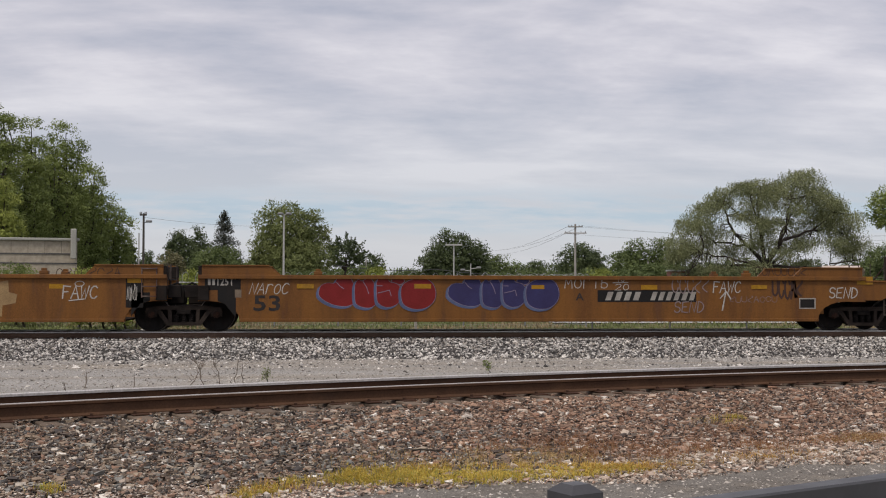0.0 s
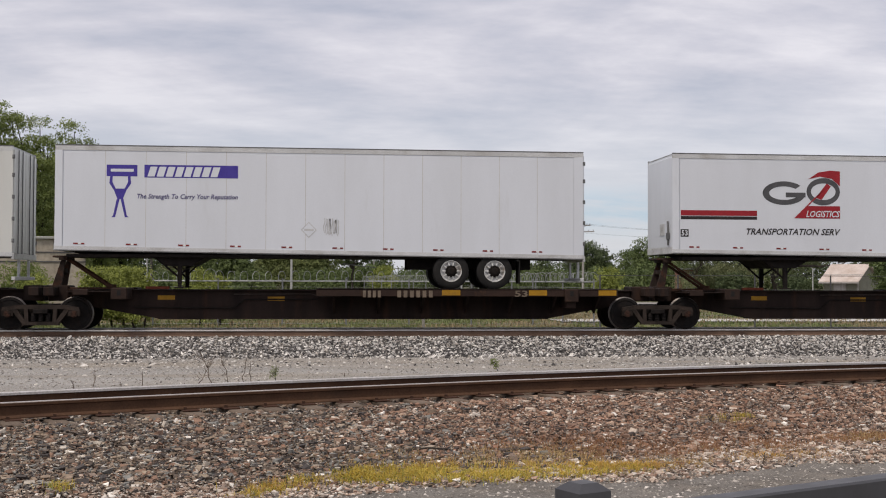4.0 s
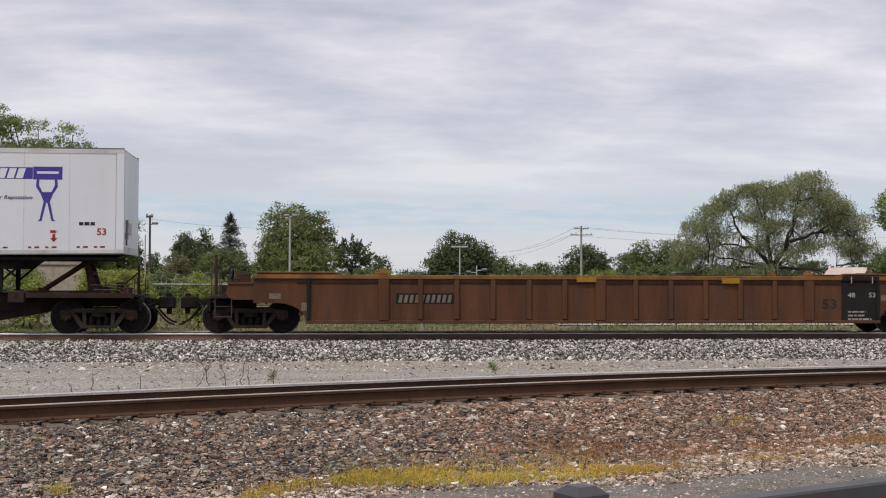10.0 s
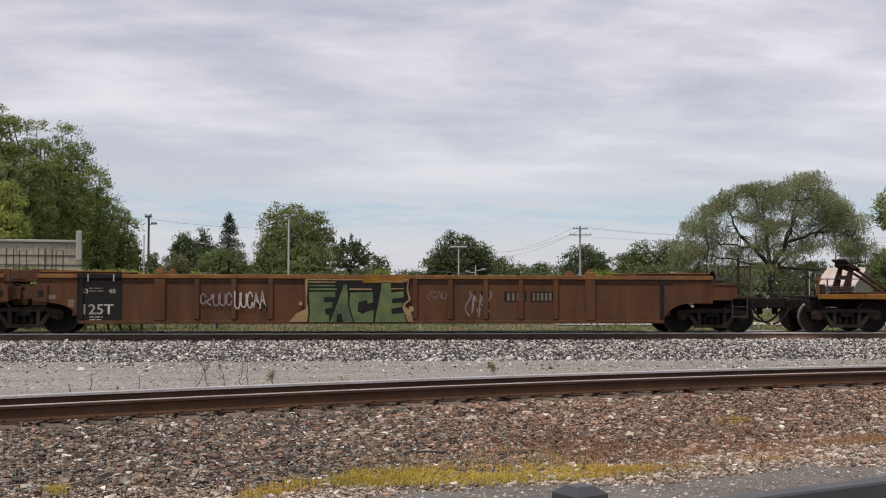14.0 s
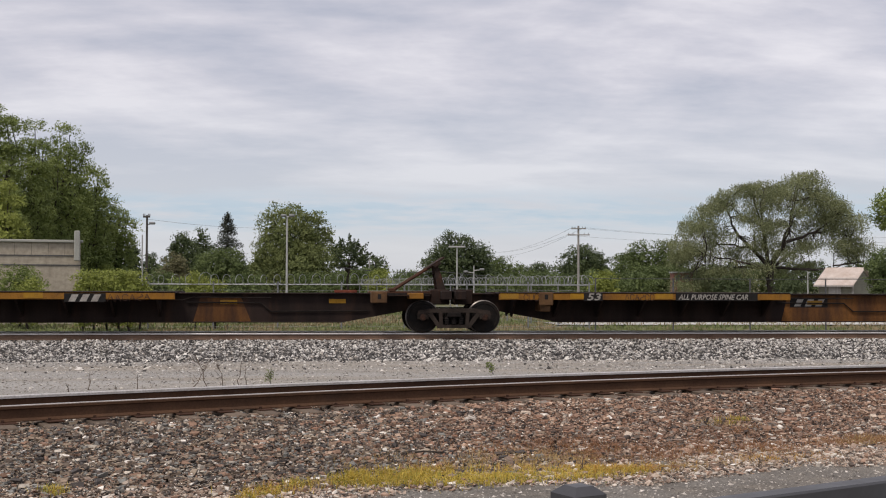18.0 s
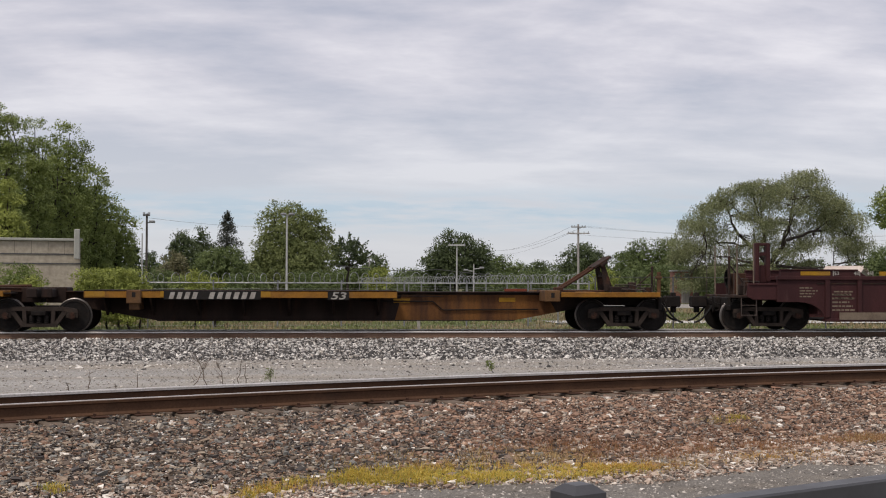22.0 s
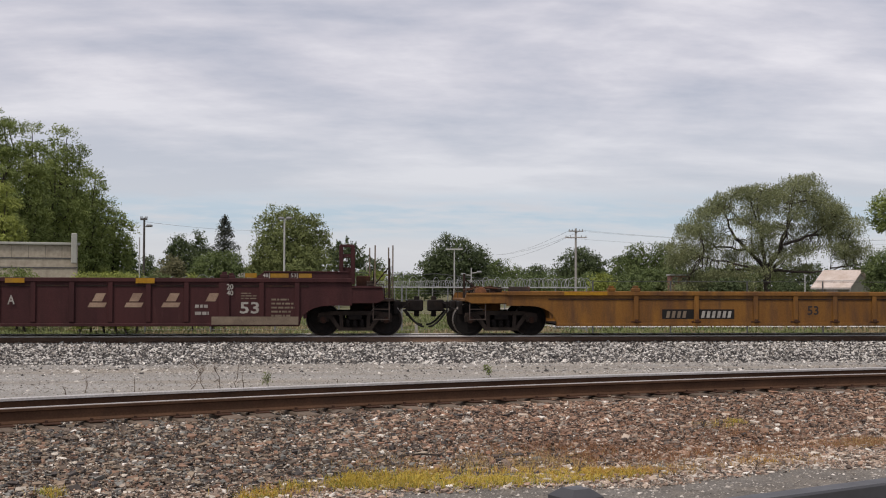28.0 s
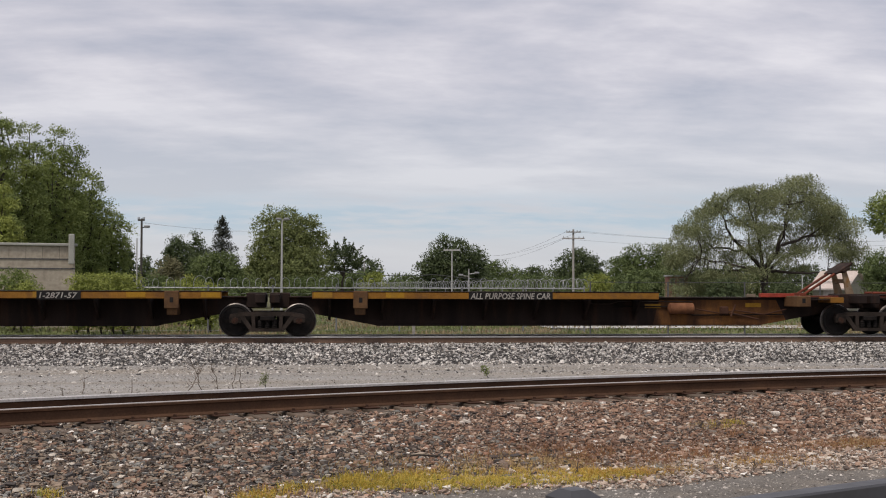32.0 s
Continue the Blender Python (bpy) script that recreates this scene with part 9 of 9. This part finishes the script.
# maroon wells
def maroon_marks(ob, letter, spans, numbers):
    """Stencils, reflectors and strips that the three maroon wells share."""
    char_bars(ob, 3.98, 4.65, 0.990, 1.192, -1.4475, 4, M["tan_mark"], 0.0)
    char_bars(ob, 4.85, 5.71, 0.992, 1.194, -1.4475, 6, M["tan_mark"], 0.0)
    small_print(ob, 4.93, 5.60, 0.665, 0.836, -1.4475, 2, M["dull_mark"])
    lettering(ob, "20", 3.64, 3.80, 1.253, 1.408, -1.5075, M["white_mark"], 0)
    lettering(ob, "40", 3.64, 3.81, 1.099, 1.238, -1.5075, M["white_mark"], 0)
    panel(ob, "kick_strip", 1.96, 4.18, 0.342, 0.558, -1.503, M["dull_mark"])
    panel(ob, "placard", 6.11, 6.37, 0.837, 1.103, -1.443, M["dull_mark"])
    panel(ob, "placard", 6.14, 6.34, 0.868, 1.071, -1.447, M["maroon"])
    panel(ob, "placard", 7.02, 7.50, 0.838, 1.042, -1.443, M["dull_mark"])
    char_bars(ob, 12.24, 12.81, 0.971, 1.194, -1.4475, 1, M["tan_mark"], 0.5, 0.46)
    char_bars(ob, 12.10, 12.86, 0.811, 0.939, -1.4475, 1, M["tan_mark"], 0.5)
    char_bars(ob, 13.23, 13.79, 0.972, 1.196, -1.4475, 1, M["tan_mark"], 0.5, 0.46)
    char_bars(ob, 13.08, 13.84, 0.812, 0.940, -1.4475, 1, M["tan_mark"], 0.5)
    char_bars(ob, 14.22, 14.79, 0.973, 1.198, -1.4475, 1, M["tan_mark"], 0.5, 0.46)
    char_bars(ob, 14.07, 14.84, 0.813, 0.941, -1.4475, 1, M["tan_mark"], 0.5)
    char_bars(ob, 15.29, 15.87, 0.975, 1.200, -1.4475, 1, M["tan_mark"], 0.5, 0.46)
    small_print(ob, 15.11, 15.56, 0.604, 0.894, -1.4475, 2, M["white_mark"])
    lettering(ob, "20", 15.97, 16.15, 1.298, 1.460, -1.5075, M["white_mark"], 0)
    lettering(ob, "40", 15.97, 16.15, 1.137, 1.282, -1.5075, M["white_mark"], 0)
    lettering(ob, "53", 16.33, 16.86, 0.637, 0.960, -1.4475, M["white_mark"], 0)
    panel(ob, "kick_strip", 15.56, 17.94, 0.332, 0.557, -1.503, M["dull_mark"])
    small_print(ob, 16.36, 16.83, 1.041, 1.219, -1.4475, 3, M["dull_mark"])
    small_print(ob, 17.19, 17.94, 0.556, 1.058, -1.4475, 5, M["dull_mark"])
    small_print(ob, 1.82, 2.42, 0.956, 1.188, -1.4475, 3, M["dull_mark"])
    small_print(ob, 0.78, 1.37, 1.001, 1.293, -1.4475, 4, M["dull_mark"])
    panel(ob, "reflector", 5.76, 6.25, 1.461, 1.586, -1.519, M["reflect"])
    panel(ob, "reflector", 9.20, 9.71, 1.472, 1.598, -1.519, M["reflect"])
    panel(ob, "reflector", 10.05, 10.56, 1.474, 1.601, -1.519, M["reflect"])
    panel(ob, "reflector", 13.51, 14.02, 1.469, 1.613, -1.519, M["reflect"])
    lettering(ob, letter, 10.12, 10.31, 0.889, 1.142, -1.5075, M["white_mark"], 0)
    for x0, x1 in spans:
        panel(ob, "reflector", x0, x1, 1.636, 1.756, -1.478, M["reflect"])
    for words, x0, bar in numbers:
        lettering(ob, words, x0, x0 + 0.15, 1.645, 1.755, -1.4785, M["white_mark"], 0)
        panel(ob, "divider", bar - 0.014, bar + 0.014, 1.600, 1.772, -1.4815, M["white_mark"])


HIGH = (("45", 16.26, 16.44), ("48", 16.95, 17.13), ("53", 17.72, 17.90))
HIGH_SPANS = ((16.47, 16.78), (17.16, 17.66), (17.94, 18.30))
maroon_marks(w3[0], "B", ((0.80, 1.70), (3.20, 3.56)) + HIGH_SPANS, (("53", 1.82, 1.79), ("48", 2.42, 2.60), ("45", 2.82, 3.00)) + HIGH)
small_print(w3[0], 1.77, 2.53, 0.602, 1.111, -1.4475, 5, M["dull_mark"])
for ob_, letter in ((w3[1], "C"), (w3[2], "A")):
    maroon_marks(ob_, letter, ((1.60, 1.85), (2.10, 2.54), (3.23, 3.60)) + HIGH_SPANS, (("53", 1.91, 1.88), ("48", 2.60, 2.57), ("45", 3.02, 3.20)) + HIGH)
    lettering(ob_, "125T", 1.77, 2.53, 0.572, 0.864, -1.4475, M["white_mark"], 0)
# yellow well
for e_ in (-0.62, 20.22):
    part("brake_cylinder", Build().lathe([(-0.22, 0.05), (-0.21, 0.15), (-0.16, 0.165), (0.18, 0.165), (0.22, 0.12)], 18).moved(pose(e_, -1.12, 1.23)), M["tank"], w4, "tan brake cylinder", smooth=True)
    part("pipe_run", Build().path([(e_ - 0.5, -1.2, 1.30), (e_ - 0.1, -1.2, 1.40), (e_ + 0.5, -1.2, 1.34)], 0.022).path([(e_ - 0.45, -0.8, 1.28), (e_ + 0.4, -0.85, 1.42)], 0.018), M["rust"], w4)
for x0, x1 in ((1.75, 3.0), (16.6, 17.9)):
    panel(w4, "reflector", x0, x1, 1.165, 1.262, -1.513, M["reflect"])
panel(w4, "black_panel", 4.62, 6.77, 0.488, 0.765, -1.443, M["black"])
char_bars(w4, 4.72, 5.36, 0.520, 0.715, -1.4515, 4, M["dull_mark"], 0.2)
char_bars(w4, 5.76, 6.70, 0.520, 0.716, -1.4515, 6, M["white_mark"], 0.2)
lettering(w4, "53", 8.97, 9.31, 0.602, 0.866, -1.4475, M["dark_mark"], 0)
panel(w4, "placard", 14.49, 14.97, 0.574, 0.859, -1.443, M["dark_mark"])
panel(w4, "placard", 14.54, 14.92, 0.622, 0.812, -1.446, M["dull_mark"])
small_print(w4, 14.01, 14.74, 1.097, 1.223, -1.5235, 1, M["dull_mark"])
# spine cars
char_bars(s1[0], 8.07, 8.63, 0.927, 1.118, -1.3505, 4, M["dull_mark"], 0.0)
char_bars(s1[0], 9.03, 10.10, 0.929, 1.120, -1.3505, 6, M["dull_mark"], 0.0)
lettering(s1[0], "53", 12.41, 12.78, 0.949, 1.126, -1.3505, M["dull_mark"], 0)
char_bars(s1[1], 8.82, 9.38, 0.927, 1.118, -1.3505, 4, M["dull_mark"], 0.0)
char_bars(s1[1], 9.78, 10.85, 0.929, 1.120, -1.3505, 6, M["dull_mark"], 0.0)
lettering(s1[1], "53", 13.16, 13.53, 0.949, 1.126, -1.3505, M["dull_mark"], 0)
char_bars(s1[2], 8.97, 9.53, 0.927, 1.118, -1.3505, 4, M["dull_mark"], 0.0)
char_bars(s1[2], 9.93, 11.00, 0.929, 1.120, -1.3505, 6, M["dull_mark"], 0.0)
lettering(s1[2], "53", 13.31, 13.68, 0.949, 1.126, -1.3505, M["dull_mark"], 0)
char_bars(s1[3], 9.07, 9.63, 0.927, 1.118, -1.3505, 4, M["tank"], 0.0)
char_bars(s1[3], 10.03, 11.10, 0.929, 1.120, -1.3505, 6, M["tank"], 0.0)
lettering(s1[3], "53", 13.41, 13.78, 0.949, 1.126, -1.3505, M["tank"], 0)
char_bars(s1[4], 3.70, 4.58, 0.891, 1.104, -1.3505, 4, M["white_mark"], 0.0)
char_bars(s1[4], 4.80, 6.10, 0.892, 1.106, -1.3505, 6, M["white_mark"], 0.0)
panel(s2[0], "black_panel", 8.06, 10.75, 0.941, 1.174, -1.353, M["black"])
char_bars(s2[0], 8.17, 9.05, 0.956, 1.157, -1.3615, 4, M["white_mark"], 0.3)
char_bars(s2[0], 9.35, 10.65, 0.958, 1.160, -1.3615, 6, M["white_mark"], 0.3)
panel(s2[0], "black_panel", 12.54, 13.10, 0.946, 1.166, -1.353, M["black"])
lettering(s2[0], "53", 12.62, 13.01, 0.962, 1.150, -1.3615, M["white_mark"], 0.2)
panel(s2[1], "black_panel", 3.88, 4.45, 0.893, 1.118, -1.353, M["black"])
lettering(s2[1], "53", 3.96, 4.37, 0.909, 1.102, -1.3615, M["white_mark"], 0.2)
panel(s2[1], "black_panel", 6.88, 7.99, 0.880, 1.124, -1.353, M["black"])
char_bars(s2[1], 6.98, 7.88, 0.896, 1.092, -1.3615, 3, M["white_mark"], 0.5)
scribble(s2[1], 8.02, 9.20, 0.881, 1.110, -1.345, 6, M["spray_dark"], 0.015, 31)
panel(s2[2], "black_panel", 3.70, 4.25, 0.927, 1.161, -1.353, M["black"])
lettering(s2[2], "53", 3.79, 4.21, 0.943, 1.146, -1.3615, M["white_mark"], 0.2)
scribble(s2[2], 4.90, 5.78, 0.929, 1.133, -1.345, 6, M["spray_dark"], 0.018, 32)
scribble(s2[2], 1.95, 2.71, 0.925, 1.127, -1.345, 5, M["spray_dark"], 0.018, 33)
panel(s2[2], "black_panel", 6.40, 8.85, 0.932, 1.153, -1.353, M["black"])
lettering(s2[2], "ALL PURPOSE SPINE CAR", 6.48, 8.56, 0.964, 1.121, -1.3615, M["white_mark"], 0.3)
panel(s2[2], "black_panel", 10.23, 11.41, 0.726, 1.005, -0.363, M["black"])
char_bars(s2[2], 10.34, 11.33, 0.759, 0.972, -0.3715, 3, M["white_mark"], 0.5)
panel(s2[3], "black_panel", 3.69, 4.24, 0.885, 1.119, -1.353, M["black"])
lettering(s2[3], "53", 3.76, 4.18, 0.901, 1.104, -1.3615, M["white_mark"], 0.2)
panel(s2[3], "black_panel", 7.41, 8.57, 0.874, 1.127, -1.353, M["black"])
char_bars(s2[3], 7.52, 8.47, 0.905, 1.095, -1.3615, 3, M["white_mark"], 0.5)
panel(s2[4], "black_panel", 3.40, 6.05, 0.912, 1.146, -1.353, M["black"])
char_bars(s2[4], 3.52, 4.35, 0.927, 1.114, -1.3615, 4, M["white_mark"], 0.3)
char_bars(s2[4], 4.60, 5.94, 0.928, 1.116, -1.3615, 6, M["white_mark"], 0.3)
panel(s2[4], "black_panel", 7.90, 8.50, 0.900, 1.138, -1.353, M["black"])
lettering(s2[4], "53", 7.99, 8.43, 0.916, 1.122, -1.3615, M["white_mark"], 0.2)
panel(s3[0], "black_panel", 8.64, 10.32, 1.057, 1.283, -1.353, M["black"])
char_bars(s3[0], 8.70, 9.30, 1.072, 1.249, -1.3615, 4, M["white_mark"], 0.3)
char_bars(s3[0], 9.39, 10.15, 1.073, 1.251, -1.3615, 6, M["white_mark"], 0.3)
panel(s3[0], "black_panel", 11.78, 12.96, 1.045, 1.273, -1.353, M["black"])
lettering(s3[0], "1-2871-57", 11.85, 12.87, 1.078, 1.241, -1.3615, M["white_mark"], 0.2)
panel(s3[1], "black_panel", 5.66, 8.08, 1.055, 1.281, -1.353, M["black"])
lettering(s3[1], "ALL PURPOSE SPINE CAR", 5.71, 8.01, 1.070, 1.247, -1.3615, M["white_mark"], 0.2)
# trailer sides
panel(t1, "new_panel", 1.48, 2.65, 3.455, 4.728, -1.294, M["tr_white"])
panel(t1, "new_panel", 2.70, 3.91, 3.451, 4.666, -1.294, M["tr_white"])
lettering(t1, "logistics", 1.96, 3.74, 3.541, 4.013, -1.3025, M["grey_mark"], 0.25)
panel(t1, "vent", 2.54, 3.02, 4.926, 5.083, -1.306, M["alu"])
char_bars(t1, 0.33, 0.57, 2.956, 3.050, -1.2985, 4, M["dark_mark"], 0.0)
lettering(t1, "53", 0.37, 0.53, 2.831, 2.941, -1.2985, M["grey_mark"], 0)
small_print(t1, 0.21, 0.92, 2.723, 2.770, -1.2985, 1, M["dark_mark"])
small_print(t1, 15.43, 16.12, 2.748, 2.829, -1.2985, 1, M["dark_mark"])
panel(t1, "roof_patch", 2.99, 6.04, 5.029, 5.092, -1.308, M["dark_mark"])
panel(t1, "roof_patch", 11.75, 14.81, 5.054, 5.119, -1.308, M["dark_mark"])
panel(t1, "placard", 3.47, 3.61, 2.413, 2.555, -1.294, M["dull_mark"])
panel(t1, "placard", 14.61, 14.70, 2.382, 2.463, -1.294, M["reflect"])
panel(t2, "banner", 2.40, 4.96, 4.232, 4.585, -1.294, M["purple"])
char_bars(t2, 2.50, 4.46, 4.261, 4.534, -1.2985, 8, M["tr_white"], 0.3, 0.78)
panel(t2, "emblem", 1.38, 2.21, 4.258, 4.577, -1.294, M["purple"])
panel(t2, "emblem_bar", 1.49, 2.11, 4.385, 4.465, -1.297, M["tr_white"])
lettering(t2, "The Strength To Carry Your Reputation", 2.21, 4.96, 3.605, 3.781, -1.2985, M["grey_purple"], 0.25)
emblem(t2, 1.45, 2.05, 3.125, 4.257, -1.2940, M["purple"])
diamond(t2, 6.71, 7.15, 2.585, 3.038, -1.2940)
scribble(t2, 7.33, 7.76, 2.654, 3.140, -1.296, 8, M["smudge"], 0.02, 41)
panel(t3, "stripe", 0.25, 2.53, 3.309, 3.465, -1.294, M["red"])
panel(t3, "stripe", 0.25, 2.53, 3.200, 3.293, -1.294, M["dark_mark"])
panel(t3, "placard", 0.24, 0.48, 2.693, 2.911, -1.294, M["dark_mark"])
lettering(t3, "53", 0.27, 0.45, 2.724, 2.880, -1.2995, M["tr_white"], 0)
lettering(t3, "TRANSPORTATION SERV", 2.21, 5.06, 2.763, 2.951, -1.2985, M["dark_mark"], 0.3)
panel(t3, "stripe", 10.05, 16.20, 3.493, 3.574, -1.294, M["dark_mark"])
panel(t3, "stripe", 10.05, 16.20, 3.234, 3.460, -1.294, M["red"])
char_bars(t3, 10.18, 12.78, 3.253, 3.414, -1.2985, 17, M["white_mark"], 0.3)
char_bars(t3, 13.07, 14.89, 3.274, 3.436, -1.2985, 12, M["white_mark"], 0.3)
lettering(t3, "AIR-RIDE EQUIPPED", 12.65, 13.70, 2.862, 2.975, -1.2985, M["dark_mark"], 0.2)
ring_emblem(t3, 2.70, 4.00, 3.641, 4.333, 4.03, 5.05, 3.637, 4.442, -1.2940)
lettering(t3, "LOGISTICS", 4.01, 5.04, 3.289, 3.478, -1.3045, M["tr_white"], 0.3)
panel(t4, "banner", 10.99, 13.81, 4.246, 4.566, -1.294, M["purple"])
char_bars(t4, 11.69, 13.61, 4.265, 4.537, -1.2985, 8, M["tr_white"], 0.3, 0.78)
panel(t4, "emblem", 13.82, 14.60, 4.235, 4.589, -1.294, M["purple"])
panel(t4, "emblem_bar", 13.92, 14.50, 4.395, 4.460, -1.297, M["tr_white"])
lettering(t4, "The Strength To Carry Your Reputation", 11.01, 13.81, 3.654, 3.798, -1.2985, M["grey_purple"], 0.25)
emblem(t4, 13.89, 14.49, 3.093, 4.234, -1.2940, M["purple"])
diamond(t4, 7.95, 8.38, 2.541, 2.982, -1.2940)
scribble(t4, 7.53, 8.30, 2.602, 3.138, -1.296, 10, M["smudge"], 0.03, 42)
scribble(t4, 8.88, 9.10, 3.906, 4.001, -1.296, 3, M["smudge"], 0.015, 43)
lettering(t4, "53", 15.54, 15.79, 2.717, 2.911, -1.2985, M["red"], 0)
small_print(t4, 15.06, 15.75, 2.989, 3.086, -1.2985, 1, M["dark_mark"])
small_print(t4, 3.39, 3.57, 2.697, 2.775, -1.2985, 1, M["red"])
arrow(t4, 3.39, 3.57, 2.449, 2.666, -1.2940, M["red"])
small_print(t4, 14.29, 14.49, 2.773, 2.853, -1.2985, 1, M["red"])
arrow(t4, 14.29, 14.49, 2.516, 2.741, -1.2940, M["red"])
panel(t4, "roof_patch", 5.77, 11.91, 5.012, 5.091, -1.308, M["alu_dark"])


# ---- movement ----
def motions():
    times = [i for i in range(33)]
    for ob, u in TRAIN:
        walk(ob, [(t, pose(u - travelled(t), YT, 0)) for t in times])
    for w, u, x, R in WHEELS:
        # wheels roll while they pass the camera
        inside = [i / 30 for i in range(0, 961) if -14.5 < u + x - travelled(i / 30) < 22.5]
        if not inside:
            continue
        steps = sorted({0.0, *inside, 32.0})
        lo, hi = inside[0], inside[-1]
        walk(w, [(t, pose(x, 0, R, 0, -math.degrees(travelled(min(max(t, lo), hi)) - travelled(lo)) / R, 0)) for t in steps])


motions()
